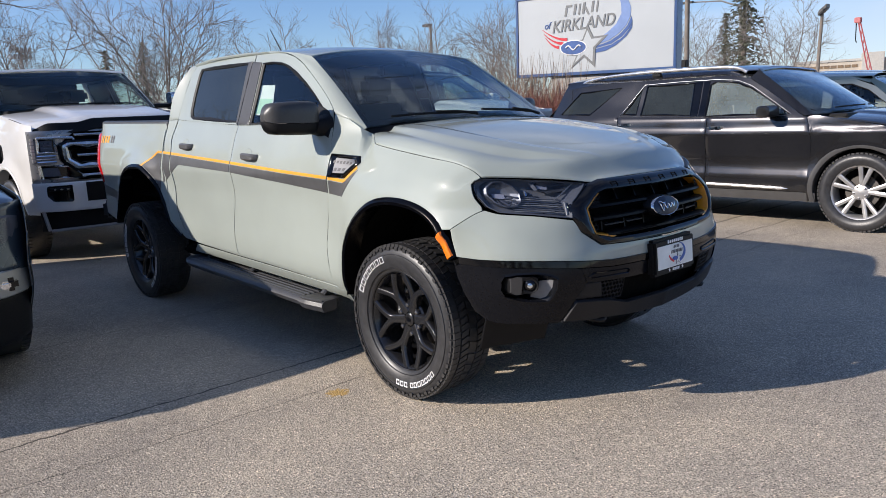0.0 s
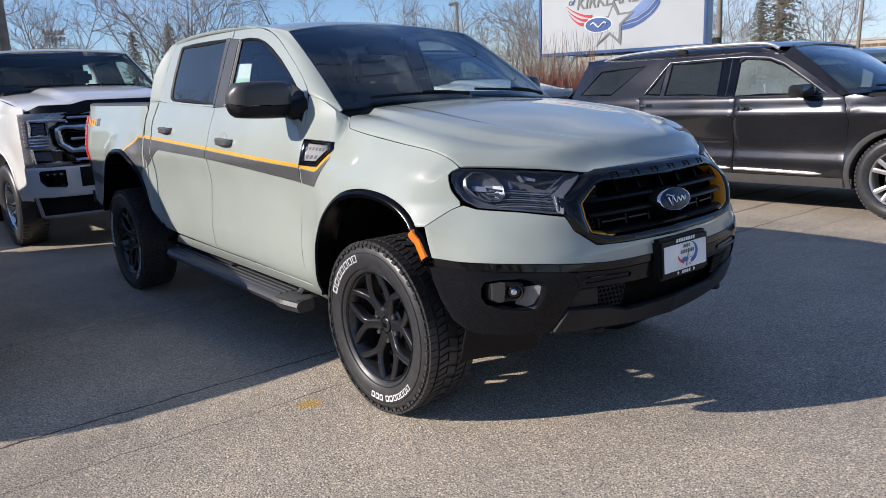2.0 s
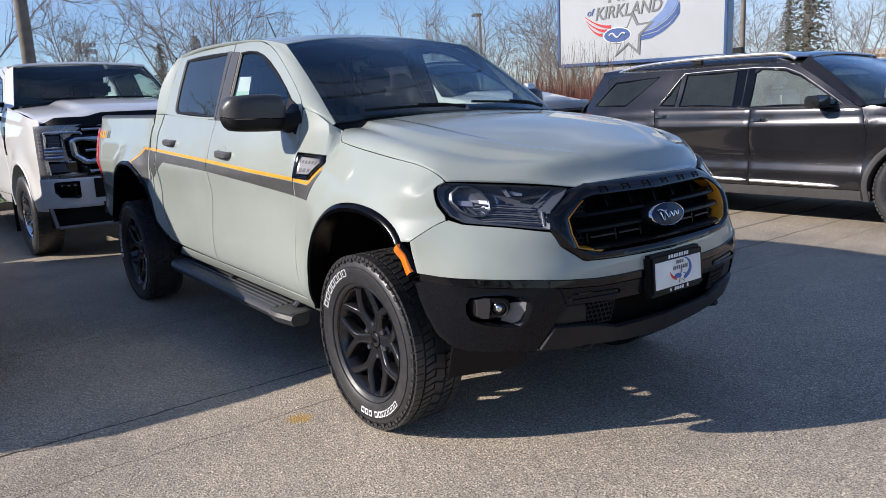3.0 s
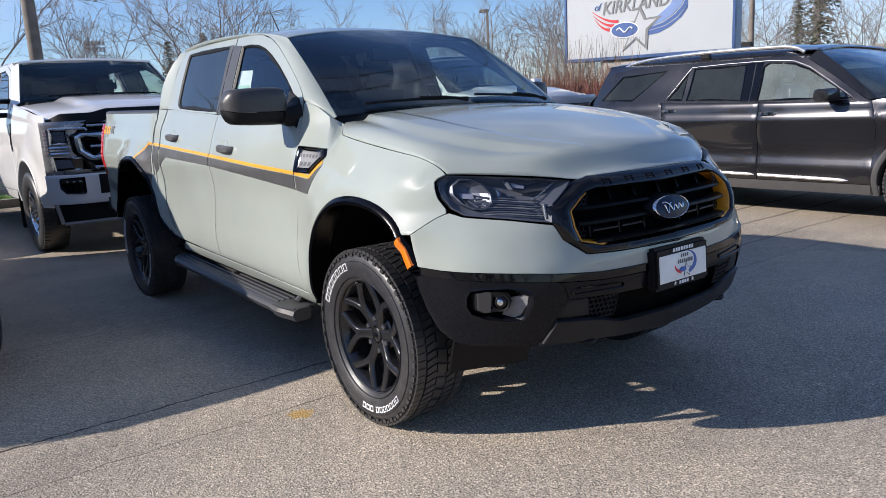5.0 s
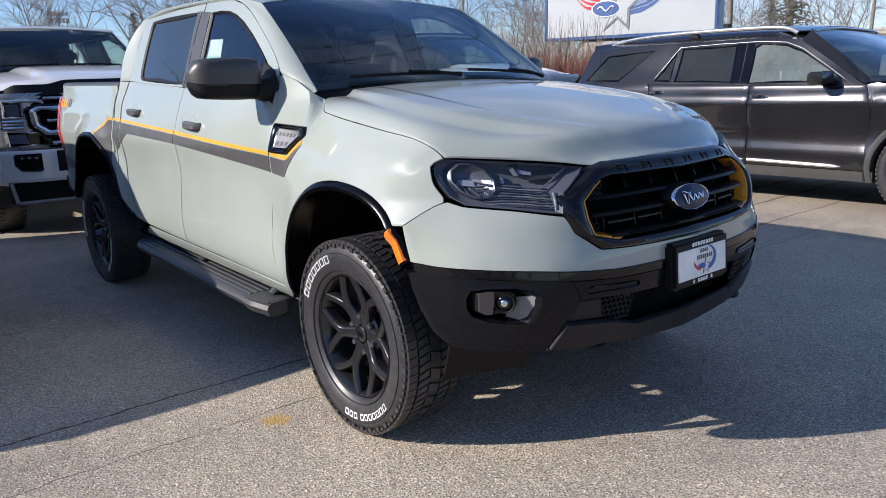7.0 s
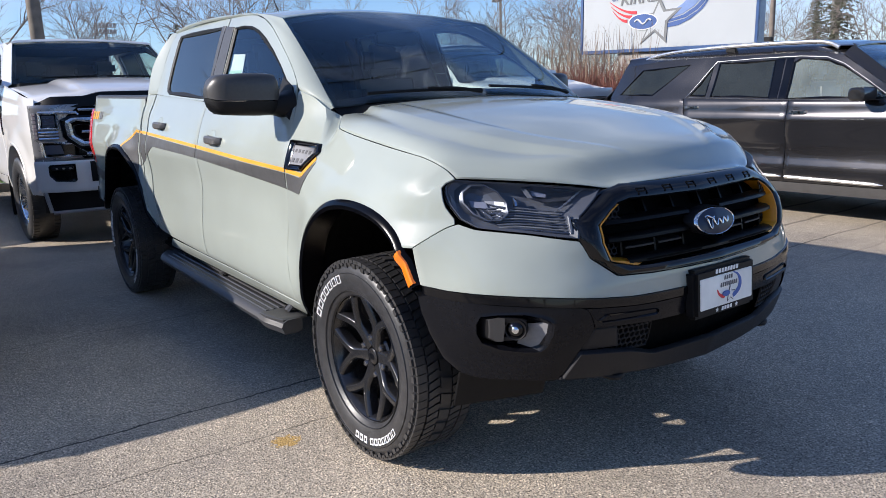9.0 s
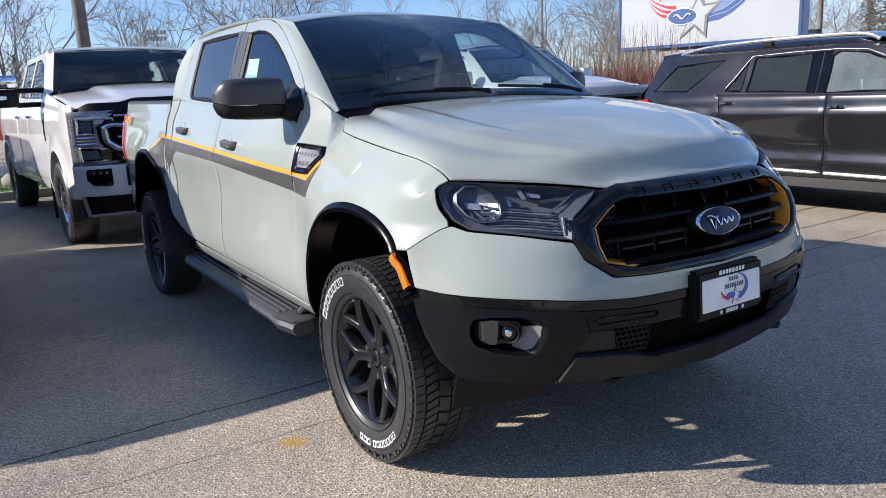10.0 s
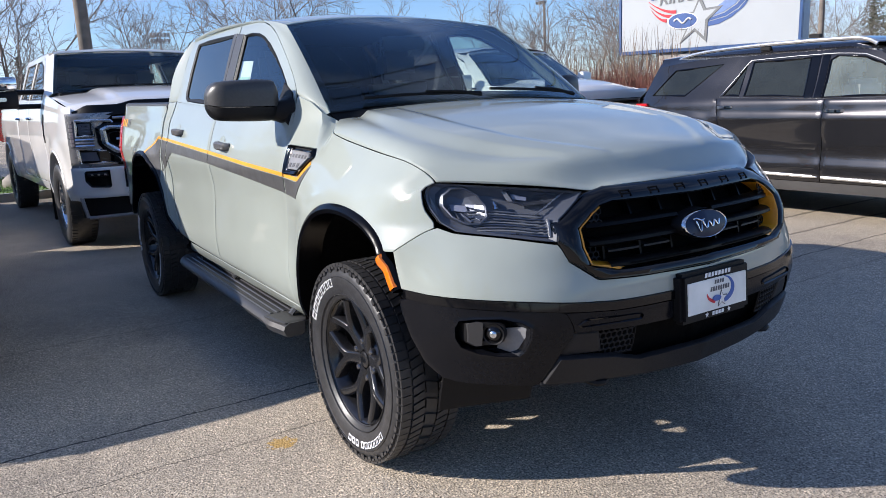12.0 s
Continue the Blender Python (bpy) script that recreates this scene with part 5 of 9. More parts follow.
# ---- the sage pickup: wheels, mirrors, steps, stripes, cabin ----
def tyre_parts(wheel, R=0.376, half=0.128, rim_r=0.238, lugs=76, letters=True):
    """Carcass, tread and print of an all-terrain tyre round the y axis, its outer face towards -y."""
    prof = [(rim_r, -half + 0.03), (rim_r + 0.012, -half + 0.016), (rim_r + 0.05, -half + 0.003), (R - 0.07, -half), (R - 0.04, -half + 0.004), (R - 0.02, -half + 0.014), (R - 0.009, -half + 0.03)]
    prof += [(R - 0.008, y * half) for y in (-0.5, 0.0, 0.5)] + [(r, -y) for r, y in prof[::-1]]
    carcass = part("tyre", lathe(prof, True, 72), SIDEWALL, wheel, "black all-terrain tyre with raised white marks")
    pieces = []

    def lug(a0, a1, y0, y1, r0, r1, skew=0.0):
        n = 2
        vs = []
        for r in (r0, r1):
            for y, sk in ((y0, -skew), (y1, skew)):
                for k in range(n):
                    a = a0 + (a1 - a0) * k / (n - 1) + sk
                    vs.append((r * math.cos(a), y, r * math.sin(a)))
        return vs, [(0, 1, 3, 2), (4, 6, 7, 5), (0, 4, 5, 1), (2, 3, 7, 6), (0, 2, 6, 4), (1, 5, 7, 3)]
    st = 2 * math.pi / lugs
    for k in range(lugs):
        a = k * st
        j = 0.5 * (k % 2)
        pieces.append(lug(a + 0.06 * st, a + 0.94 * st, -half + 0.012, -half * 0.62, R - 0.014, R - 0.001, 0.05 * st))
        pieces.append(lug(a + 0.1 * st, a + 0.86 * st, -half * 0.56, -half * 0.22, R - 0.012, R, 0.22 * st))
        pieces.append(lug(a + (0.1 + j) * st, a + (0.9 + j) * st, -half * 0.17, half * 0.17, R - 0.012, R, -0.2 * st))
        pieces.append(lug(a + 0.1 * st, a + 0.86 * st, half * 0.22, half * 0.56, R - 0.012, R, 0.22 * st))
        pieces.append(lug(a + 0.06 * st, a + 0.94 * st, half * 0.62, half - 0.012, R - 0.014, R - 0.001, 0.05 * st))
        pieces.append(lug(a + 0.1 * st, a + 0.82 * st, -half + 0.004, -half + 0.024, R - (0.03 if k % 2 else 0.022), R - 0.014))
    part("tread", join(*pieces), RUBBER, carcass, "blocky tread", smooth=False)["kind"] = "stuff"
    for r in (rim_r + 0.02, R - 0.05):
        part("sidewall_rib", lathe([(r - 0.002, -half + 0.016 if r < 0.3 else -half + 0.004), (r, -half + (0.008 if r < 0.3 else -0.001)), (r + 0.002, -half + 0.016 if r < 0.3 else -half + 0.004)], True, 72), SIDEWALL, carcass)
    if letters:
        def mark(a, wide, r0=0.292, r1=0.319, skip=0.0):
            y = -half - 0.0012
            vs = []
            for rr, yy in ((r0, y + 0.002), (r1, y - 0.0006)):
                for aa in (a - wide / 2, a + wide / 2):
                    vs.append((rr * math.cos(aa), yy, rr * math.sin(aa)))
            vs += [(x, yy + 0.004, z) for x, yy, z in vs]
            return vs, [(0, 1, 3, 2), (4, 6, 7, 5), (0, 4, 5, 1), (2, 3, 7, 6), (0, 2, 6, 4), (1, 5, 7, 3)]
        def outline(a, wide, r0, r1):
            w, t = wide / 2, 0.0042
            return join(*[mark(q, t / r1, r0, r1) for q in (a - w, a + w)], *[mark(a, wide, r - t / 2, r + t / 2) for r in (r0 + t / 2, r1 - t / 2)])
        for k in range(7):
            part("white_mark", outline(radians(168 - 7.6 * k), 0.085, 0.29, 0.322), WHITEPRINT, carcass, smooth=False)
        for k in range(10):
            part("white_mark", outline(radians(-84 + 5.6 * k + (3 if k > 2 else 0)), 0.062, 0.292, 0.317), WHITEPRINT, carcass, smooth=False)
    return carcass


def beam(a, b, wa, wb, da, db, edge=0.35, slope=0.12):
    """A tapering bevelled bar between two points (x, y, z), flat towards -y: widths across, depths back."""
    a, b = Vector(a), Vector(b)
    d = (b - a).normalized()
    s = d.cross(Vector((0, 1, 0))).normalized()
    rings = []
    for p, w, dep in ((a, wa, da), (b, wb, db)):
        rings.append([p + s * w * 0.5 + Vector((0, dep, 0)), p + s * w * 0.5 + Vector((0, w * slope, 0)), p + s * w * 0.5 * edge, p - s * w * 0.5 * edge, p - s * w * 0.5 + Vector((0, w * slope, 0)), p - s * w * 0.5 + Vector((0, dep, 0))])
    verts, faces = loft(rings)
    return verts, faces


def spoke_bar(pts, wide, deep=0.045):
    """A cast spoke along a line of places: rounded shoulders and a flat face towards -y."""
    rings = []
    for k, (p, w) in enumerate(zip(pts, wide)):
        d = (pts[min(k + 1, len(pts) - 1)] - pts[max(k - 1, 0)]).normalized()
        c = d.cross(Vector((0, 1, 0))).normalized()
        rings.append([p + c * w * a + Vector((0, deep * b, 0)) for a, b in ((-0.5, 1.0), (-0.5, 0.3), (-0.47, 0.22), (-0.31, 0.015), (-0.27, 0.0), (0.27, 0.0), (0.31, 0.015), (0.47, 0.22), (0.5, 0.3), (0.5, 1.0))])
    return loft(rings, False)


def split_spoke_wheel():
    """An 18 inch black alloy with six split spokes; axis y, outer face towards -y."""
    wheel = bpy.data.objects.new("wheel", None)
    scene.collection.objects.link(wheel)
    tyre_parts(wheel)
    rim = part("rim", lathe([(0.238, -0.106), (0.243, -0.101), (0.24, -0.094), (0.234, -0.097), (0.226, -0.088), (0.216, -0.03), (0.2, 0.06), (0.232, 0.1)], True, 72), RIMBLACK, wheel, "satin black split-spoke alloy rim")
    for k in range(6):
        a = radians(20 + 60 * k)

        def at(r, da, y):
            return (r * math.cos(a + da), y, r * math.sin(a + da))
        g = []
        for s in (1, -1):
            line = chain([at(0.035, 0, -0.06), at(0.085, s * 0.005, -0.068), at(0.13, s * 0.045, -0.076), at(0.18, s * 0.215, -0.086), at(0.234, s * 0.365, -0.096)])
            g.append(spoke_bar([line(q / 10) for q in range(11)], [float(np.interp(q, [0, 4, 6, 10], [0.06, 0.044, 0.034, 0.038])) for q in range(11)]))
        part("spoke", join(*g), RIMBLACK, rim)
        b = a + radians(30)
        c = Vector((0.07 * math.cos(b), -0.05, 0.07 * math.sin(b)))
        part("lug_nut", moved(lathe([(0.0, -0.013), (0.007, -0.011), (0.01, -0.006), (0.011, 0.004)], True, 14), Matrix.Translation(c) @ Matrix.Scale(1.35, 4)), DARKCHROME, rim, "dark domed wheel nut")
    part("hub", lathe([(0.0, -0.052), (0.05, -0.052), (0.058, -0.046), (0.084, -0.046), (0.092, -0.038), (0.094, 0.0)], True, 40), RIMBLACK, rim)
    part("hub_cap", lathe([(0.0, -0.066), (0.026, -0.065), (0.031, -0.062), (0.034, -0.05)], True, 32), RIMBLACK, rim)
    part("cap_mark", moved(lathe([(0.0, -0.0672), (0.014, -0.0668), (0.016, -0.064)], True, 24), Matrix.Diagonal((1.25, 1, 0.75, 1))), GLOSSBLACK, rim)
    part("brake_disc", lathe([(0.06, 0.0), (0.142, 0.0), (0.142, 0.025), (0.06, 0.025)], True, 40), RUSTYSTEEL, wheel, "grey brake disc")
    # added sector behind the spokes that blocks stray sun flecks on the ground
    n = 24
    sector = [radians(-98 + 150 * q / n) for q in range(n + 1)]
    part("sun_baffle", loft([[Vector((r * math.cos(a), 0.05, r * math.sin(a))) for r in (0.13, 0.17, 0.208)] for a in sector], False), LINER, wheel, "dark sector added to block sun through the rim")
    part("brake_caliper", block(-0.15, -0.06, -0.02, 0.05, -0.08, 0.08, 0.015), STEEL, wheel)
    return wheel


w0 = split_spoke_wheel()
w0.parent, w0.matrix_basis = pickup, pose(0.015, -0.768, 0.375, 0, 12, 0)
for m in (pose(-3.22, -0.768, 0.375, 0, -25, 0), pose(0.0, 0.768, 0.375, 0, 20, 180), pose(-3.22, 0.768, 0.375, 0, 5, 180)):
    copy_thing(w0, m)


# door mirrors
def mirror_shell(lo, hi):
    """One part of the mirror's case, between two shares of its height."""
    rings = []
    for y in (0.812, 0.816, 0.826, 0.85, 0.9, 0.97, 1.03, 1.06, 1.078, 1.088, 1.094, 1.096):
        end = max(0.0, (y - 1.05) / 0.046) ** 2.6 + max(0.0, (0.83 - y) / 0.018) ** 2 * 0.5
        zt = herm([0.81, 0.85, 0.92, 1.02, 1.06, 1.1], [1.424, 1.43, 1.433, 1.43, 1.426, 1.42], y) - 0.045 * end
        zb = herm([0.81, 0.85, 0.92, 1.02, 1.06, 1.1], [1.262, 1.258, 1.259, 1.265, 1.27, 1.276], y) + 0.04 * end
        xf = herm([0.81, 0.87, 1.0, 1.06, 1.1], [-0.65, -0.642, -0.65, -0.672, -0.7], y) - 0.03 * end
        xb = herm([0.81, 0.95, 1.06, 1.1], [-0.79, -0.80, -0.80, -0.79], y) + 0.02 * end
        s0, s1 = zb + (zt - zb) * lo, zb + (zt - zb) * hi
        cx, cz, rx, rz = (xf + xb) / 2, (zt + zb) / 2, (xf - xb) / 2, (zt - zb) / 2
        ring = []
        for k in range(40):
            a = 2 * math.pi * k / 40
            ca, sa = math.cos(a), math.sin(a)
            ring.append(Vector((cx + rx * math.copysign(abs(ca) ** 0.5, ca), -y, min(s1, max(s0, cz + rz * math.copysign(abs(sa) ** 0.5, sa))))))
        rings.append(ring)
    v, f = loft(rings, True, True)
    return v, f + [tuple(range(40))[::-1]]


def folded(geo):
    """The far mirror, folded in towards its door."""
    return [(x - 0.05 * (abs(y) - 0.8), 0.8 + (abs(y) - 0.8) * 0.5, z - 0.02) for x, y, z in flipped(geo)[0]], flipped(geo)[1]


for k in range(2):
    g = (lambda x: x) if k == 0 else folded
    part("door_mirror", g(mirror_shell(0.36, 1.0)), MIRRORCASE, front_doors[k], "large dark grey door mirror")
    part("mirror_cover", g(mirror_shell(0.0, 0.338)), MATTBLACK, front_doors[k], "black lower cover of the mirror")
    rings = []
    for y, x0, x1, z0, z1 in ((0.845, -0.76, -0.655, 1.262, 1.33), (0.81, -0.75, -0.64, 1.252, 1.34), (0.785, -0.74, -0.62, 1.24, 1.345), (0.765, -0.76, -0.6, 1.235, 1.36)):
        rings.append([Vector(((x0 + x1) / 2 + (x1 - x0) / 2 * math.copysign(abs(math.cos(a)) ** 0.6, math.cos(a)), -y, (z0 + z1) / 2 + (z1 - z0) / 2 * math.copysign(abs(math.sin(a)) ** 0.6, math.sin(a)))) for a in (2 * math.pi * q / 20 for q in range(20))])
    part("mirror_foot", g(loft(rings)), MATTBLACK, front_doors[k])
    f = coons(chain([(-0.8, 1.305), (-0.608, 1.24)]), chain([(-0.78, 1.42), (-0.662, 1.375)]), chain([(-0.8, 1.305), (-0.78, 1.42)]), chain([(-0.608, 1.24), (-0.62, 1.32), (-0.662, 1.375)]))
    part("mirror_base", g(sheet(lambda u, v: on_side(f(u, v), 0.007), 6, 8, (0, -1, 0), 0.006, 0.003, 0.04)), MATTBLACK, front_doors[k])
    part("mirror_glass", g(sheet(lambda u, v: Vector((-0.803, -0.84 - 0.22 * u, 1.285 + 0.12 * v)), 4, 4, (-1, 0, 0), 0.003, 0.0)), CHROME, front_doors[k])
    g = (lambda x: x) if k == 0 else flipped
    # handles
    for door, x0, x1, z0, z1 in ((front_doors[k], -1.49, -1.3, 1.136, 1.128), (rear_doors[k], -2.405, -2.222, 1.192, 1.186)):
        rings = []
        for q in range(15):
            t = q / 14
            x, z = x0 + (x1 - x0) * t, z0 + (z1 - z0) * t
            o = 0.034 * min(1, 5 * t, 5 * (1 - t)) ** 0.5
            h = 0.017 + 0.003 * math.sin(math.pi * t)
            w = half_width(x, z)
            rings.append([Vector((x, -w - b, z + a)) for a, b in ((h, o - 0.022), (h, o - 0.004), (h * 0.6, o + 0.003), (-h * 0.6, o + 0.003), (-h, o - 0.004), (-h, o - 0.022))])
        part("door_handle", g(loft(rings)), HANDLEGREY, door, "grey pull handle")
        f = [(x0 + 0.06 + 0.045 * math.cos(a), z0 + 0.008 + 0.036 * math.sin(a)) for a in (2 * math.pi * q / 24 for q in range(24))]
        part("handle_cup", g(loft([[on_side(Vector(p).lerp(Vector((x0 + 0.06, z0 + 0.008)), s), d) for p in f] for s, d in ((-0.06, 0.0005), (0.0, 0.0022), (0.1, 0.0012), (0.9, 0.001))], True, True)), SAGE, door)

# stripes, panel by panel
GOLD = chain([(-3.04, 1.03), (-2.772, 1.15), (-1.655, 1.093), (-1.02, 1.058), (-0.545, 1.036), (-0.402, 1.026)], False)
GOLD_X = [-3.04, -2.772, -1.655, -1.02, -0.545, -0.402]
GOLD_Z = [1.03, 1.15, 1.093, 1.058, 1.036, 1.026]
LOW_X = [-2.86, -2.81, -2.414, -1.647, -1.03, -0.53, -0.42]
LOW_Z = [0.845, 0.871, 1.064, 1.034, 0.992, 0.955, 0.948]


def lin(xs, ys, x):
    return float(np.interp(x, xs, ys))


for k in range(2):
    g = (lambda x: x) if k == 0 else flipped
    for x0, x1 in ((-3.035, -2.709), (-2.686, -2.566), (-2.55, -1.648), (-1.638, -0.562), (-0.548, -0.404)):
        n = 30
        f = lambda u, v: on_side((x0 + (x1 - x0) * u, lin(GOLD_X, GOLD_Z, x0 + (x1 - x0) * u) - 0.008 + 0.016 * v), 0.0022)
        part("amber_stripe", g(sheet(f, n, 2, (0, -1, 0), 0.0016, 0.0)), DECALGOLD, pickup, "amber pinstripe")
    tip = chain([(-0.404, 1.026), (-0.318, 1.095)], False)
    part("amber_stripe", g(sheet(lambda u, v: on_side(tip(u) + Vector((-0.012, 0.011)) * (v - 0.5), 0.0022), 8, 2, (0, -1, 0), 0.0016, 0.0)), DECALGOLD, pickup, "amber pinstripe")
    for x0, x1 in ((-2.686, -2.566), (-2.55, -1.648), (-1.638, -0.562), (-0.548, -0.42)):
        f = lambda u, v: on_side((x0 + (x1 - x0) * u, lin(LOW_X, LOW_Z, x0 + (x1 - x0) * u) * (1 - v) + (lin(GOLD_X, GOLD_Z, x0 + (x1 - x0) * u) - 0.012) * v), 0.002)
        part("grey_stripe", g(sheet(f, 30, 4, (0, -1, 0), 0.0015, 0.0)), DECALGREY, pickup, "dark grey vinyl stripe")
    f = coons(chain([(-0.42, 0.948), (-0.412, 0.957)]), chain([(-0.42, 1.014), (-0.306, 1.083)]), chain([(-0.42, 0.948), (-0.42, 1.014)]), chain([(-0.412, 0.957), (-0.306, 1.083)]))
    part("grey_stripe", g(sheet(lambda u, v: on_side(f(u, v), 0.002), 6, 8, (0, -1, 0), 0.0015, 0.0)), DECALGREY, pickup, "dark grey vinyl stripe")
    f = coons(chain([(-2.985, 1.052), (-2.88, 1.006), (-2.768, 0.933), (-2.712, 0.872)]), chain([(-2.985, 1.054), (-2.772, 1.138), (-2.712, 1.135)], False), chain([(-2.985, 1.052), (-2.985, 1.054)]), chain([(-2.712, 0.872), (-2.712, 1.135)]))
    part("grey_stripe", g(sheet(lambda u, v: on_side(f(u, v), 0.002), 14, 10, (0, -1, 0), 0.0015, 0.0)), DECALGREY, pickup, "dark grey vinyl stripe")
    f = coons(chain([(-4.04, 0.79), (-3.63, 0.735)]), chain([(-4.06, 0.868), (-3.6, 0.8)]), chain([(-4.04, 0.79), (-4.06, 0.868)]), chain([(-3.63, 0.735), (-3.6, 0.8)]))
    part("grey_stripe", g(sheet(lambda u, v: on_side(f(u, v), 0.002), 12, 4, (0, -1, 0), 0.0015, 0.0)), DECALGREY, pickup, "dark grey vinyl stripe")
    # bed badge: two amber and one dark slanted shape
    for x, w, mat in ((-4.04, 0.1, DECALGOLD), (-3.925, 0.115, DECALGOLD), (-3.79, 0.09, GREYPRINT)):
        for q in range(2):
            xx = x + q * w * 0.52
            f = coons(chain([(xx, 1.215), (xx + w * 0.34, 1.213)]), chain([(xx + 0.012, 1.272), (xx + w * 0.42, 1.27)]), chain([(xx, 1.215), (xx + 0.012, 1.272)]), chain([(xx + w * 0.34, 1.213), (xx + w * 0.42, 1.27)]))
            part("bed_mark", g(sheet(lambda u, v: on_side(f(u, v), 0.0022), 3, 4, (0, -1, 0), 0.0015, 0.0)), mat, pickup)
    # wing vent with its raised plain bars
    VENT = [(-0.545, 1.16), (-0.33, 1.148), (-0.305, 1.118), (-0.4, 1.042), (-0.548, 1.042)]
    vl = dense(VENT, 5)
    vc = sum((Vector(p) for p in vl), Vector((0, 0))) / len(vl)
    vent = part("wing_vent", g(loft([[on_side(Vector(p).lerp(vc, s), d) for p in vl] for s, d in ((0, 0.0), (0.03, 0.012), (0.1, 0.014), (0.2, 0.008), (0.26, 0.003))], True, True)), GLOSSBLACK, pickup, "black wing vent with grey inlay")
    inl = [tuple(Vector(p).lerp(vc, 0.34)) for p in vl]
    part("vent_inlay", g(loft([[on_side(Vector(p).lerp(vc, s), d) for p in inl] for s, d in ((0, 0.002), (0.06, 0.008), (0.6, 0.0085))], True, True)), VENTGREY, vent)
    for q in range(6):
        x = -0.51 + 0.026 * q
        f = lambda u, v: on_side((x + 0.014 * u, 1.113 + 0.013 * v - 0.001 * q), 0.0095)
        part("raised_mark", g(sheet(f, 2, 2, (0, -1, 0), 0.003, 0.0)), DECALGREY, vent)
    for q in range(3):
        x = -0.495 + 0.034 * q
        f = lambda u, v: on_side((x + 0.02 * u + 0.006 * v, 1.074 + 0.016 * v), 0.0095)
        part("raised_mark", g(sheet(f, 2, 2, (0, -1, 0), 0.003, 0.0)), DECALGREY, vent)
    # side step
    bar = []
    for q in range(61):
        x = -2.42 + 1.74 * q / 60
        top = 0.415 - 0.052 * q / 60
        t0, t1 = min(1, (q + 0.4) / 3), min(1, (60 - q + 0.6) / 4.5)
        y1 = 0.745 + 0.035 * (1 - t1)
        y0 = y1 + (0.905 - y1) * (0.74 + 0.26 * min(t0, t1))
        h = 0.05 * (0.6 + 0.45 * min(t0, 1)) * (1.2 if q > 53 else 1.0)
        drop = 0.005 * (1 - t1)
        bar.append([Vector((x, -a, top + b - drop)) for a, b in ((y1, -0.005), (y1 + 0.01, 0.0), (y0 - 0.03, 0.0), (y0 - 0.008, -0.012), (y0, -h * 0.5), (y0 - 0.015, -h), (y1 + 0.02, -h), (y1, -h + 0.01))])
    v, fcs = loft(bar, True, True)
    step = part("side_step", g((v, fcs + [tuple(range(8))[::-1]])), STEPGREY, pickup, "dark grey running board with ribbed tread")
    for q in range(4):
        y = 0.765 + 0.032 * q
        pts = [Vector((-2.3 + 1.44 * t, -y, 0.4115 - 0.043 * t)) for t in (j / 12 for j in range(13))]
        part("step_rib", g(tube(pts, 0.009, 6, flat=0.5)), TRIMGREY, step)
    cap = sheet(lambda u, v: Vector((-0.86 + 0.17 * u, -0.75 - 0.15 * v * (1 - 0.25 * u * u), 0.37 - 0.006 * u)), 6, 6, (0, 0, 1), 0.01, 0.004, 0.05)
    part("step_cap", g(cap), TRIMGREY, step)
    for x in (-2.2, -1.6, -0.78):
        part("step_bracket", g(tube([(x, -0.66, 0.46), (x, -0.74, 0.43), (x, -0.8, 0.345 - 0.035 * x)], 0.022, 6, flat=0.5)), TRIMGREY, step)

# cabin
part("dashboard", block(-0.98, -0.5, -0.68, 0.68, 0.95, 1.24, 0.05), CABIN, pickup)
ringm = Matrix.Translation((-0.98, 0.37, 1.17)) @ Matrix.Rotation(radians(64), 4, "Y")
wheel_pts = [ringm @ Vector((0.19 * math.cos(a), 0.19 * math.sin(a), 0)) for a in (2 * math.pi * q / 32 for q in range(32))]
steer = part("steering_wheel", tube(wheel_pts, 0.016, 8, True), CABIN, pickup, "dark steering wheel")
part("wheel_centre", moved(block(-0.08, 0.08, -0.07, 0.07, -0.02, 0.03, 0.015), ringm), TRIMGREY, steer)


def seat(x, y, w):
    s = part("seat", block(x - 0.25, x + 0.25, y - w, y + w, 0.72, 0.92, 0.06), CABINGREY, pickup, "grey cloth seat")
    part("seat_back", block(x - 0.38, x - 0.2, y - w, y + w, 0.85, 1.42, 0.06, lambda a, b, c: (a - 0.2 * (c - 0.85), b, c)), CABINGREY, s)
    part("headrest", block(x - 0.46, x - 0.36, y - 0.13, y + 0.13, 1.44, 1.62, 0.04), CABINGREY, s)


for y in (-0.37, 0.37):
    seat(-1.3, y, 0.25)
seat(-2.2, 0.0, 0.62)
part("headliner", sheet(lambda u, v: roof_point(-1.12 - 1.4 * u, -0.56 + 1.12 * v) - Vector((0, 0, 0.04)), 10, 8, (0, 0, -1), 0.01, 0.0), CABINGREY, pickup)
part("inside_mirror", block(-1.0, -0.97, -0.13, 0.13, 1.57, 1.63, 0.012), CABIN, pickup)
f = coons(chain([(-1.51, 1.375), (-1.3, 1.37)]), chain([(-1.55, 1.555), (-1.335, 1.545)]), chain([(-1.51, 1.375), (-1.55, 1.555)]), chain([(-1.3, 1.37), (-1.335, 1.545)]))
sticker = part("window_sticker", sheet(lambda u, v: on_side(f(u, v), -0.018), 4, 4, (0, -1, 0), 0.001, 0.0), PAPER, pickup, "white price sheet with green print inside the window")
part("sticker_band", sheet(lambda u, v: on_side(f(0.05 + 0.9 * u, 0.05 + 0.5 * v), -0.0165), 4, 4, (0, -1, 0), 0.001, 0.0), PALEGREEN, sticker)
part("aerial", tube([(-2.42, 0.08, 1.765), (-2.5, 0.09, 1.85), (-2.7, 0.12, 2.04)], [0.012, 0.006, 0.003], 6), MATTBLACK, pickup)


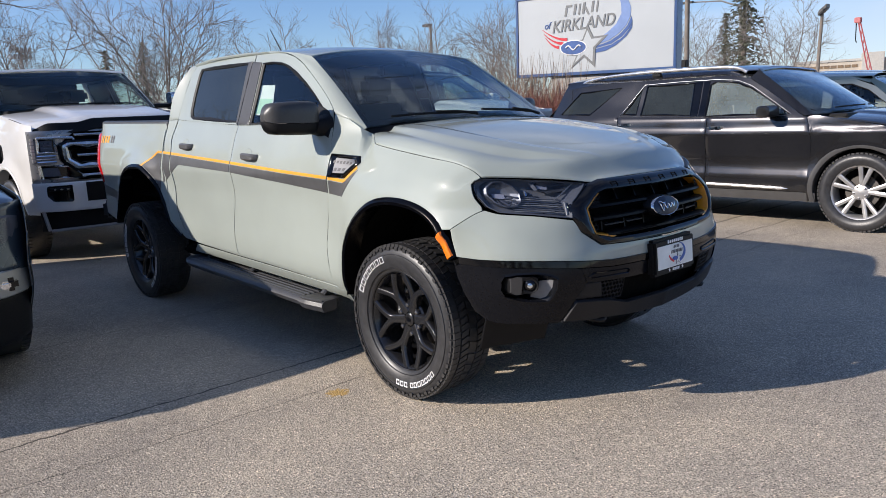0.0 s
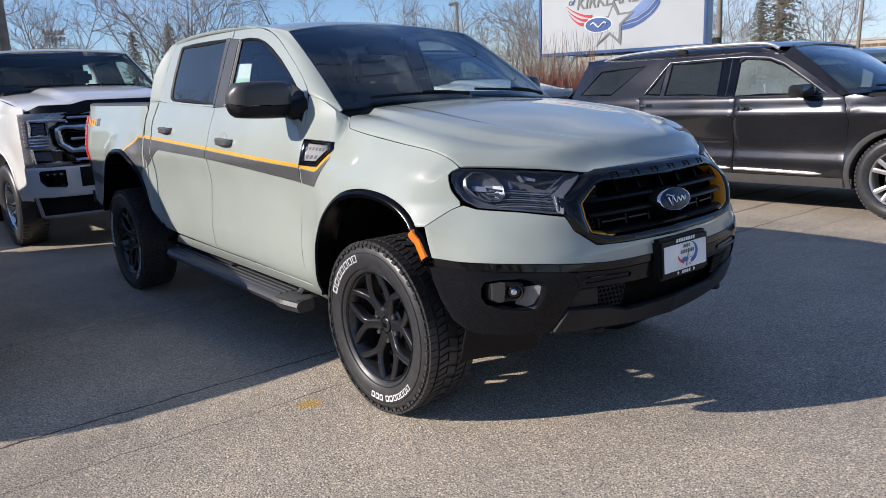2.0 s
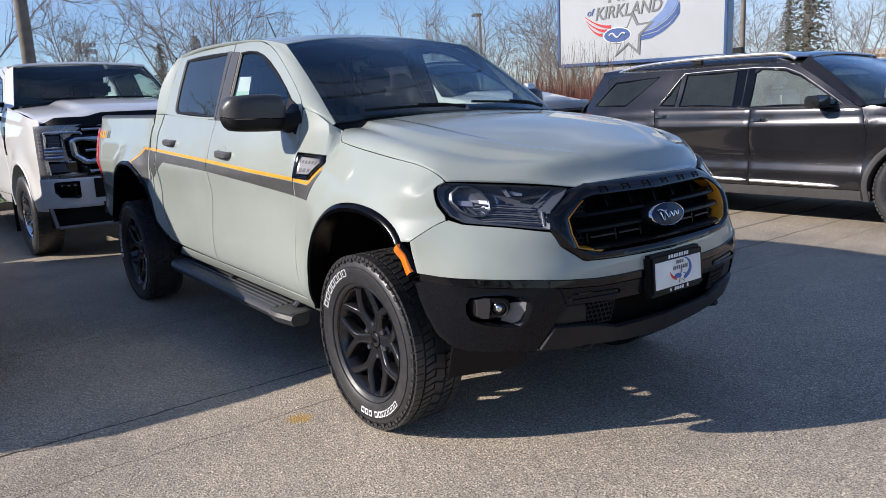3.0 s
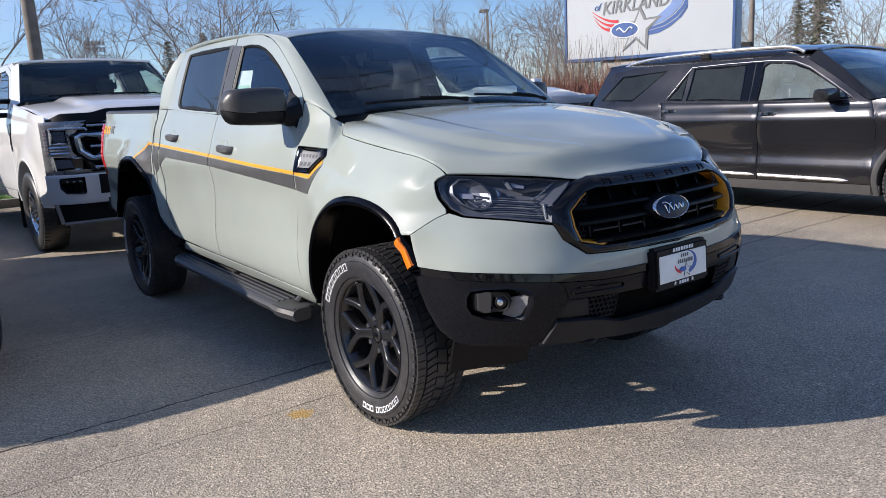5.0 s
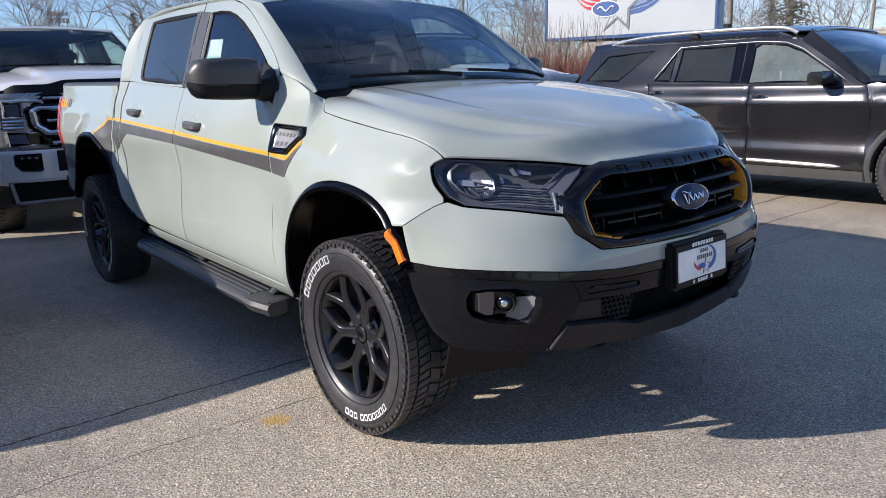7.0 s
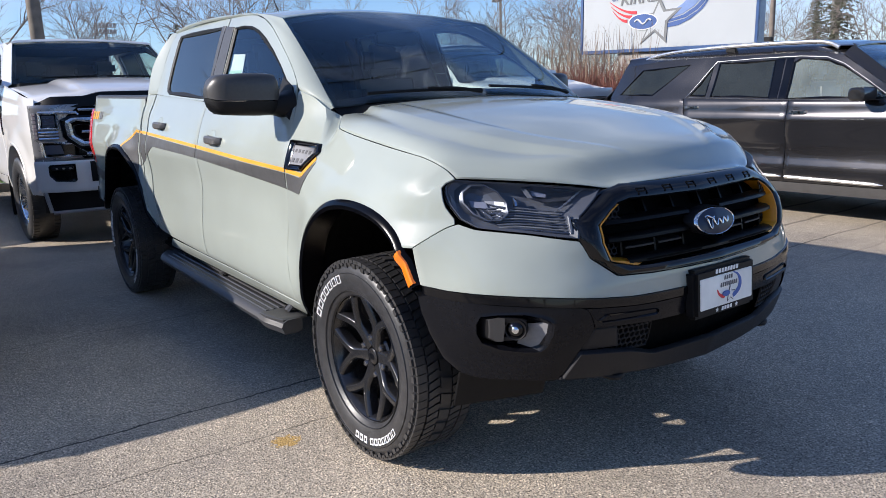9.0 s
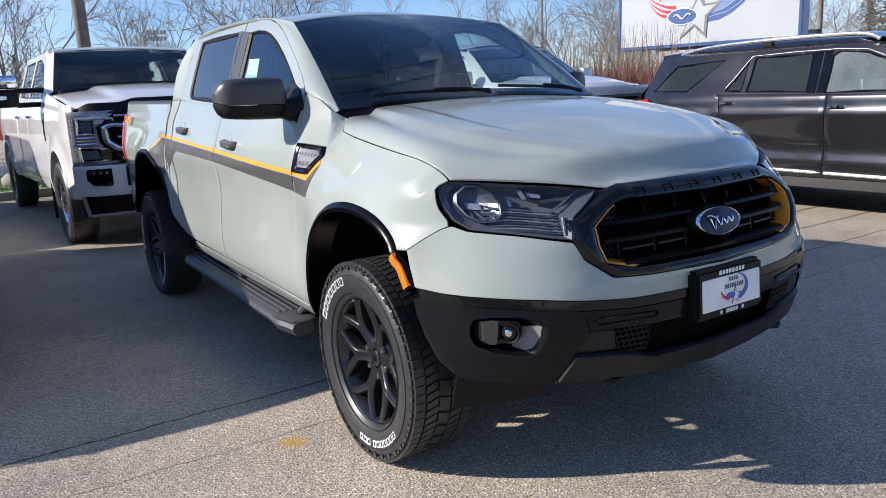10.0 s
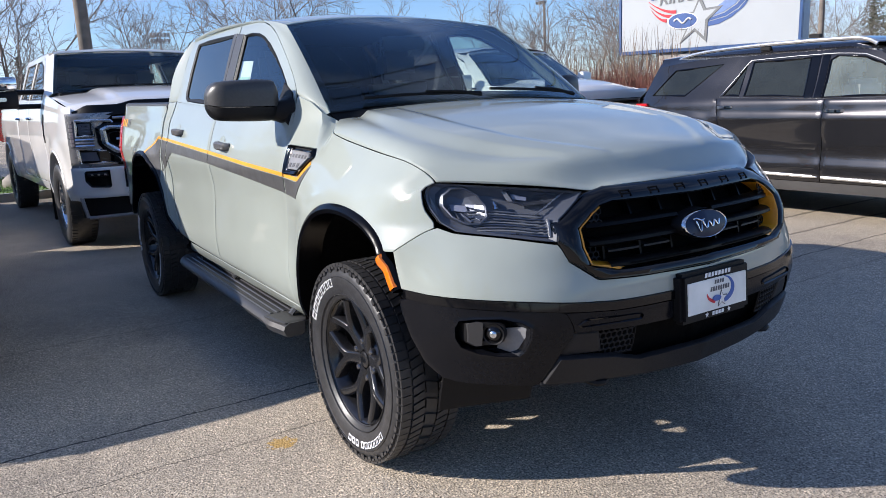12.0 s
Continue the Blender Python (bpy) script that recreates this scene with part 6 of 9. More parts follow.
# ---- other parked vehicles ----
def alloy_wheel(R, half, rim_r, spokes, metal, split=0.0, dish=0.03, name="wheel"):
    """A road wheel with a plain tyre; axis y, outer face towards -y."""
    wheel = bpy.data.objects.new(name, None)
    scene.collection.objects.link(wheel)
    prof = [(rim_r, -half + 0.03), (rim_r + 0.012, -half + 0.014), (rim_r + 0.05, -half + 0.002), (R - 0.05, -half), (R - 0.02, -half + 0.012), (R - 0.006, -half + 0.034), (R, -half * 0.4)]
    prof += [(r, -y) for r, y in prof[::-1]]
    tyre = part("tyre", lathe(prof, True, 56), SIDEWALL, wheel, "black road tyre")
    lugs = []
    n = 60
    for k in range(n):
        a = 2 * math.pi * k / n
        for y0, y1 in ((-half + 0.02, -half * 0.45), (half * 0.45, half - 0.02)):
            vs = [(r * math.cos(a + d), y, r * math.sin(a + d)) for r in (R - 0.012, R + 0.003) for y in (y0, y1) for d in (0.012, 0.085)]
            lugs.append((vs, [(0, 1, 3, 2), (4, 6, 7, 5), (0, 4, 5, 1), (2, 3, 7, 6), (0, 2, 6, 4), (1, 5, 7, 3)]))
    part("tread", join(*lugs), RUBBER, tyre, smooth=False)["kind"] = "stuff"
    rim = part("rim", lathe([(rim_r + 0.004, -half + 0.022), (rim_r + 0.006, -half + 0.03), (rim_r - 0.006, -half + 0.034), (rim_r - 0.018, -half + 0.05), (rim_r - 0.03, 0.0), (rim_r - 0.03, 0.08)], True, 56), metal, wheel, "bright multi-spoke alloy rim")
    face = -half + 0.04
    for k in range(spokes):
        a = radians(90) + 2 * math.pi * k / spokes
        for s in ((1, -1) if split else (0,)):
            p0 = Vector((0.05 * math.cos(a), face + dish, 0.05 * math.sin(a)))
            p1 = Vector(((rim_r - 0.008) * math.cos(a + s * split), face, (rim_r - 0.008) * math.sin(a + s * split)))
            part("spoke", beam(p0, p1, 0.034 if split else 0.05, 0.042 if split else 0.075, 0.04, 0.03), metal, rim)
        b = a + math.pi / spokes
        part("lug_nut", moved(lathe([(0.0, -0.02), (0.009, -0.016), (0.01, 0.0)], True, 6), Matrix.Translation((0.058 * math.cos(b), face + dish, 0.058 * math.sin(b)))), STEEL, rim)
    part("hub", lathe([(0.0, face + dish - 0.012), (0.036, face + dish - 0.01), (0.075, face + dish), (0.08, 0.0)], True, 32), metal, rim)
    part("brake_disc", lathe([(0.05, 0.0), (0.16, 0.0), (0.16, 0.03)], True, 32), RUSTYSTEEL, wheel)
    part("wheel_back", lathe([(0.0, 0.05), (rim_r - 0.03, 0.05)], True, 32), LINER, wheel)
    return wheel


def half_arch(cx, cz, rx, rz, z0, n=12):
    """An arch outline from its rear foot over the top to its front foot."""
    a0 = math.asin(max(-1, (z0 - cz) / rz))
    return [(cx - rx * math.cos(a0 + (math.pi - 2 * a0) * k / n), cz + rz * math.sin(a0 + (math.pi - 2 * a0) * k / n)) for k in range(n + 1)]


class Shape:
    """The skin of a vehicle in its own metres: x ahead of the front axle, z up, half widths."""

    def __init__(self, zs, ws, front, rear, hw, taper_f=0.35, taper_r=0.12, arches=()):
        self.zs, self.ws, self.front, self.rear, self.hw, self.tf, self.tr, self.arches = zs, ws, front, rear, hw, taper_f, taper_r, arches

    def w(self, x, z):
        w = self.hw * herm(self.zs, self.ws, z)
        d = max(0.0, x - (self.front - 0.75)) / 0.75
        w -= self.tf * d ** 3
        d = max(0.0, (self.rear + 0.6) - x) / 0.6
        w -= self.tr * d ** 2
        for cx, cz, rx, rz, amp in self.arches:
            e = math.hypot((x - cx) / rx, (z - cz) / rz)
            w += amp * math.exp(-((e - 1.0) / 0.16) ** 2)
        return w

    def lay(self, p, off=0.0):
        return Vector((p[0], -self.w(p[0], p[1]) - off, p[1]))

    def patch(self, bottom, top, left, right, nu, nv, off=0.0, curved=False):
        f = coons(chain(bottom, curved), chain(top, curved), chain(left, curved), chain(right, curved))
        return sheet(lambda u, v: self.lay(f(u, v), off), nu, nv, (0, -1, 0), 0.005, 0.003)

    def wing(self, arch_pts, edge_pts, n=60):
        a, e = chain(arch_pts), chain(edge_pts, False)
        return sheet(lambda u, v: self.lay(a(u).lerp(e(u), v)), n, 10, (0, -1, 0), 0.005, 0.003, 0.006)

    def window(self, win, frame_poly, n=56):
        """Frame ring, seal ring and pane for one side window."""
        c = sum((Vector(p) for p in win), Vector((0, 0))) / len(win)
        turns = sorted([2 * math.pi * k / n for k in range(n)] + [math.atan2(p[1] - c.y, p[0] - c.x) % (2 * math.pi) for p in (*win, *frame_poly)])
        wl, fl = ([loop_at(poly, c, 1, a)[0] for a in turns] for poly in (win, frame_poly))
        ring = loft([[self.lay(p, -0.006) for p in fl], [self.lay(p) for p in fl], [self.lay(Vector(a).lerp(Vector(b), 0.5)) for a, b in zip(fl, wl)], [self.lay(p) for p in wl], [self.lay(p, -0.012) for p in wl]])
        ins = [tuple(Vector(p) + (c - Vector(p)).normalized() * 0.02) for p in wl]
        seal = loft([[self.lay(p, 0.0) for p in wl], [self.lay(Vector(p).lerp(Vector(q), 0.4), 0.006) for p, q in zip(wl, ins)], [self.lay(p, -0.002) for p in ins], [self.lay(p, -0.01) for p in ins]])
        pane = filled(wl, lambda p: self.lay(p, -0.006), 6)
        return ring, seal, pane


def pairs(th, name, geo, mat, label=""):
    return [part(name, geo, mat, th, label), part(name, flipped(geo), mat, th, label)]


def arch_lip(shape, pts, wide, off=0.012):
    c = chain(pts)
    mid = Vector(((pts[0][0] + pts[-1][0]) / 2, pts[0][1]))
    rings = []
    for k in range(41):
        p = c(k / 40)
        d = (mid - p).normalized()
        w = shape.w(p.x, p.y)
        rings.append([Vector((q.x, -y, q.y)) for q, y in ((p - d * wide, w + 0.001), (p - d * (wide - 0.01), w + off), (p - d * 0.01, w + off), (p, w + off - 0.006), (p + d * 0.004, w - 0.1))])
    return loft(rings, False)


def arch_well(pts, w, wx):
    c = chain(pts)
    rings = []
    for k in range(25):
        p = c(k / 24)
        rings.append([Vector((p.x, -w + 0.03, p.y)), Vector((p.x, -w + 0.3, p.y)), Vector((p.x, -w + 0.42, p.y)), Vector(((p.x + wx) / 2, -w + 0.44, 0.45))])
    return loft(rings, False)


def screen_sheet(low_x, low_z, top_x, top_z, low_w, top_w, bow=0.08, bulge=0.03):
    """A curved pane across the car."""
    def fn(s, v):
        a = s * s
        low = Vector((low_x - bow * a, low_w * s, low_z - 0.02 * a))
        top = Vector((top_x + min(bow, 0.08) * a * (1 if top_x > low_x else 0.9), top_w * s, top_z - 0.035 * a))
        n = Vector((top_z - low_z, 0, low_x - top_x)).normalized()
        return low.lerp(top, v) + n * bulge * 4 * v * (1 - v) * (1 - 0.6 * a)
    return fn


def roof_sheet(x0, x1, z_mid, z_edge, w0, w1, bow=0.07):
    def fn(u, v):
        s = -1 + 2 * v
        x = x0 + (x1 - x0) * u + bow * s * s * (1 - u)
        k = 4 * u * (1 - u)
        w = w0 + (w1 - w0) * u
        return Vector((x, w * s, z_edge + (z_mid - z_edge) * (1 - abs(s) ** 2.6) * (0.55 + 0.45 * k) + 0.02 * k))
    return fn


def fill_cabin(th, x0, x1, w, z, light=CABIN):
    """Dashboard, two rows of seats and a dark floor."""
    part("dashboard", block(x0 - 0.35, x0 + 0.1, -w, w, z - 0.35, z - 0.03, 0.05), CABIN, th)
    for i, x in enumerate((x0 - 1.0, x0 - 1.95)):
        if x < x1:
            continue
        for y in (-0.4, 0.4):
            part("seat", join(block(x - 0.25, x + 0.25, y - 0.24, y + 0.24, z - 0.45, z - 0.3, 0.05), block(x - 0.36, x - 0.2, y - 0.24, y + 0.24, z - 0.4, z + 0.18, 0.05), block(x - 0.4, x - 0.3, y - 0.13, y + 0.13, z + 0.2, z + 0.36, 0.04)), light, th)


def mirror_pair(th, x, y, z, w, h, d, mat, foot):
    for s in (-1, 1):
        g = (lambda q: q) if s == -1 else flipped
        rings = []
        for t in (0.0, 0.08, 0.3, 0.7, 0.92, 1.0):
            k = 0.82 + 0.18 * math.sin(math.pi * min(1, 0.25 + 0.6 * t))
            sc = (0.72 if t in (0.0, 1.0) else 1.0) * k
            ring = []
            for q in range(20):
                a = 2 * math.pi * q / 20
                ca, sa = math.cos(a), math.sin(a)
                ring.append(Vector((x - 0.02 * t + d / 2 * sc * math.copysign(abs(ca) ** 0.6, ca), -(y + w * t), z + h / 2 * sc * math.copysign(abs(sa) ** 0.6, sa))))
            rings.append(ring)
        v, f = loft(rings, True, True)
        mir = part("door_mirror", g((v, f + [tuple(range(20))[::-1]])), mat, th)
        part("mirror_foot", g(tube([(x, -(y - 0.1), z - h * 0.4), (x, -(y + 0.05), z - h * 0.35)], [0.032, 0.024], 10, flat=0.5)), foot, mir)


def set_wheels(th, wheel, wb, y, R, spins):
    wheel.parent, wheel.matrix_basis = th, pose(0.0, -y, R, 0, spins[0], 0)
    for m in (pose(-wb, -y, R, 0, spins[1], 0), pose(0.0, y, R, 0, spins[2], 180), pose(-wb, y, R, 0, spins[3], 180)):
        copy_thing(wheel, m)


def build_car(th, P):
    """A closed vehicle from its plan P: shape, arches, door seams, windows, hood, screens and nose."""
    S, paint = P["shape"], P["paint"]
    zs0, belt_f, belt_r = P["sill"], P["belt_f"], P["belt_r"]
    s0, s1, s2 = P["seams"]
    af, ar = P["arch_f"], P["arch_r"]
    fx, rx = S.front, S.rear
    hz_r, hz_f = P["hood_z"]
    nose_x = fx - 0.2
    # flanks
    pairs(th, "front_wing", S.wing(af, [(s0, af[0][1]), (s0, 0.6), (s0 + 0.03, 0.9), (s0 - 0.03, belt_f), (s0 + 0.06, hz_r - 0.015), (0.1, (hz_r * 0.55 + hz_f * 0.45) - 0.03), (nose_x, hz_f - 0.05), (nose_x + 0.06, 0.75), (nose_x - 0.02, 0.5), (af[-1][0] + 0.04, af[-1][1])]), paint)
    fd = pairs(th, "front_door", S.patch([(s1, zs0), (s0, zs0)], [(s1, belt_f + (belt_r - belt_f) * 0.45), (s0 - 0.03, belt_f)], [(s1, zs0), (s1 - 0.01, 0.8), (s1, belt_f + (belt_r - belt_f) * 0.45)], [(s0, zs0), (s0, 0.6), (s0 + 0.025, 0.9), (s0 - 0.035, belt_f)], 18, 22), paint)
    mid = (s1 - 0.006, belt_f + (belt_r - belt_f) * 0.45)
    cut = P.get("cut", 0.2)
    seam2 = [(s2 + cut, zs0), (s2 + cut * 0.6, 0.55), (s2 + cut * 0.2, 0.8), (s2, 1.0), (s2 - 0.03, belt_r)]
    rd = pairs(th, "rear_door", S.patch([(s2 + cut, zs0), (s1 - 0.006, zs0)], [(s2 - 0.03, belt_r), mid], seam2, [(s1 - 0.006, zs0), (s1 - 0.016, 0.8), mid], 18, 22), paint)
    tail = P["tail"]
    pairs(th, "rear_quarter", S.wing(ar, [*tail, *[(x - 0.006, z) for x, z in seam2[::-1]], (ar[-1][0] + 0.03, ar[-1][1])]), paint)
    pairs(th, "sill", S.patch([(ar[-1][0], zs0 - 0.1), (af[0][0], zs0 - 0.1)], [(ar[-1][0], zs0 - 0.005), (af[0][0], zs0 - 0.005)], [(ar[-1][0], zs0 - 0.1), (ar[-1][0], zs0 - 0.005)], [(af[0][0], zs0 - 0.1), (af[0][0], zs0 - 0.005)], 24, 4), P["cladding"])
    for pts, cx in ((af, 0.0), (ar, -P["wb"])):
        pairs(th, "arch_trim", arch_lip(S, pts, P.get("lip", 0.05), 0.01), P["cladding"])
        pairs(th, "wheel_well", arch_well(pts, S.hw, cx), LINER)
    # windows
    for k, (win, fr, glass) in enumerate(P["windows"]):
        ring, seal, pane = S.window(win, fr)
        for i, o in enumerate((fd, rd, None, None)[k] or (th, th)):
            g = (lambda q: q) if i == 0 else flipped
            part("window_frame", g(ring), P.get("pillar", paint), o)
            part("window_seal", g(seal), P["seal"], o)
            part("window_pane", g(pane), glass, o)
    # roof, rails and screens
    R = P["roof"]
    roof = roof_sheet(*R)
    part("roof", sheet(roof, 20, 20, (0, 0, 1), 0.006, 0.003), paint, th)
    line = chain(P["frame_top"])
    pairs(th, "roof_rail", sheet(lambda u, v: S.lay(line(u), 0.0).lerp(Vector((line(u).x, -(R[4] + (R[5] - R[4]) * u) * 1.0, R[3] + 0.02 * 4 * u * (1 - u) - 0.05 * max(0, 0.12 - u) / 0.12)), v), 30, 5, (0, -1, 0.7), 0.006, 0.0), paint)
    sc = P["screen"]
    fn = screen_sheet(*sc)
    part("windscreen", sheet(lambda u, v: fn(-1 + 2 * u, v), 24, 12, (1, 0, 1), 0.005, 0.0), P.get("front_glass", WINDSCREEN), th)
    outer = even_loop([(-1, 0), (1, 0), (1, 1), (-1, 1)], 64)
    part("windscreen_border", ring_band(outer, [(max(-0.95, min(0.95, a)), max(0.06, min(0.985, b))) for a, b in outer], lambda p: fn(p[0], p[1]) - Vector((0.006, 0, 0.008)), 1), GLOSSBLACK, th)
    part("roof_header", sheet(lambda u, v: fn(-1 + 2 * u, 0.955 + 0.06 * v) + Vector((0.004, 0, 0.012)), 20, 3, (1, 0, 1), 0.01, 0.003, 0.05), paint, th)
    # front pillars between screen and side frames
    pl = chain(P["pillar_line"])
    pairs(th, "front_pillar", sheet(lambda u, v: S.lay(pl(u), 0.001).lerp(fn(-1, u), v) + Vector((0.2, -0.5, 0.4)) * 0.02 * v * (1 - v), 16, 4, (0.3, -1, 0.3), 0.006, 0.0), P.get("pillar", paint))
    rs = P["rear_screen"]
    fr = screen_sheet(*rs)
    part("rear_window", sheet(lambda u, v: fr(-1 + 2 * u, v), 12, 8, (-1, 0, 0.5), 0.005, 0.0), PRIVACY, th)
    part("headliner", block(R[1], R[0] - 0.1, -R[5] * 0.95, R[5] * 0.95, R[3] - 0.06, R[3] - 0.03, 0.01), CABIN, th)
    part("rear_header", block(R[1] + 0.0, R[1] + 0.06, -R[5], R[5], rs[3] - 0.04, R[3], 0.01), LINER, th)
    # hood
    hw0, hw1 = S.w(sc[0], hz_r - 0.03) - 0.01, S.w(nose_x, hz_f - 0.05)

    def hood(u, v):
        s = -1 + 2 * v
        a = abs(s)
        x0, x1 = sc[0] + 0.06 - 0.1 * a * a, fx - 0.06 - 0.2 * a ** 3
        x = x0 + (x1 - x0) * u
        z = hz_r + (hz_f - hz_r) * (u ** 1.6) - 0.035 * a ** 2 - 0.02 * a ** 6 + P.get("bulge", 0.02) * smooth01(0.62, 0.5, a) * (1 - u ** 3)
        if u > 0.88:
            z -= P.get("hood_drop", 0.05) * ((u - 0.88) / 0.12) ** 2
        return Vector((x, s * (hw0 + (hw1 - hw0) * u ** 2), z))
    part("hood", sheet(hood, 24, 40, (0, 0, 1), 0.008, 0.004), paint, th)
    part("cowl", block(sc[0] - 0.08, sc[0] + 0.1, -sc[4] * 0.95, sc[4] * 0.95, sc[1] - 0.06, sc[1] - 0.02, 0.01), MATTBLACK, th)
    for y0, y1 in ((-0.6, -0.05), (0.05, 0.6)):
        part("wiper", tube([fn((y0 + (y1 - y0) * k / 6) / sc[4], 0.05) + Vector((0.02, 0, 0.02)) for k in range(7)], 0.008, 5), MATTBLACK, th)
    # under and inside
    part("underbody", block(rx + 0.2, fx - 0.2, -S.hw + 0.42, S.hw - 0.42, zs0 - 0.08, 0.75, 0.03), LINER, th)
    part("floor_pan", block(ar[-1][0], af[0][0], -S.hw + 0.08, S.hw - 0.08, zs0 - 0.06, zs0 + 0.02, 0.02), LINER, th)
    part("bulkhead", block(sc[0] - 0.1, sc[0], -S.hw + 0.1, S.hw - 0.1, zs0, sc[1] - 0.05, 0.02), LINER, th)
    fill_cabin(th, sc[0], P["cab_back"], S.hw - 0.2, belt_f, P.get("seats", CABINGREY))
    return fd, rd, fn, hood


def nose_skin(th, S, fx, z0, z1, mat, name, bow=0.12, lean=0.0, corner=0.22, thick=0.02, w=None):
    """A bumper or fascia skin across the nose, wrapping back at the corners."""
    def fn(u, v):
        s = -1 + 2 * u
        a = abs(s)
        z = z0 + (z1 - z0) * v
        ww = w or S.w(fx - 0.4, (z0 + z1) / 2)
        return Vector((fx - bow * a ** 2 - corner * a ** 8 + lean * (v - 0.5), s * ww, z))
    return part(name, sheet(fn, 40, 8, (1, 0, 0), thick, 0.008, 0.05), mat, th)


# the charcoal SUV beside the pickup
suv = thing("suv", "dark charcoal seven-seat SUV with chrome roof rails", "car", at=pose(0.04, 5.8, 0))
S = Shape([0.15, 0.25, 0.35, 0.5, 0.62, 0.75, 0.88, 0.96, 0.995, 1.015, 1.06, 1.12, 1.17, 1.3, 1.55, 1.66], [0.9, 0.945, 0.972, 0.988, 0.967, 0.966, 0.988, 1.0, 0.998, 0.985, 0.98, 0.972, 0.952, 0.89, 0.79, 0.735], 0.9, -4.0, 1.0, 0.3, 0.14, ((0, 0.4, 0.46, 0.46, 0.018), (-3.025, 0.4, 0.46, 0.46, 0.018)))
AF, AR = half_arch(0, 0.4, 0.43, 0.42, 0.27), half_arch(-3.025, 0.4, 0.43, 0.42, 0.27)
doors_f, doors_r, _, _ = build_car(suv, dict(
    shape=S, paint=CHARCOAL, cladding=CHARCOAL_LOW, wb=3.025, sill=0.37, belt_f=1.135, belt_r=1.18, seams=(-0.49, -1.6, -2.76), cut=0.24, arch_f=AF, arch_r=AR, hood_z=(1.16, 0.98), lip=0.055,
    tail=[(-3.5, 0.3), (-3.8, 0.4), (-3.97, 0.8), (-3.96, 1.1), (-3.9, 1.19), (-3.3, 1.19)],
    windows=[([(-1.64, 1.155), (-1.655, 1.5), (-1.6, 1.535), (-1.33, 1.515), (-1.16, 1.45), (-0.93, 1.3), (-0.7, 1.16)], [(-1.72, 1.148), (-1.74, 1.59), (-1.45, 1.59), (-1.2, 1.545), (-0.92, 1.37), (-0.6, 1.16), (-0.54, 1.128)], FRONTGLASS),
             ([(-2.48, 1.188), (-2.47, 1.53), (-1.84, 1.535), (-1.81, 1.168)], [(-2.505, 1.165), (-2.505, 1.592), (-1.74, 1.59), (-1.72, 1.148)], PRIVACY),
             ([(-2.73, 1.2), (-2.53, 1.188), (-2.525, 1.5)], [(-2.86, 1.175), (-2.505, 1.165), (-2.505, 1.592), (-2.64, 1.592)], PRIVACY),
             ([(-3.72, 1.225), (-3.22, 1.205), (-2.82, 1.53), (-3.45, 1.5)], [(-3.9, 1.19), (-2.86, 1.175), (-2.64, 1.592), (-3.1, 1.59), (-3.74, 1.54)], PRIVACY)],
    seal=GLOSSBLACK, frame_top=[(-1.2, 1.545), (-1.45, 1.59), (-1.74, 1.59), (-2.64, 1.592), (-3.1, 1.59), (-3.74, 1.54)], roof=(-1.22, -3.78, 1.73, 1.63, 0.7, 0.66),
    screen=(-0.28, 1.17, -1.22, 1.665, 0.9, 0.715, 0.22), pillar_line=[(-0.54, 1.14), (-0.6, 1.17), (-0.92, 1.375), (-1.2, 1.55)], rear_screen=(-3.98, 1.19, -3.76, 1.6, 0.78, 0.64), cab_back=-3.6, seats=CABINLIGHT))
for d, x, z in ((doors_f, -1.5, 1.035), (doors_r, -2.68, 1.085)):
    for k in range(2):
        g = (lambda q: q) if k == 0 else flipped
        rings = []
        for q in range(11):
            t = q / 10
            o = 0.03 * min(1, 4 * t, 4 * (1 - t)) ** 0.5
            w = S.w(x + 0.2 * t - 0.1, z)
            rings.append([Vector((x + 0.2 * t - 0.1, -w - b, z + a)) for a, b in ((0.016, o - 0.02), (0.012, o), (-0.012, o), (-0.016, o - 0.02))])
        part("door_handle", g(loft(rings)), CHROME, d[k], "chrome pull handle")
for d, x0, x1, z0, z1 in ((doors_f, -1.58, -0.68, 0.418, 0.4), (doors_r, -2.45, -1.62, 0.435, 0.419)):
    for k in range(2):
        g = (lambda q: q) if k == 0 else flipped
        pts = [S.lay((x0 + (x1 - x0) * q / 12, z0 + (z1 - z0) * q / 12), 0.006) for q in range(13)]
        part("chrome_strip", g(tube(pts, [0.02] * 12 + [0.004], 8, flat=0.9)), RAILMETAL, d[k], "bright chrome sill strip")
for k in range(2):
    g = (lambda q: q) if k == 0 else flipped
    loop = chain([(-2.765, 1.185), (-1.7, 1.15), (-0.66, 1.145), (-0.93, 1.318), (-1.17, 1.47), (-1.34, 1.535), (-1.6, 1.556), (-2.05, 1.556), (-2.5, 1.545), (-2.765, 1.185)], False)
    part("window_trim", g(tube([S.lay(loop(q / 120), 0.004) for q in range(120)], 0.0025, 5, True)), STEEL, suv, "thin chrome line round the side windows")
    for x0, x1, xt0, xt1, o in ((-1.81, -1.73, -1.84, -1.75, doors_r), (-1.715, -1.645, -1.735, -1.66, doors_f)):
        f = coons(chain([(x0, 1.16), (x1, 1.16)]), chain([(xt0, 1.545), (xt1, 1.545)]), chain([(x0, 1.16), (xt0, 1.545)]), chain([(x1, 1.16), (xt1, 1.545)]))
        part("pillar_cover", g(sheet(lambda u, v: S.lay(f(u, v), 0.004), 4, 10, (0, -1, 0), 0.003, 0.001)), GLOSSBLACK, o[k], "gloss black pillar cover")
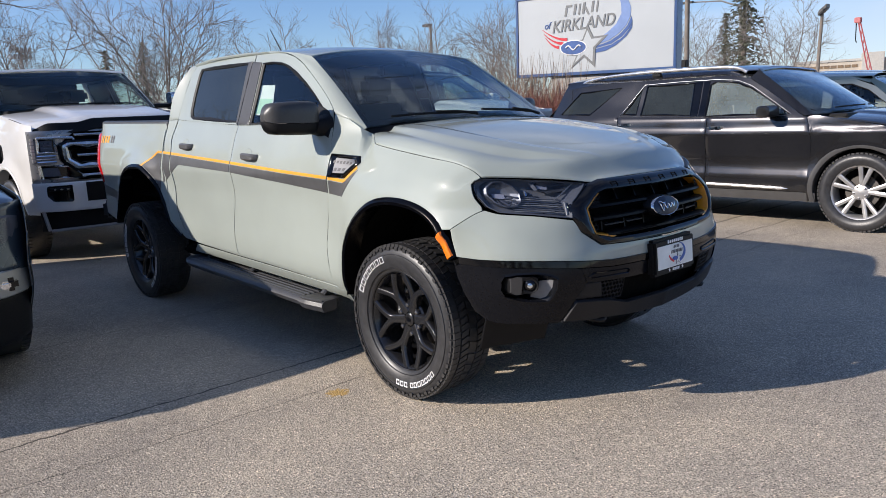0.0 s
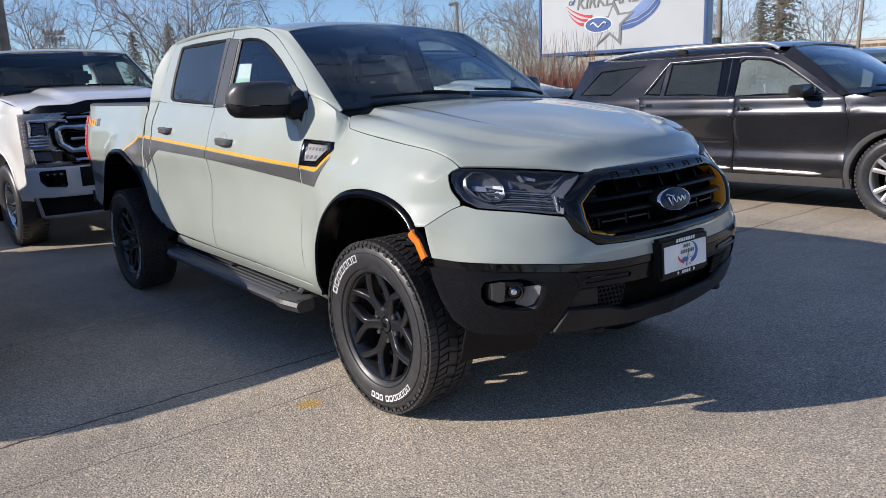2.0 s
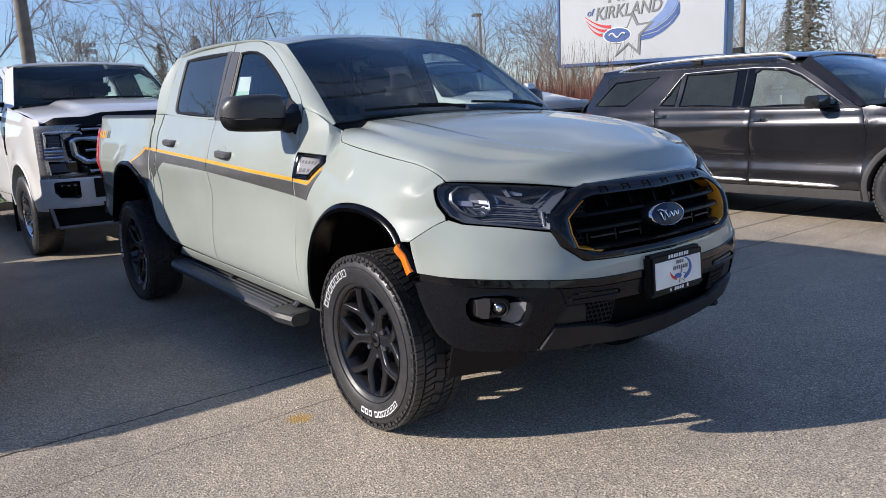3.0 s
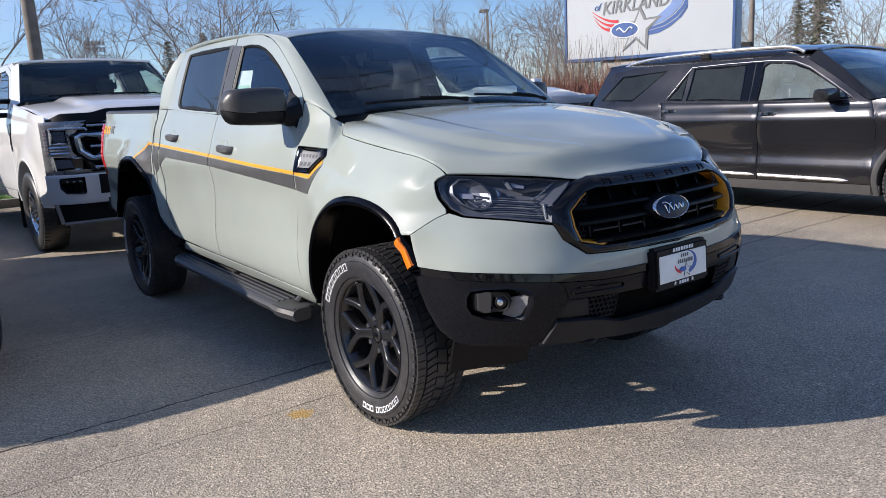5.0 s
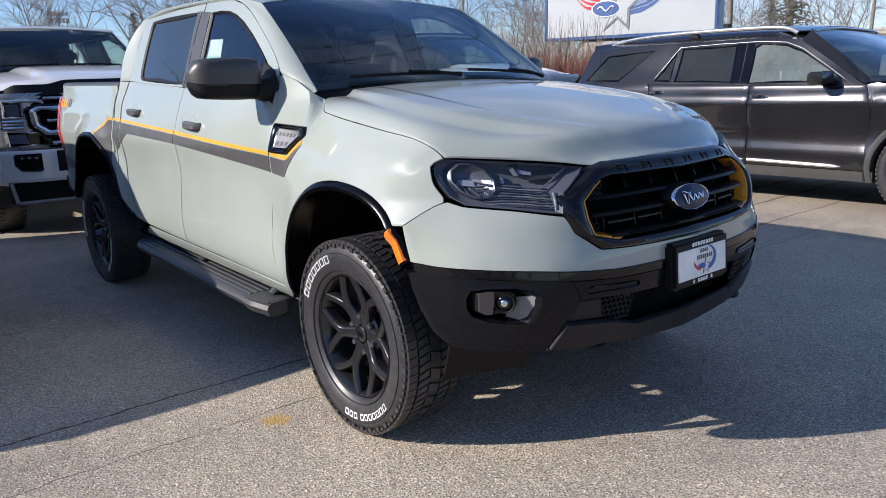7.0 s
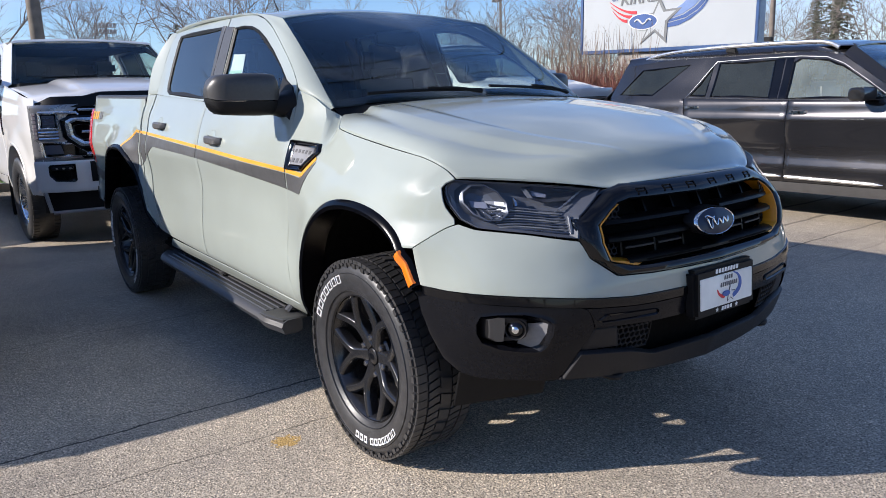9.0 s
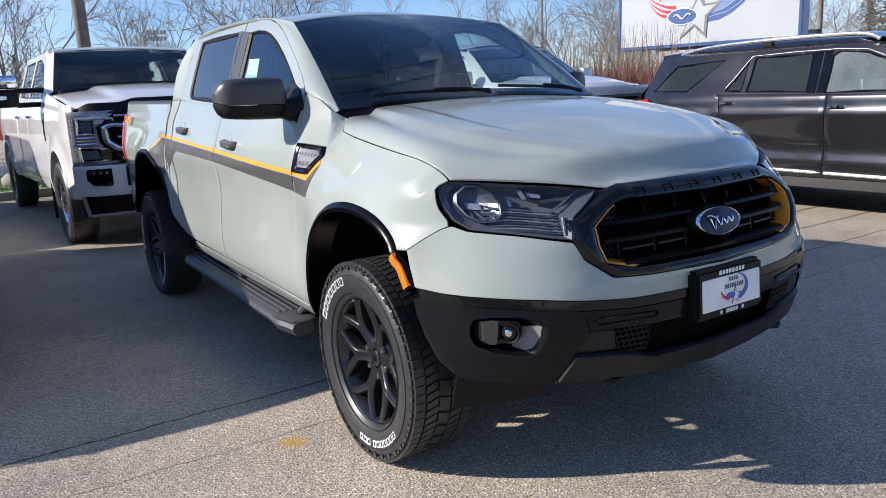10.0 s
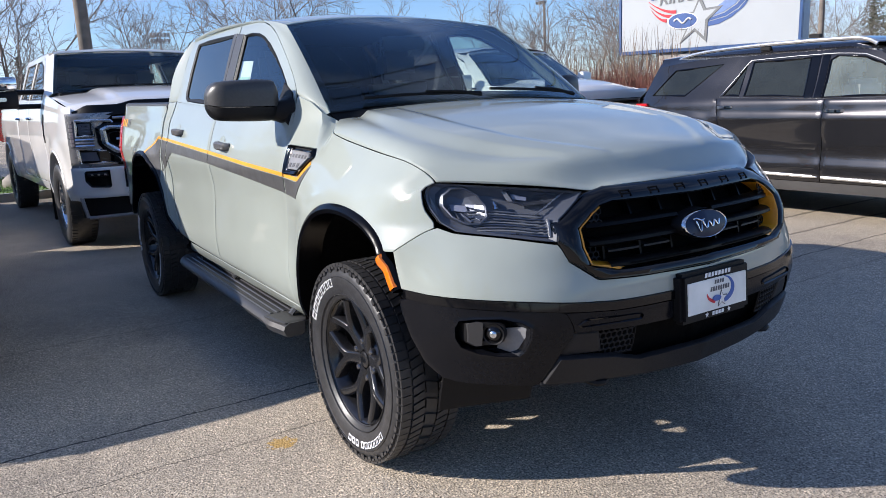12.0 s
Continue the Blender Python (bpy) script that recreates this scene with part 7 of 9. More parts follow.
for s in (-1, 1):
    pts = [(-1.28, s * 0.71, 1.615), (-1.38, s * 0.715, 1.665), (-1.6, s * 0.72, 1.685), (-2.4, s * 0.715, 1.692), (-3.1, s * 0.69, 1.675), (-3.4, s * 0.68, 1.64), (-3.5, s * 0.675, 1.61)]
    line = chain(pts)
    rail = part("roof_bar", tube([line(q / 30) for q in range(31)], 0.02, 8), RAILMETAL, suv, "bright chrome roof rail")
    part("rail_foot", block(-2.46, -2.34, s * 0.7 - 0.02, s * 0.7 + 0.02, 1.63, 1.68, 0.01), MATTBLACK, rail)
mirror_pair(suv, -0.86, 0.98, 1.195, 0.22, 0.125, 0.15, BLACKPAINT, BLACKPAINT)
set_wheels(suv, alloy_wheel(0.387, 0.125, 0.265, 5, ALLOY, 0.2, 0.02), 3.025, 0.87, 0.387, (10, 40, 0, 30))
nose_skin(suv, S, 0.9, 0.55, 0.97, CHARCOAL, "front_fascia", lean=-0.06)
nose_skin(suv, S, 0.92, 0.25, 0.54, CHARCOAL_LOW, "front_bumper")
grl = part("grille", block(0.86, 0.93, -0.5, 0.5, 0.62, 0.86, 0.02), GLOSSBLACK, suv)
for q in range(4):
    part("grille_bar", block(0.925, 0.94, -0.47, 0.47, 0.65 + 0.055 * q, 0.668 + 0.055 * q, 0.004), CHROME, grl)
for s in (-1, 1):
    part("headlamp", block(0.58, 0.85, s * 0.72 - 0.14, s * 0.72 + 0.14, 0.8, 0.92, 0.03, lambda x, y, z: (x - 0.25 * (abs(y) - 0.6), y, z)), LAMPGREY, suv)
    part("tail_lamp", block(-4.0, -3.74, s * 0.82 - 0.07, s * 0.82 + 0.055, 1.0, 1.14, 0.02, lambda x, y, z: (x, y * (1.0 + 0.09 * (x + 4.0) / 0.26), z)), REDLENS, suv, "red tail lamp")
part("tailgate", sheet(lambda u, v: Vector((-4.0 - 0.05 * (1 - (2 * u - 1) ** 2) + 0.04 * v, -0.86 + 1.72 * u, 0.5 + 0.7 * v)), 12, 8, (-1, 0, 0), 0.02), CHARCOAL, suv)
part("rear_bumper", block(-4.1, -3.9, -0.9, 0.9, 0.32, 0.55, 0.05), CHARCOAL_LOW, suv)


# the white heavy-duty pickup parked behind
hd = thing("pickup_truck", "white heavy-duty crew cab pickup with a chrome grille", "pickup truck", at=pose(-6.24, -0.09, 0, 0, 0, 2.0))
S = Shape([0.4, 0.5, 0.65, 0.8, 0.95, 1.1, 1.2, 1.32, 1.42, 1.5, 1.58, 1.78, 2.0, 2.1], [0.93, 0.96, 0.985, 0.985, 0.99, 1.0, 0.995, 0.985, 0.965, 0.945, 0.915, 0.85, 0.775, 0.74], 1.0, -5.2, 1.02, 0.12, 0.03, ((0, 0.45, 0.52, 0.52, 0.025), (-4.2, 0.45, 0.52, 0.52, 0.025)))
AF, AR = half_arch(0, 0.45, 0.5, 0.5, 0.5), half_arch(-4.2, 0.45, 0.5, 0.5, 0.52)
doors_f, doors_r, _, _ = build_car(hd, dict(
    shape=S, paint=WHITE, cladding=WHITE, wb=4.2, sill=0.6, belt_f=1.48, belt_r=1.52, seams=(-0.62, -1.75, -2.72), cut=0.02, arch_f=AF, arch_r=AR, hood_z=(1.565, 1.43), lip=0.03, bulge=0.04, hood_drop=0.09,
    tail=[(-4.75, 0.55), (-5.15, 0.62), (-5.2, 1.0), (-5.2, 1.54), (-4.2, 1.535), (-2.95, 1.53), (-2.8, 1.53)],
    windows=[([(-1.7, 1.51), (-1.7, 1.94), (-1.4, 1.945), (-1.12, 1.87), (-0.86, 1.66), (-0.72, 1.49)], [(-1.77, 1.5), (-1.77, 2.005), (-1.38, 2.005), (-1.02, 1.9), (-0.74, 1.64), (-0.64, 1.47)], SIDEGLASS),
             ([(-2.55, 1.54), (-2.55, 1.94), (-1.84, 1.945), (-1.82, 1.51)], [(-2.75, 1.52), (-2.72, 2.005), (-1.77, 2.005), (-1.77, 1.5)], PRIVACY)],
    seal=MATTBLACK, frame_top=[(-1.08, 1.935), (-1.38, 2.005), (-1.77, 2.005), (-2.72, 2.005)], roof=(-1.1, -2.78, 2.055, 2.015, 0.76, 0.75),
    screen=(-0.44, 1.575, -1.1, 2.045, 0.88, 0.73), pillar_line=[(-0.62, 1.48), (-0.74, 1.645), (-1.02, 1.905), (-1.1, 1.95)], rear_screen=(-2.86, 1.55, -2.78, 2.0, 0.8, 0.72), cab_back=-2.7, seats=CABINGREY))
part("cab_back", block(-2.9, -2.82, -0.95, 0.95, 0.6, 1.53, 0.02), WHITE, hd)
part("bed_floor", block(-5.2, -2.95, -0.9, 0.9, 0.85, 0.92, 0.02), LINER, hd)
part("tailgate", block(-5.25, -5.19, -0.93, 0.93, 0.85, 1.5, 0.02), WHITE, hd)
for s in (-1, 1):
    part("tail_lamp", block(-5.26, -5.1, s * 0.98 - 0.06, s * 0.98 + 0.055, 0.95, 1.4, 0.02), REDLENS, hd, "red tail lamp")
    part("bed_inner", block(-5.2, -2.9, s * 0.88 - 0.02, s * 0.88 + 0.02, 0.9, 1.48, 0.01), WHITE, hd)
# nose
nose_skin(hd, S, 0.985, 0.82, 1.33, LAMPSILVER, "nose_panel", bow=0.06, corner=0.14, thick=0.04)
bump_ob = nose_skin(hd, S, 1.1, 0.545, 0.828, WHITE, "front_bumper", bow=0.1, corner=0.2, thick=0.05, w=1.02)
bump_ob["label"] = "white painted steel bumper"
val = nose_skin(hd, S, 1.0, 0.345, 0.54, MATTBLACK, "valance", bow=0.08, corner=0.15, thick=0.04, w=0.97)
part("valance_edge", tube([(1.005 - 0.08 * (s / 20 - 1) ** 2, 0.93 * (s / 20 - 1), 0.36) for s in range(41)], 0.016, 6), GALVGREY, hd)
for s in (-1, 1):
    part("valance_end", tube([(0.9, s * 0.935, 0.36), (0.9, s * 0.955, 0.46), (0.9, s * 0.97, 0.545)], 0.018, 6), GALVGREY, hd)
    part("mud_flap", block(-0.56, -0.545, s * 0.9 - 0.13, s * 0.9 + 0.1, 0.2, 0.62, 0.005), MATTBLACK, hd, "black rubber mud flap")
defl = sheet(lambda u, v: Vector((0.95 - 0.07 * (2 * u - 1) ** 2 - 0.12 * abs(2 * u - 1) ** 8 + 0.05 * (1 - v), -0.94 + 1.88 * u, 1.3 + 0.105 * v * (1 - 0.5 * smooth01(0.86, 1.0, abs(2 * u - 1))) + 0.035 * (1 - smooth01(0.42, 0.62, abs(2 * u - 1))))), 60, 6, (1, 0, 0), 0.012, 0.006, 0.06)
part("hood_deflector", defl, MATTBLACK, hd, "smoked plastic hood deflector")


def frame_loop(poly, wide, x_of, deep, n=64):
    """A raised frame on the nose along a closed outline (y, z)."""
    c = sum((Vector(p) for p in poly), Vector((0, 0))) / len(poly)
    out = even_loop(poly, n)
    inn = [tuple(Vector(p) + (c - Vector(p)).normalized() * wide) for p in out]
    lay = lambda p, o: Vector((x_of(p[0]) + o, p[0], p[1]))
    return loft([[lay(p, -0.03) for p in out], [lay(p, deep) for p in out], [lay(Vector(p).lerp(Vector(q), 0.5), deep + 0.01) for p, q in zip(out, inn)], [lay(p, deep) for p in inn], [lay(p, -0.03) for p in inn]])


nx = lambda y: 0.985 - 0.06 * (y / 1.0) ** 2 - 0.14 * abs(y / 1.0) ** 8
grl = part("grille", filled([(y, z) for y, z in even_loop([(-0.62, 0.84), (-0.74, 0.96), (-0.76, 1.2), (-0.62, 1.31), (0.62, 1.31), (0.76, 1.2), (0.74, 0.96), (0.62, 0.84)], 64)], lambda p: Vector((nx(p[0]) + 0.006, p[0], p[1])), 5), LINER, hd, "black grille with chrome bars")
for s in (-1, 1):
    hx = lambda y: nx(y) + 0.012
    C0 = [(s * 0.1, 1.225), (s * 0.7, 1.232), (s * 0.787, 1.2), (s * 0.775, 1.03), (s * 0.655, 0.93), (s * 0.1, 0.925)]
    part("grille_shroud", frame_loop(C0, 0.045, nx, 0.045), GLOSSBLACK, grl, "black surround of the chrome ring")
    C1 = [(s * 0.12, 1.208), (s * 0.7, 1.21), (s * 0.757, 1.18), (s * 0.747, 1.04), (s * 0.645, 0.953), (s * 0.12, 0.95)]
    part("grille_frame", frame_loop(C1, 0.052, nx, 0.062), RAILMETAL, grl, "thick chrome grille ring")
    C2 = [(s * 0.16, 1.15), (s * 0.66, 1.15), (s * 0.69, 1.13), (s * 0.685, 1.06), (s * 0.625, 1.008), (s * 0.16, 1.005)]
    part("grille_frame", frame_loop(C2, 0.014, nx, 0.03), STEEL, grl)
    for z, e in ((1.28, 0.63), (1.082, 0.62), (0.885, 0.6)):
        part("grille_bar", tube([Vector((nx(y) + 0.03, y, z)) for y in (s * 0.05, s * 0.35, s * e)], 0.013, 6), RAILMETAL, grl)
    # stacked headlamps, a chrome band between them, and a clear corner strip
    H1 = [(s * 0.8, 1.262), (s * 0.945, 1.266), (s * 0.95, 1.11), (s * 0.795, 1.11)]
    lamp = part("headlamp", filled(even_loop(H1, 40), lambda p: Vector((hx(p[0]) + 0.006, p[0], p[1])), 4), GLOSSBLACK, hd, "square chrome framed headlamp")
    part("lamp_frame", frame_loop(H1, 0.02, hx, 0.022), RAILMETAL, lamp)
    part("lamp_brow", tube([Vector((hx(y) + 0.022, y, z)) for y, z in ((s * 0.94, 1.262), (s * 0.8, 1.262), (s * 0.65, 1.255), (s * 0.64, 1.235))], 0.015, 6), RAILMETAL, lamp)
    part("lamp_lens", filled(even_loop([(s * 0.825, 1.235), (s * 0.92, 1.237), (s * 0.92, 1.135), (s * 0.825, 1.135)], 32), lambda p: Vector((hx(p[0]) + 0.014, p[0], p[1])), 4), LAMPGREY, lamp)
    for k in range(3):
        part("lamp_strip", tube([Vector((hx(y) + 0.018, y, 1.16 + 0.026 * k)) for y in (s * 0.835, s * 0.91)], 0.005, 6), LAMPMIRROR, lamp)
    for q in range(7):
        part("corner_lamp", block(hx(0.972) - 0.03, hx(0.972) + 0.012, s * 0.974 - 0.014, s * 0.974 + 0.014, 1.03 + 0.034 * q, 1.058 + 0.034 * q, 0.004), ALLOY, lamp)
    for z, m in ((1.085, REFLECTOR), (1.056, LAMPSILVER), (1.028, REFLECTOR)):
        part("lamp_band", tube([Vector((hx(y) + 0.012, y, z)) for y in (s * 0.805, s * 0.86, s * 0.91, s * 0.95)], 0.013, 6), m, hd)
    H2 = [(s * 0.7, 0.995), (s * 0.955, 1.0), (s * 0.945, 0.862), (s * 0.56, 0.858), (s * 0.575, 0.885)]
    lamp2 = part("lower_lamp", filled(even_loop(H2, 40), lambda p: Vector((hx(p[0]), p[0], p[1])), 4), GLOSSBLACK, hd, "lower fog and turn lamp")
    part("lamp_frame", frame_loop(H2, 0.022, hx, 0.02), RAILMETAL, lamp2)
    part("lamp_lens", filled(even_loop([(s * 0.8, 0.97), (s * 0.925, 0.972), (s * 0.92, 0.89), (s * 0.78, 0.888)], 32), lambda p: Vector((hx(p[0]) + 0.01, p[0], p[1])), 4), LAMPGREY, lamp2)
    bx = lambda y: 1.1 - 0.1 * (y / 1.02) ** 2 - 0.2 * abs(y / 1.02) ** 8
    F1 = [(s * 0.72, 0.802), (s * 0.915, 0.798), (s * 0.925, 0.78), (s * 0.925, 0.7), (s * 0.885, 0.645), (s * 0.735, 0.635), (s * 0.718, 0.65)]
    pocket = part("fog_pocket", loft([[Vector((bx(p[0]) + d, p[0], p[1])) for p in [tuple(Vector(p).lerp(Vector((s * 0.82, 0.72)), t)) for p in even_loop(F1, 48)]] for t, d in ((0, 0.002), (0.03, 0.012), (0.08, 0.011), (0.14, 0.006), (0.4, 0.006), (0.65, 0.006), (0.9, 0.006))], True, True), GLOSSBLACK, hd)
    part("fog_lamp", tube([Vector((bx(y) + 0.01, y, 0.765)) for y in (s * 0.74, s * 0.8, s * 0.86, s * 0.9)], 0.02, 8), MATTBLACK, pocket)
    for q in range(3):
        y = s * (0.765 + 0.05 * q)
        part("fog_light", block(bx(y) + 0.02, bx(y) + 0.033, y - 0.016, y + 0.016, 0.756, 0.772, 0.004), STEEL, pocket)
    part("bumper_slot", sheet(lambda u, v: Vector((bx(0.2 + 0.4 * u) + 0.005, s * (0.2 + 0.4 * u), 0.63 + 0.185 * v)), 8, 4, (1, 0, 0), 0.012, 0.003), MATTBLACK, hd, "dark opening in the bumper")
    # tow mirrors: chrome cap over a dark shell
    g = (lambda q: q) if s == -1 else flipped
    def shell(y0, y1, z0, z1, x0, x1):
        rings = []
        for t in (0, 0.06, 0.5, 0.94, 1.0):
            k = 0.9 if t in (0, 1.0) else 1.0
            y = y0 + (y1 - y0) * t
            cx, cz, rx, rz = (x0 + x1) / 2, (z0 + z1) / 2, (x1 - x0) / 2 * k, (z1 - z0) / 2 * k
            rings.append([Vector((cx + rx * math.copysign(abs(math.cos(a)) ** 0.45, math.cos(a)), -y, cz + rz * math.copysign(abs(math.sin(a)) ** 0.45, math.sin(a)))) for a in (2 * math.pi * q / 20 for q in range(20))])
        v, f = loft(rings, True, True)
        return v, f + [tuple(range(20))[::-1]]
    mir = part("tow_mirror", g(shell(1.19, 1.4, 1.41, 1.6, -0.86, -0.7)), MATTBLACK, hd, "tall tow mirror with a chrome cap")
    part("mirror_cap", g(shell(1.188, 1.402, 1.604, 1.745, -0.865, -0.69)), CHROME, mir)
    part("mirror_lamp", g(block(-0.72, -0.69, -1.4, -1.3, 1.49, 1.53, 0.006)), REFLECTOR, mir)
    for z in (1.43, 1.58):
        part("mirror_arm", g(tube([(-0.74, -0.92, z), (-0.76, -0.97, z), (-0.76, -1.21, z)], 0.035, 8, flat=0.8)), MATTBLACK, mir)
    part("wing_vent", g(sheet(lambda u, v: S.lay((-0.545 - 0.02 * v + 0.045 * u, 1.04 + 0.3 * v), 0.008), 4, 8, (0, -1, 0), 0.01, 0.003)), GLOSSBLACK, hd)
for d, x in ((doors_f, -1.6), (doors_r, -2.6)):
    for k in range(2):
        g = (lambda q: q) if k == 0 else flipped
        part("door_handle", g(tube([S.lay((x - 0.1 + 0.2 * q / 6, 1.3), 0.03 * math.sin(math.pi * q / 6)) for q in range(7)], 0.016, 6)), CHROME, d[k])
set_wheels(hd, alloy_wheel(0.42, 0.14, 0.25, 6, CHROME, 0.14, 0.05), 4.2, 0.89, 0.42, (10, 35, 0, 20))

# the slate vehicle parked alongside, of which the front corner shows
slate = thing("suv", "dark slate grey SUV with a silver front bumper", "car", at=pose(-2.44, -2.92, 0))
S = Shape([0.2, 0.35, 0.5, 0.65, 0.8, 0.95, 1.05, 1.15, 1.3, 1.6, 1.72], [0.9, 0.955, 0.985, 0.985, 1.0, 0.995, 0.97, 0.94, 0.9, 0.8, 0.74], 0.92, -3.75, 0.96, 0.13, 0.1, ((0, 0.39, 0.45, 0.46, 0.02), (-2.75, 0.39, 0.45, 0.46, 0.02)))
AF, AR = half_arch(0, 0.39, 0.42, 0.44, 0.3), half_arch(-2.75, 0.39, 0.42, 0.44, 0.3)
doors_f, doors_r, _, _ = build_car(slate, dict(
    shape=S, paint=SLATE, cladding=MATTBLACK, wb=2.75, sill=0.4, belt_f=1.12, belt_r=1.16, seams=(-0.5, -1.5, -2.45), cut=0.2, arch_f=AF, arch_r=AR, hood_z=(1.13, 1.02),
    tail=[(-3.2, 0.34), (-3.6, 0.45), (-3.72, 0.8), (-3.72, 1.1), (-3.65, 1.18), (-3.0, 1.18)],
    windows=[([(-1.5, 1.14), (-1.5, 1.58), (-1.15, 1.58), (-0.9, 1.46), (-0.62, 1.14)], [(-1.58, 1.13), (-1.58, 1.65), (-1.15, 1.65), (-0.85, 1.52), (-0.53, 1.12)], SIDEGLASS),
             ([(-2.45, 1.18), (-2.45, 1.58), (-1.66, 1.58), (-1.64, 1.15)], [(-2.52, 1.165), (-2.52, 1.65), (-1.58, 1.65), (-1.58, 1.13)], PRIVACY),
             ([(-3.45, 1.2), (-2.6, 1.18), (-2.6, 1.57), (-3.2, 1.54)], [(-3.65, 1.18), (-2.52, 1.165), (-2.52, 1.65), (-3.4, 1.62)], PRIVACY)],
    seal=MATTBLACK, frame_top=[(-0.95, 1.58), (-1.15, 1.65), (-1.58, 1.65), (-2.52, 1.65), (-3.4, 1.62)], roof=(-1.0, -3.45, 1.77, 1.68, 0.69, 0.66),
    screen=(-0.3, 1.15, -1.02, 1.69, 0.82, 0.67), pillar_line=[(-0.53, 1.13), (-0.85, 1.525), (-0.95, 1.6)], rear_screen=(-3.75, 1.18, -3.45, 1.64, 0.76, 0.63), cab_back=-3.2))
nose_skin(slate, S, 0.9, 0.62, 0.98, SLATE, "front_fascia", bow=0.1, corner=0.24, lean=-0.04, thick=0.03)
nose_skin(slate, S, 0.95, 0.5, 0.64, ALLOY, "silver_bumper_strip", bow=0.12, corner=0.24, thick=0.05)["label"] = "silver bumper band"
nose_skin(slate, S, 0.93, 0.25, 0.5, MATTBLACK, "lower_bumper", bow=0.12, corner=0.26, thick=0.05)
part("grille", block(0.86, 0.925, -0.5, 0.5, 0.68, 0.92, 0.03), GLOSSBLACK, slate)
for s in (-1, 1):
    lamp = part("headlamp", sheet(lambda u, v: Vector((0.905 - 0.1 * (0.55 + 0.38 * u) ** 2 - 0.24 * (0.55 + 0.4 * u) ** 8, s * (0.52 + 0.37 * u), 0.74 + 0.2 * v - 0.03 * u)), 12, 8, (1, 0, 0), 0.03, 0.008, 0.06), LAMPGREY, slate, "large silver grey headlamp")
    part("lamp_lens", sheet(lambda u, v: Vector((0.912 - 0.1 * (0.55 + 0.38 * u) ** 2 - 0.24 * (0.55 + 0.4 * u) ** 8, s * (0.53 + 0.35 * u), 0.75 + 0.18 * v - 0.03 * u)), 12, 8, (1, 0, 0), 0.003, 0.0), CLEARLENS, lamp)
    part("lamp_ring", moved(lathe([(0.05, 0.0), (0.056, -0.012), (0.064, 0.0)], True, 24), Matrix.Translation((0.845, s * 0.66, 0.84)) @ Matrix.Rotation(radians(90), 4, "Z")), CHROME, lamp)
    fog = part("fog_lamp", block(0.72, 0.84, s * 0.75 - 0.06, s * 0.75 + 0.06, 0.53, 0.6, 0.02), GLOSSBLACK, slate)
    part("fog_light", block(0.8, 0.85, s * 0.74 - 0.03, s * 0.74 + 0.03, 0.545, 0.585, 0.01), REFLECTOR, fog)
    part("tail_lamp", block(-3.76, -3.6, s * 0.8 - 0.07, s * 0.8 + 0.06, 0.8, 1.1, 0.02), REDLENS, slate)
part("tailgate", block(-3.78, -3.7, -0.8, 0.8, 0.5, 1.18, 0.03), SLATE, slate)
part("rear_bumper", block(-3.85, -3.65, -0.86, 0.86, 0.3, 0.5, 0.04), MATTBLACK, slate)
mirror_pair(slate, -0.72, 0.95, 1.2, 0.2, 0.16, 0.14, MATTBLACK, MATTBLACK)
set_wheels(slate, alloy_wheel(0.38, 0.125, 0.24, 5, ALLOY, 0.2, 0.02), 2.75, 0.84, 0.38, (0, 30, 0, 10))
# the next one in the same row, whose shadow falls on the white pickup
copy_thing(slate, pose(-7.75, -3.1, 0))


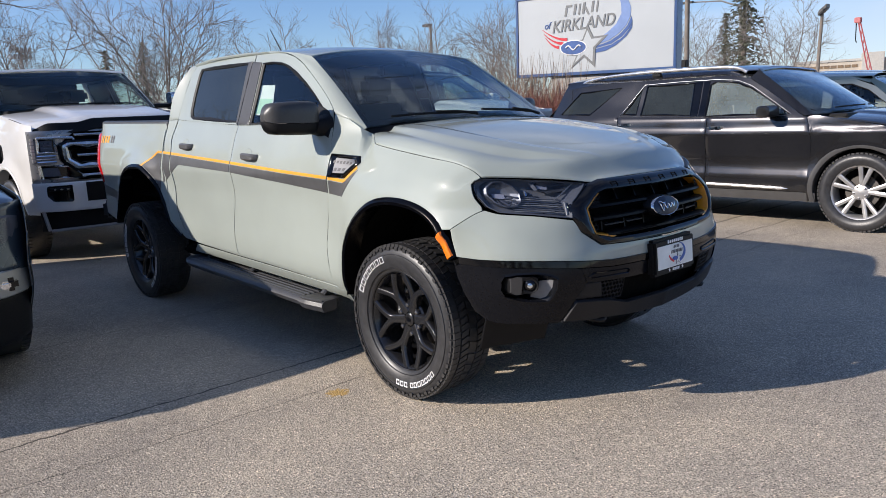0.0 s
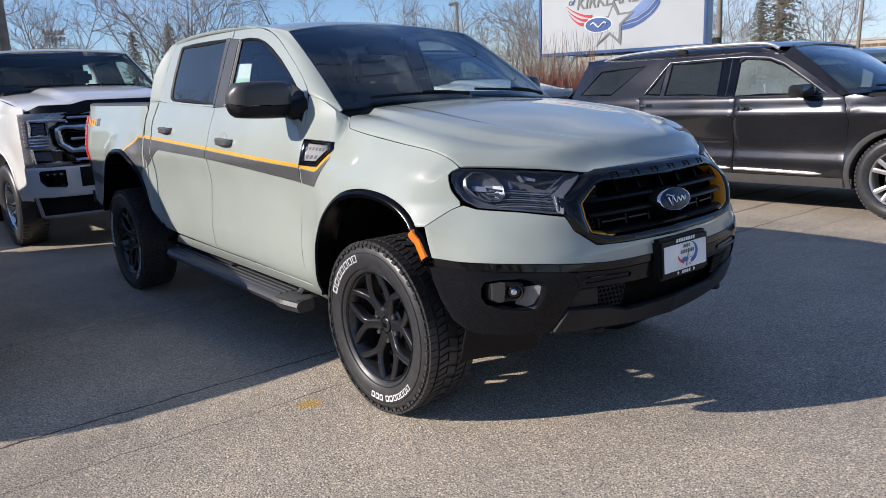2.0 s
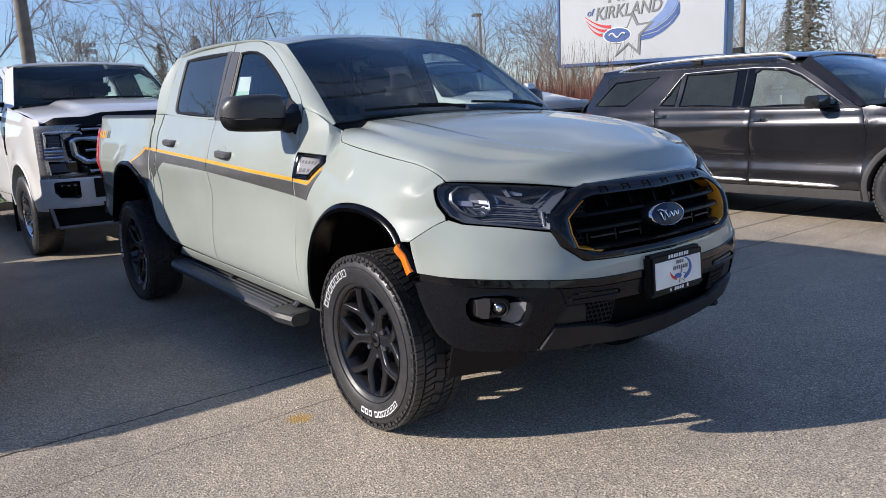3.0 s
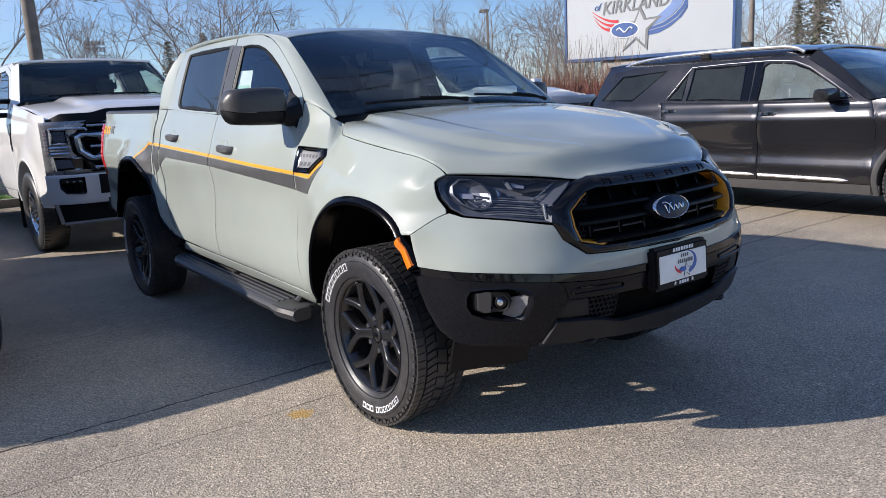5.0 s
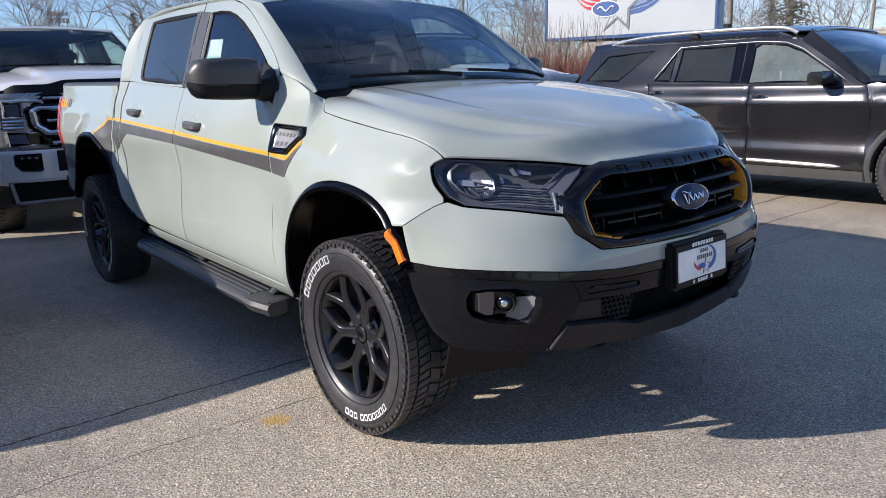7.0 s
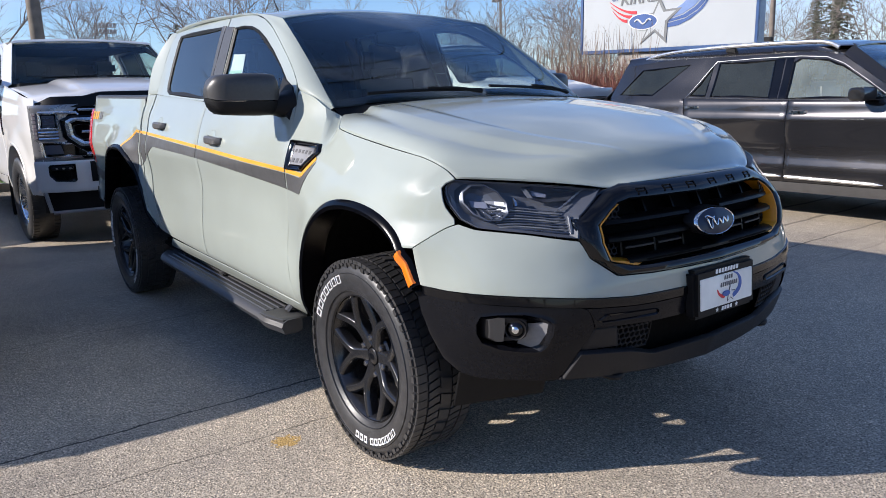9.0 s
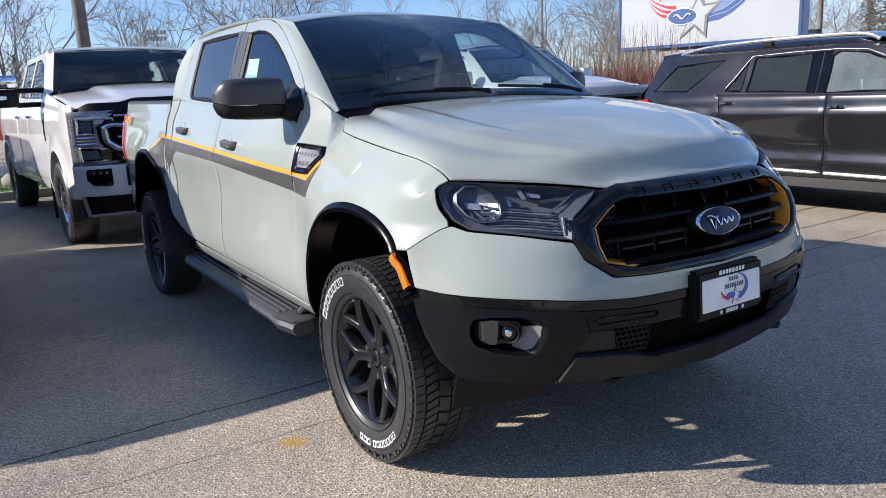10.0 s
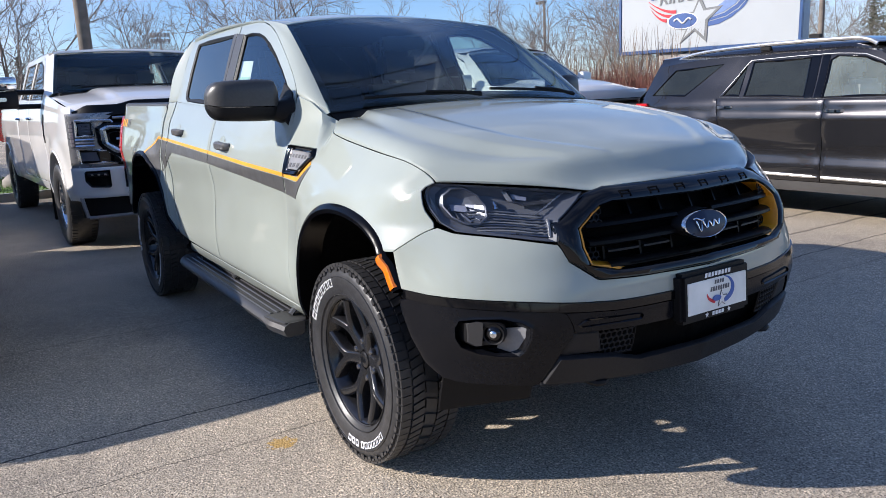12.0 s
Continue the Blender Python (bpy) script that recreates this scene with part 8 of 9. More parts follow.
# three more vehicles further off
def tall_suv(label, at, paint, seal=MATTBLACK, hood_z=(1.36, 1.22), k=1.0):
    th = thing("suv", label, "car", at=at)
    S = Shape([0.25, 0.4, 0.55, 0.7, 0.85, 1.0, 1.1, 1.22, 1.3, 1.4, 1.72, 1.84], [0.9, 0.955, 0.985, 0.985, 1.0, 1.0, 0.985, 0.955, 0.93, 0.9, 0.8, 0.75], 0.92, -4.2, 1.0, 0.26, 0.1, ((0, 0.42, 0.46, 0.48, 0.02), (-3.1, 0.42, 0.46, 0.48, 0.02)))
    af, ar = half_arch(0, 0.42, 0.44, 0.46, 0.36), half_arch(-3.1, 0.42, 0.44, 0.46, 0.36)
    df, dr, fn, hood = build_car(th, dict(
        shape=S, paint=paint, cladding=paint, wb=3.1, sill=0.47, belt_f=1.27, belt_r=1.3, seams=(-0.5, -1.6, -2.7), cut=0.2, arch_f=af, arch_r=ar, hood_z=hood_z, lip=0.03, bulge=0.03,
        tail=[(-3.6, 0.42), (-4.0, 0.5), (-4.18, 0.9), (-4.18, 1.25), (-4.1, 1.31), (-3.3, 1.31)],
        windows=[([(-1.6, 1.29), (-1.6, 1.7), (-1.35, 1.7), (-1.1, 1.6), (-0.68, 1.28)], [(-1.68, 1.28), (-1.68, 1.77), (-1.33, 1.77), (-1.02, 1.65), (-0.55, 1.265)], SIDEGLASS),
                 ([(-2.7, 1.32), (-2.7, 1.7), (-1.76, 1.7), (-1.74, 1.3)], [(-2.78, 1.305), (-2.78, 1.77), (-1.68, 1.77), (-1.68, 1.28)], PRIVACY),
                 ([(-3.95, 1.33), (-2.88, 1.32), (-2.88, 1.69), (-3.75, 1.66)], [(-4.1, 1.31), (-2.78, 1.305), (-2.78, 1.77), (-3.9, 1.74)], PRIVACY)],
        seal=seal, frame_top=[(-1.1, 1.7), (-1.33, 1.77), (-1.68, 1.77), (-2.78, 1.77), (-3.9, 1.74)], roof=(-1.15, -3.95, 1.9, 1.8, 0.72, 0.7),
        screen=(-0.32, 1.37, -1.17, 1.81, 0.86, 0.71), pillar_line=[(-0.55, 1.275), (-1.02, 1.655), (-1.1, 1.72)], rear_screen=(-4.2, 1.31, -3.95, 1.75, 0.8, 0.68), cab_back=-3.6))
    nose_skin(th, S, 0.9, 0.82, hood_z[1] - 0.03, paint, "front_fascia", bow=0.08, corner=0.2, thick=0.03)
    nose_skin(th, S, 0.96, 0.4, 0.8, paint, "front_bumper", bow=0.1, corner=0.24, thick=0.05)
    g = part("grille", block(0.84, 0.93, -0.62, 0.62, 0.84, hood_z[1] - 0.13, 0.03), GLOSSBLACK, th, "black slatted grille")
    for q in range(5):
        z = 0.87 + 0.058 * q
        part("grille_bar", block(0.93, 0.945, -0.6, 0.6, z, z + 0.022, 0.005), STEEL, g)
    for s in (-1, 1):
        part("headlamp", block(0.66, 0.88, s * 0.78 - 0.12, s * 0.78 + 0.12, 0.9, 1.1, 0.03, lambda x, y, z: (x - 0.3 * (abs(y) - 0.66), y, z)), LAMPGREY, th)
        part("tail_lamp", block(-4.2, -4.05, s * 0.85 - 0.08, s * 0.85 + 0.06, 0.9, 1.28, 0.02), REDLENS, th)
    part("tailgate", block(-4.24, -4.17, -0.86, 0.86, 0.5, 1.31, 0.03), paint, th)
    part("rear_bumper", block(-4.32, -4.1, -0.92, 0.92, 0.38, 0.55, 0.04), paint, th)
    mirror_pair(th, -0.66, 1.0, 1.4, 0.2, 0.2, 0.14, paint, MATTBLACK)
    set_wheels(th, alloy_wheel(0.41, 0.13, 0.25, 6, ALLOY, 0.16, 0.03), 3.1, 0.86, 0.41, (0, 20, 10, 30))
    return th


tall_suv("white full-size SUV with a slatted black grille", pose(-5.35, 4.98, 0) @ Matrix.Diagonal((1, 1, 1.07, 1)), WHITE, hood_z=(1.38, 1.26))
tall_suv("blue-grey SUV behind the charcoal one", pose(-0.35, 10.2, -0.22), BLUEGREY)
tall_suv("black SUV at the back of the lot", pose(-1.6, 14.3, -0.1), BLACKPAINT)


# ---- planting, sign, poles and distance ----
EARTH = plain("bare_earth", (0.11, 0.085, 0.06), 0.95, 0.0, 0.02, 14.0, 0.3)
BARK = plain("grey_bark", (0.2, 0.17, 0.145), 0.9, 0.0, 0.004, 60.0, 0.3)
TWIG = plain("brown_twigs", (0.23, 0.2, 0.175), 0.9, 0.0, 0.0, 60.0, 0.3)
NEEDLE = plain("dark_fir_needles", (0.11, 0.115, 0.075), 0.8, 0.0, 0.0, 30.0, 0.4)
REDSTEM = plain("red_brown_stems", (0.24, 0.1, 0.075), 0.85, 0.0, 0.0, 20.0, 0.35)
DRYSTEM = plain("dry_seed_stems", (0.26, 0.19, 0.13), 0.9, 0.0, 0.0, 20.0, 0.3)
HEDGE = plain("yellow_green_leaves", (0.1, 0.12, 0.03), 0.7, 0.0, 0.0, 20.0, 0.4)
GRASS = plain("green_grass", (0.13, 0.22, 0.04), 0.8, 0.0, 0.0, 20.0, 0.3)
STONE = plain("field_stone", (0.3, 0.27, 0.23), 0.85, 0.0, 0.006, 30.0, 0.25)
TIMBER = plain("weathered_pole_timber", (0.2, 0.17, 0.14), 0.9, 0.0, 0.004, 40.0, 0.25)
GALV = plain("galvanised_steel", (0.36, 0.36, 0.36), 0.55, 0.6, 0.0, 30.0, 0.15)
SIGNFACE = plain("white_sign_panel", (0.5, 0.525, 0.525), 0.35, 0.0, 0.0, 12.0, 0.03)
SIGNBLUE = plain("blue_sign_frame", (0.045, 0.1, 0.24), 0.4)
CONCRETE = plain("pale_concrete", (0.46, 0.44, 0.4), 0.85, 0.0, 0.003, 30.0, 0.12)
TANWALL = plain("tan_wall_panels", (0.5, 0.44, 0.36), 0.85, 0.0, 0.0, 8.0, 0.08)
DARKPANE = plain("dark_window_band", (0.22, 0.15, 0.09), 0.3)
CRANERED = plain("crane_red", (0.42, 0.12, 0.12), 0.6)
rng = random.Random(5)


def bare_tree(seed, h, lean, leaders):
    """Trunk-and-limb mesh and twig mesh of a leafless tree of several leaders."""
    r = random.Random(seed)
    wood, twigs = [], []
    THICK = (0.009, 0.0055, 0.0024, 0.0013, 0.0009)

    def grow(p, d, length, level):
        n = (3, 6, 4, 3, 2)[level]
        rad = h * THICK[level] * r.uniform(0.85, 1.15)
        pts, rads, ways = [p.copy()], [rad], [d.copy()]
        for k in range(n):
            wob = (0.05, 0.16, 0.22, 0.25, 0.3)[level]
            d = (d + Vector((r.uniform(-1, 1), r.uniform(-1, 1), r.uniform(-0.5, 0.9))) * wob).normalized()
            p = p + d * (length / n)
            pts.append(p.copy())
            ways.append(d.copy())
            rads.append(rad * (1 - (0.25 if level == 0 else 0.8) * (k + 1) / n))
        (wood if level < 2 else twigs).append(tube(pts, rads, (7, 5, 4, 3, 3)[level], caps=False))
        if level == 4:
            return
        kids = (leaders, 10, 6, 4)[level]
        for q in range(kids):
            t = 0.55 + 0.45 * q / (kids - 1) if level == 0 else 0.14 + 0.84 * (q + r.random() * 0.8) / kids
            i = min(int(t * n), n - 1)
            o = pts[i].lerp(pts[i + 1], min(1.0, t * n - i))
            w = ways[i + 1]
            a = 2 * math.pi * q / kids + r.uniform(-0.6, 0.6) if level == 0 else r.uniform(0, 2 * math.pi)
            side = w.orthogonal().normalized()
            side = (Matrix.Rotation(a, 3, w) @ side).normalized()
            ang = (r.uniform(0.12, lean), r.uniform(0.6, 1.05), r.uniform(0.5, 1.0), r.uniform(0.4, 0.9))[level]
            nd = (w * math.cos(ang) + side * math.sin(ang) + Vector((0, 0, (0.1, 0.12, 0.1, 0.05)[level]))).normalized()
            ln = h * (r.uniform(0.55, 0.78), 0.34 * (1 - 0.55 * t) * r.uniform(0.7, 1.15), 0.13 * r.uniform(0.6, 1.2), 0.055 * r.uniform(0.6, 1.3))[level]
            grow(o, nd, ln, level + 1)
    grow(Vector((0, 0, -0.1)), Vector((0, 0, 1)), h * 0.14, 0)
    return join(*wood), join(*twigs)


def fir_tree(seed, height):
    r = random.Random(seed)
    trunk = tube([(0, 0, -0.1), (0, 0, height * 0.5), (0, 0, height)], [height * 0.018, height * 0.011, 0.01], 6)
    verts, faces = [], []
    z = height * 0.1
    while z < height * 0.985:
        k = 1 - z / height
        for q in range(7):
            a = r.uniform(0, 2 * math.pi)
            ln = height * 0.2 * (k ** 0.8) * r.uniform(0.55, 1.1) + 0.08
            steps = max(3, int(ln / 0.16))
            for s in range(steps):
                t = (s + r.random()) / steps
                c = Vector((math.cos(a) * ln * t, math.sin(a) * ln * t, z - ln * t * 0.35 + r.uniform(-0.06, 0.06)))
                size = 0.13 + 0.09 * r.random()
                for w in range(3):
                    e1 = Vector((r.uniform(-1, 1), r.uniform(-1, 1), r.uniform(-0.9, 0.1))).normalized() * size * 1.5
                    e2 = Vector((r.uniform(-1, 1), r.uniform(-1, 1), r.uniform(-0.5, 0.5))).normalized() * size * 0.35
                    b = len(verts)
                    verts += [tuple(c - e2), tuple(c + e1), tuple(c + e2)]
                    faces.append((b, b + 1, b + 2))
        z += height * 0.022
    return trunk, (verts, faces)


TREES = []
for k, (h, sp, lb) in enumerate(((8.2, 0.95, 6), (7.4, 0.85, 5), (9.0, 0.9, 7))):
    t = thing("tree", "leafless grey-brown deciduous tree against the sky", "tree", "bare trees")
    w, tw = bare_tree(11 + k, h, sp, lb)
    part("trunk", w, BARK, t)
    part("crown", tw, TWIG, t, "bare fine twigs")
    TREES.append(t)
SPOTS = [(-34.1, 6.3, 0, 1.0), (-31.0, 9.5, 1, 1.05), (-28.6, 10.1, 2, 0.95), (-35.2, 19.3, 0, 0.95), (-30.2, 23.0, 1, 1.0), (-27.3, 23.4, 0, 0.9), (-21.3, 21.1, 1, 0.85),
         (-22.0, 24.3, 2, 0.8), (-18.0, 20.5, 0, 0.72), (-19.1, 36.3, 1, 0.95), (-17.3, 42.8, 0, 1.0), (-24.5, 42.0, 2, 0.9), (-27.5, 0.0, 2, 0.95), 
         (-25.5, -2.2, 0, 0.9), (-16.5, 24.5, 1, 0.75)]
used = set()
for x, y, kind, s in SPOTS:
    m = pose(x, y, 0, 0, 0, rng.uniform(0, 360)) @ Matrix.Scale(s, 4)
    if kind not in used:
        used.add(kind)
        TREES[kind].matrix_basis = m
    else:
        c = copy_thing(TREES[kind], m)
        c.scale = (s, s, s)
# unseen trees behind the camera: seven the side windows mirror, others added for reflections
for x, y, kind, s in ((-24, -10.2, 0, 1.1), (-19.5, -10.2, 0, 1.1), (-22.5, -12.5, 2, 1.1), (-26, -12.5, 1, 1.3), (-28, -15, 0, 1.2), (-20.5, -11.5, 1, 1.1), (-24, -12.5, 2, 1.15), (-9, -19, 0, 1.0), (-4, -21, 1, 1.1), (1, -20, 2, 1.0), (6, -22, 0, 1.1), (11, -19, 1, 1.0), (18, -12, 0, 1.0), (22, -4, 2, 1.0), (22, 6, 1, 1.0)):
    c = copy_thing(TREES[kind], pose(x, y, 0, 0, 0, rng.uniform(0, 360)))
    c.scale = (s, s, s)
fir = thing("fir_tree", "tall dark green fir tree behind the lot", "tree", "fir trees", at=pose(-22.7, 48.3, 0))
fir.scale = (1.35, 1.35, 1.0)
a, b = fir_tree(3, 10.5)
part("trunk", a, BARK, fir)
part("crown", b, NEEDLE, fir, "drooping dark needles", smooth=False)
# the last 18, behind the camera, are unseen and added to darken reflections
for x, y, s in ((-25.5, 51.1, 0.72), (-29.0, 47.0, 0.8), (-62, -1.2, 0.62), (-63.5, 1.0, 0.52), (-61, -3.6, 0.5), (-64, 3.4, 0.56), (-62, -6, 0.6), (-46, 16, 0.62), (-44, 13, 0.55), *((-32 + 3.4 * q, -27 + 1.5 * ((q * 7) % 3), 0.78 + 0.08 * ((q * 5) % 4)) for q in range(18))):
    c = copy_thing(fir, pose(x, y, 0, 0, 0, rng.uniform(0, 360)))
    c.scale = (1.35 * s, 1.35 * s, s)


# raised planting bed with red-brown stems
def bed_height(x, y):
    return 1.0 * smooth01(0.0, 1.6, y - 6.9 + 0.12 * (x + 8)) * smooth01(-3.0, -4.6, x) + 0.05 * noise.noise(Vector((x, y, 0)))


n = 40
verts = [(-22 + 19.5 * i / n, 6.6 + 8 * j / n, bed_height(-22 + 19.5 * i / n, 6.6 + 8 * j / n) - 0.06) for i in range(n + 1) for j in range(n + 1)]
faces = [(i * (n + 1) + j, (i + 1) * (n + 1) + j, (i + 1) * (n + 1) + j + 1, i * (n + 1) + j + 1) for i in range(n) for j in range(n)]
solid("planting_bed", (verts, faces), EARTH, "raised bank of bare brown earth under shrubs", "ground", "", "structure")


def stems(count, area, low, high, thick, seed, lean=0.25, fork=2):
    r = random.Random(seed)
    verts, faces = [], []
    for _ in range(count):
        x, y = area(r)
        z = bed_height(x, y) - 0.05
        h = r.uniform(low, high)
        for q in range(fork):
            d = Vector((r.uniform(-lean, lean), r.uniform(-lean, lean), 1))
            p = Vector((x, y, z))
            prev = None
            for s in range(4):
                t = s / 3
                c = p + d * h * t + Vector((r.uniform(-0.03, 0.03), r.uniform(-0.03, 0.03), 0))
                w = thick * (1 - 0.75 * t)
                e = Vector((r.uniform(-1, 1), r.uniform(-1, 1), 0)).normalized() * w
                b = len(verts)
                verts += [tuple(c - e), tuple(c + e)]
                if prev is not None:
                    faces.append((prev, prev + 1, b + 1, b))
                prev = b
                if s:
                    for _k in range(2):
                        tip = c + Vector((r.uniform(-0.13, 0.13), r.uniform(-0.13, 0.13), r.uniform(0.02, 0.17)))
                        b2 = len(verts)
                        verts += [tuple(c - e * 0.7), tuple(c + e * 0.7), tuple(tip)]
                        faces.append((b2, b2 + 1, b2 + 2))
    return verts, faces


def strip(x0, x1, y0, y1, slope):
    return lambda r: (lambda x: (x, r.uniform(y0, y1) + slope * (x - x0)))(r.uniform(x0, x1))


solid("shrubs", stems(7000, strip(-14.5, -5.2, 6.9, 8.5, 0.16), 0.25, 0.8, 0.006, 1, 0.55, 2), REDSTEM, "thicket of red-brown leafless shrub stems", "shrubs", "", "stuff", smooth=False)
solid("tall_weeds", stems(190, strip(-9.0, -6.6, 8.0, 8.7, 0.25), 0.8, 1.5, 0.011, 2, 0.14, 1), DRYSTEM, "tall dry weeds with seed heads before the sign", "weeds", "", "stuff", smooth=False)


def leaf_mound(count, centres, size, seed):
    r = random.Random(seed)
    verts, faces = [], []
    for _ in range(count):
        cx, cy, cz, rad = r.choice(centres)
        v = Vector((r.gauss(0, 1), r.gauss(0, 1), abs(r.gauss(0, 0.8)))).normalized() * rad * r.uniform(0.6, 1.0)
        c = Vector((cx, cy, cz)) + v
        e1 = Vector((r.uniform(-1, 1), r.uniform(-1, 1), r.uniform(-1, 1))).normalized() * size
        e2 = e1.orthogonal().normalized() * size * 0.5
        b = len(verts)
        verts += [tuple(c - e1), tuple(c + e2), tuple(c + e1), tuple(c - e2)]
        faces.append((b, b + 1, b + 2, b + 3))
    return verts, faces


solid("low_hedge", leaf_mound(2600, [(-6.6 + 0.5 * k, 7.0 + 0.12 * k, 0.55, 0.5) for k in range(6)], 0.05, 4), HEDGE, "low yellow-green hedge along the bank", "hedge", "", "stuff", smooth=False)
solid("shrub", leaf_mound(1800, [(-0.6, 13.0, 0.7, 0.6), (0.1, 13.2, 0.75, 0.65), (0.8, 13.1, 0.6, 0.6)], 0.06, 6), HEDGE, "round yellow-green shrub past the cars", "shrub", smooth=False)

# dealer sign on its plinth
sign_at = Matrix.Translation((-8.33, 9.22, 1.96)) @ Matrix.Rotation(math.atan2(0.98, 3.18), 4, "Z") @ Matrix.Rotation(radians(0.6), 4, "Y")
SW, SH = 3.33, 1.62
sign = thing("billboard", "white dealer sign board in a blue frame", "sign")
part("sign_box", moved(block(0.0, SW, 0.03, 0.42, 0.0, SH, 0.01), sign_at), SIGNBLUE, sign)
part("sign_face", moved(block(0.05, SW - 0.05, -0.004, 0.035, 0.06, SH - 0.06, 0.006), sign_at), SIGNFACE, sign, "plain white face")
for x0, x1, z0, z1 in ((0, SW, 0, 0.06), (0, SW, SH - 0.06, SH), (0, 0.05, 0.06, SH - 0.06), (SW - 0.05, SW, 0.06, SH - 0.06)):
    part("sign_frame", moved(block(x0, x1, -0.02, 0.03, z0, z1, 0.006), sign_at), SIGNBLUE, sign, "blue-grey metal frame")
SIGNGREY = plain("sign_grey_print", (0.2, 0.205, 0.2), 0.45)
LIGHTBLUE = plain("light_blue_print", (0.2, 0.29, 0.52), 0.4)
SIGNDEEP = plain("sign_blue_print", (0.06, 0.12, 0.31), 0.4)
mm = sign_at @ Matrix.Translation((1.62, -0.006, 0.86))


def sign_shape(outline, mat, name, layer):
    pts = [(x, z) for x, z in outline]
    geo = prism(pts, -0.003 - 0.002 * layer, "y")
    part(name, moved(geo, mm), mat, sign)


sign_shape([(0.13, -0.2), (0.37, -0.06), (0.54, 0.08), (0.64, 0.27), (0.63, 0.45), (0.6, 0.56), (0.76, 0.56), (0.83, 0.36), (0.82, 0.2), (0.74, 0.04), (0.6, -0.1), (0.4, -0.22), (0.15, -0.29)], LIGHTBLUE, "blue_swoosh", 1)
sign_shape([(0.15, -0.31), (0.41, -0.24), (0.62, -0.115), (0.76, 0.03), (0.84, 0.2), (0.86, 0.1), (0.79, -0.03), (0.65, -0.17), (0.44, -0.29), (0.13, -0.355)], SIGNDEEP, "blue_swoosh", 1)
sign_shape([(0.1, -0.375), (0.44, -0.31), (0.66, -0.19), (0.79, -0.05), (0.86, 0.08), (0.85, -0.02), (0.74, -0.17), (0.54, -0.32), (0.32, -0.42), (0.09, -0.45)], SIGNDEEP, "blue_swoosh", 1)
for x0, z0, d in ((-1.02, 0.08, 0.0), (-0.995, -0.0, 0.075), (-0.96, -0.08, 0.15)):
    low = [(x0 + (-0.48 - 0.09 * d / 0.075 - x0) * t, z0 + (-0.17 - d * 0.95 - z0) * (1 - (1 - t) ** 1.8)) for t in (q / 12 for q in range(13))]
    sign_shape([(x, z + 0.006 + 0.05 * k / 12) for k, (x, z) in enumerate(low)] + [(x, z - 0.006) for x, z in low[::-1]], REDPRINT, "red_swoosh", 1)
STAR = [(-0.04, 0.1), (0.07, -0.13), (0.38, -0.11), (0.12, -0.34), (0.1, -0.72), (-0.13, -0.51), (-0.4, -0.72), (-0.27, -0.45), (-0.48, -0.18), (-0.16, -0.17)]
sign_shape(STAR, SIGNGREY, "star", 4)
sign_shape([(-0.08 + 0.76 * (x + 0.08), -0.3 + 0.76 * (z + 0.3)) for x, z in STAR], SIGNFACE, "star_face", 5)
sign_shape([(-0.35 + 0.285 * math.cos(a), -0.315 + 0.15 * math.sin(a)) for a in (2 * math.pi * q / 40 for q in range(40))], WHITEPRINT, "oval_rim", 6)
sign_shape([(-0.35 + 0.265 * math.cos(a), -0.315 + 0.133 * math.sin(a)) for a in (2 * math.pi * q / 40 for q in range(40))], SIGNDEEP, "oval", 7)
part("oval_mark", moved(tube([(-0.51 + 0.32 * t, -0.02, -0.315 + 0.04 * math.sin(9 * t)) for t in (q / 20 for q in range(21))], 0.016, 5), mm), WHITEPRINT, sign)


def slant_bars(x0, z0, w, h, slope, count, kinds):
    """A row of plain slanting bars, each with a short limb or two."""
    for k in range(count):
        x, z = x0 + w * k, z0 + slope * k
        sign_shape([(x, z), (x + w * 0.26, z), (x + w * 0.44, z + h), (x + w * 0.18, z + h)], SIGNGREY, "print_bar", 1)
        if kinds[k] == "k":
            sign_shape([(x + w * 0.3, z + h * 0.45), (x + w * 0.68, z - h * 0.12), (x + w * 0.9, z - h * 0.12), (x + w * 0.48, z + h * 0.62)], SIGNGREY, "print_bar", 1)
        elif kinds[k] == "t":
            sign_shape([(x + w * 0.44, z + h * 0.8), (x + w * 0.86, z + h * 0.8), (x + w * 0.9, z + h), (x + w * 0.46, z + h)], SIGNGREY, "print_bar", 1)
        elif kinds[k] == "o":
            sign_shape([(x + w * 0.56, z), (x + w * 0.76, z), (x + w * 0.92, z + h), (x + w * 0.72, z + h)], SIGNGREY, "print_bar", 1)


slant_bars(-0.54, 0.31, 0.185, 0.21, 0.012, 4, "toko")


def lettering(word, x0, z0, width, height, slope, mat, bold=0.012):
    """Slanting printed capitals from the built-in font, as one thin mesh."""
    cu = bpy.data.curves.new("lettering", "FONT")
    cu.body, cu.size, cu.shear, cu.offset, cu.extrude = word, 1.0, 0.22, bold, 0.004
    ob = bpy.data.objects.new("lettering", cu)
    me = bpy.data.meshes.new_from_object(ob)
    pts = [v.co.copy() for v in me.vertices]
    faces = [tuple(p.vertices) for p in me.polygons]
    bpy.data.objects.remove(ob)
    bpy.data.curves.remove(cu)
    bpy.data.meshes.remove(me)
    lo, hi = min(p.x for p in pts), max(p.x for p in pts)
    top, low = max(p.y for p in pts), min(p.y for p in pts)
    verts = []
    for p in pts:
        u = (p.x - lo) / (hi - lo) * width
        verts.append(Vector((x0 + u, -0.005 - p.z, z0 + (p.y - low) / (top - low) * height + slope * u)))
    part("lettering", moved((verts, faces), mm), mat, sign, "dark grey slanting capitals", smooth=False)


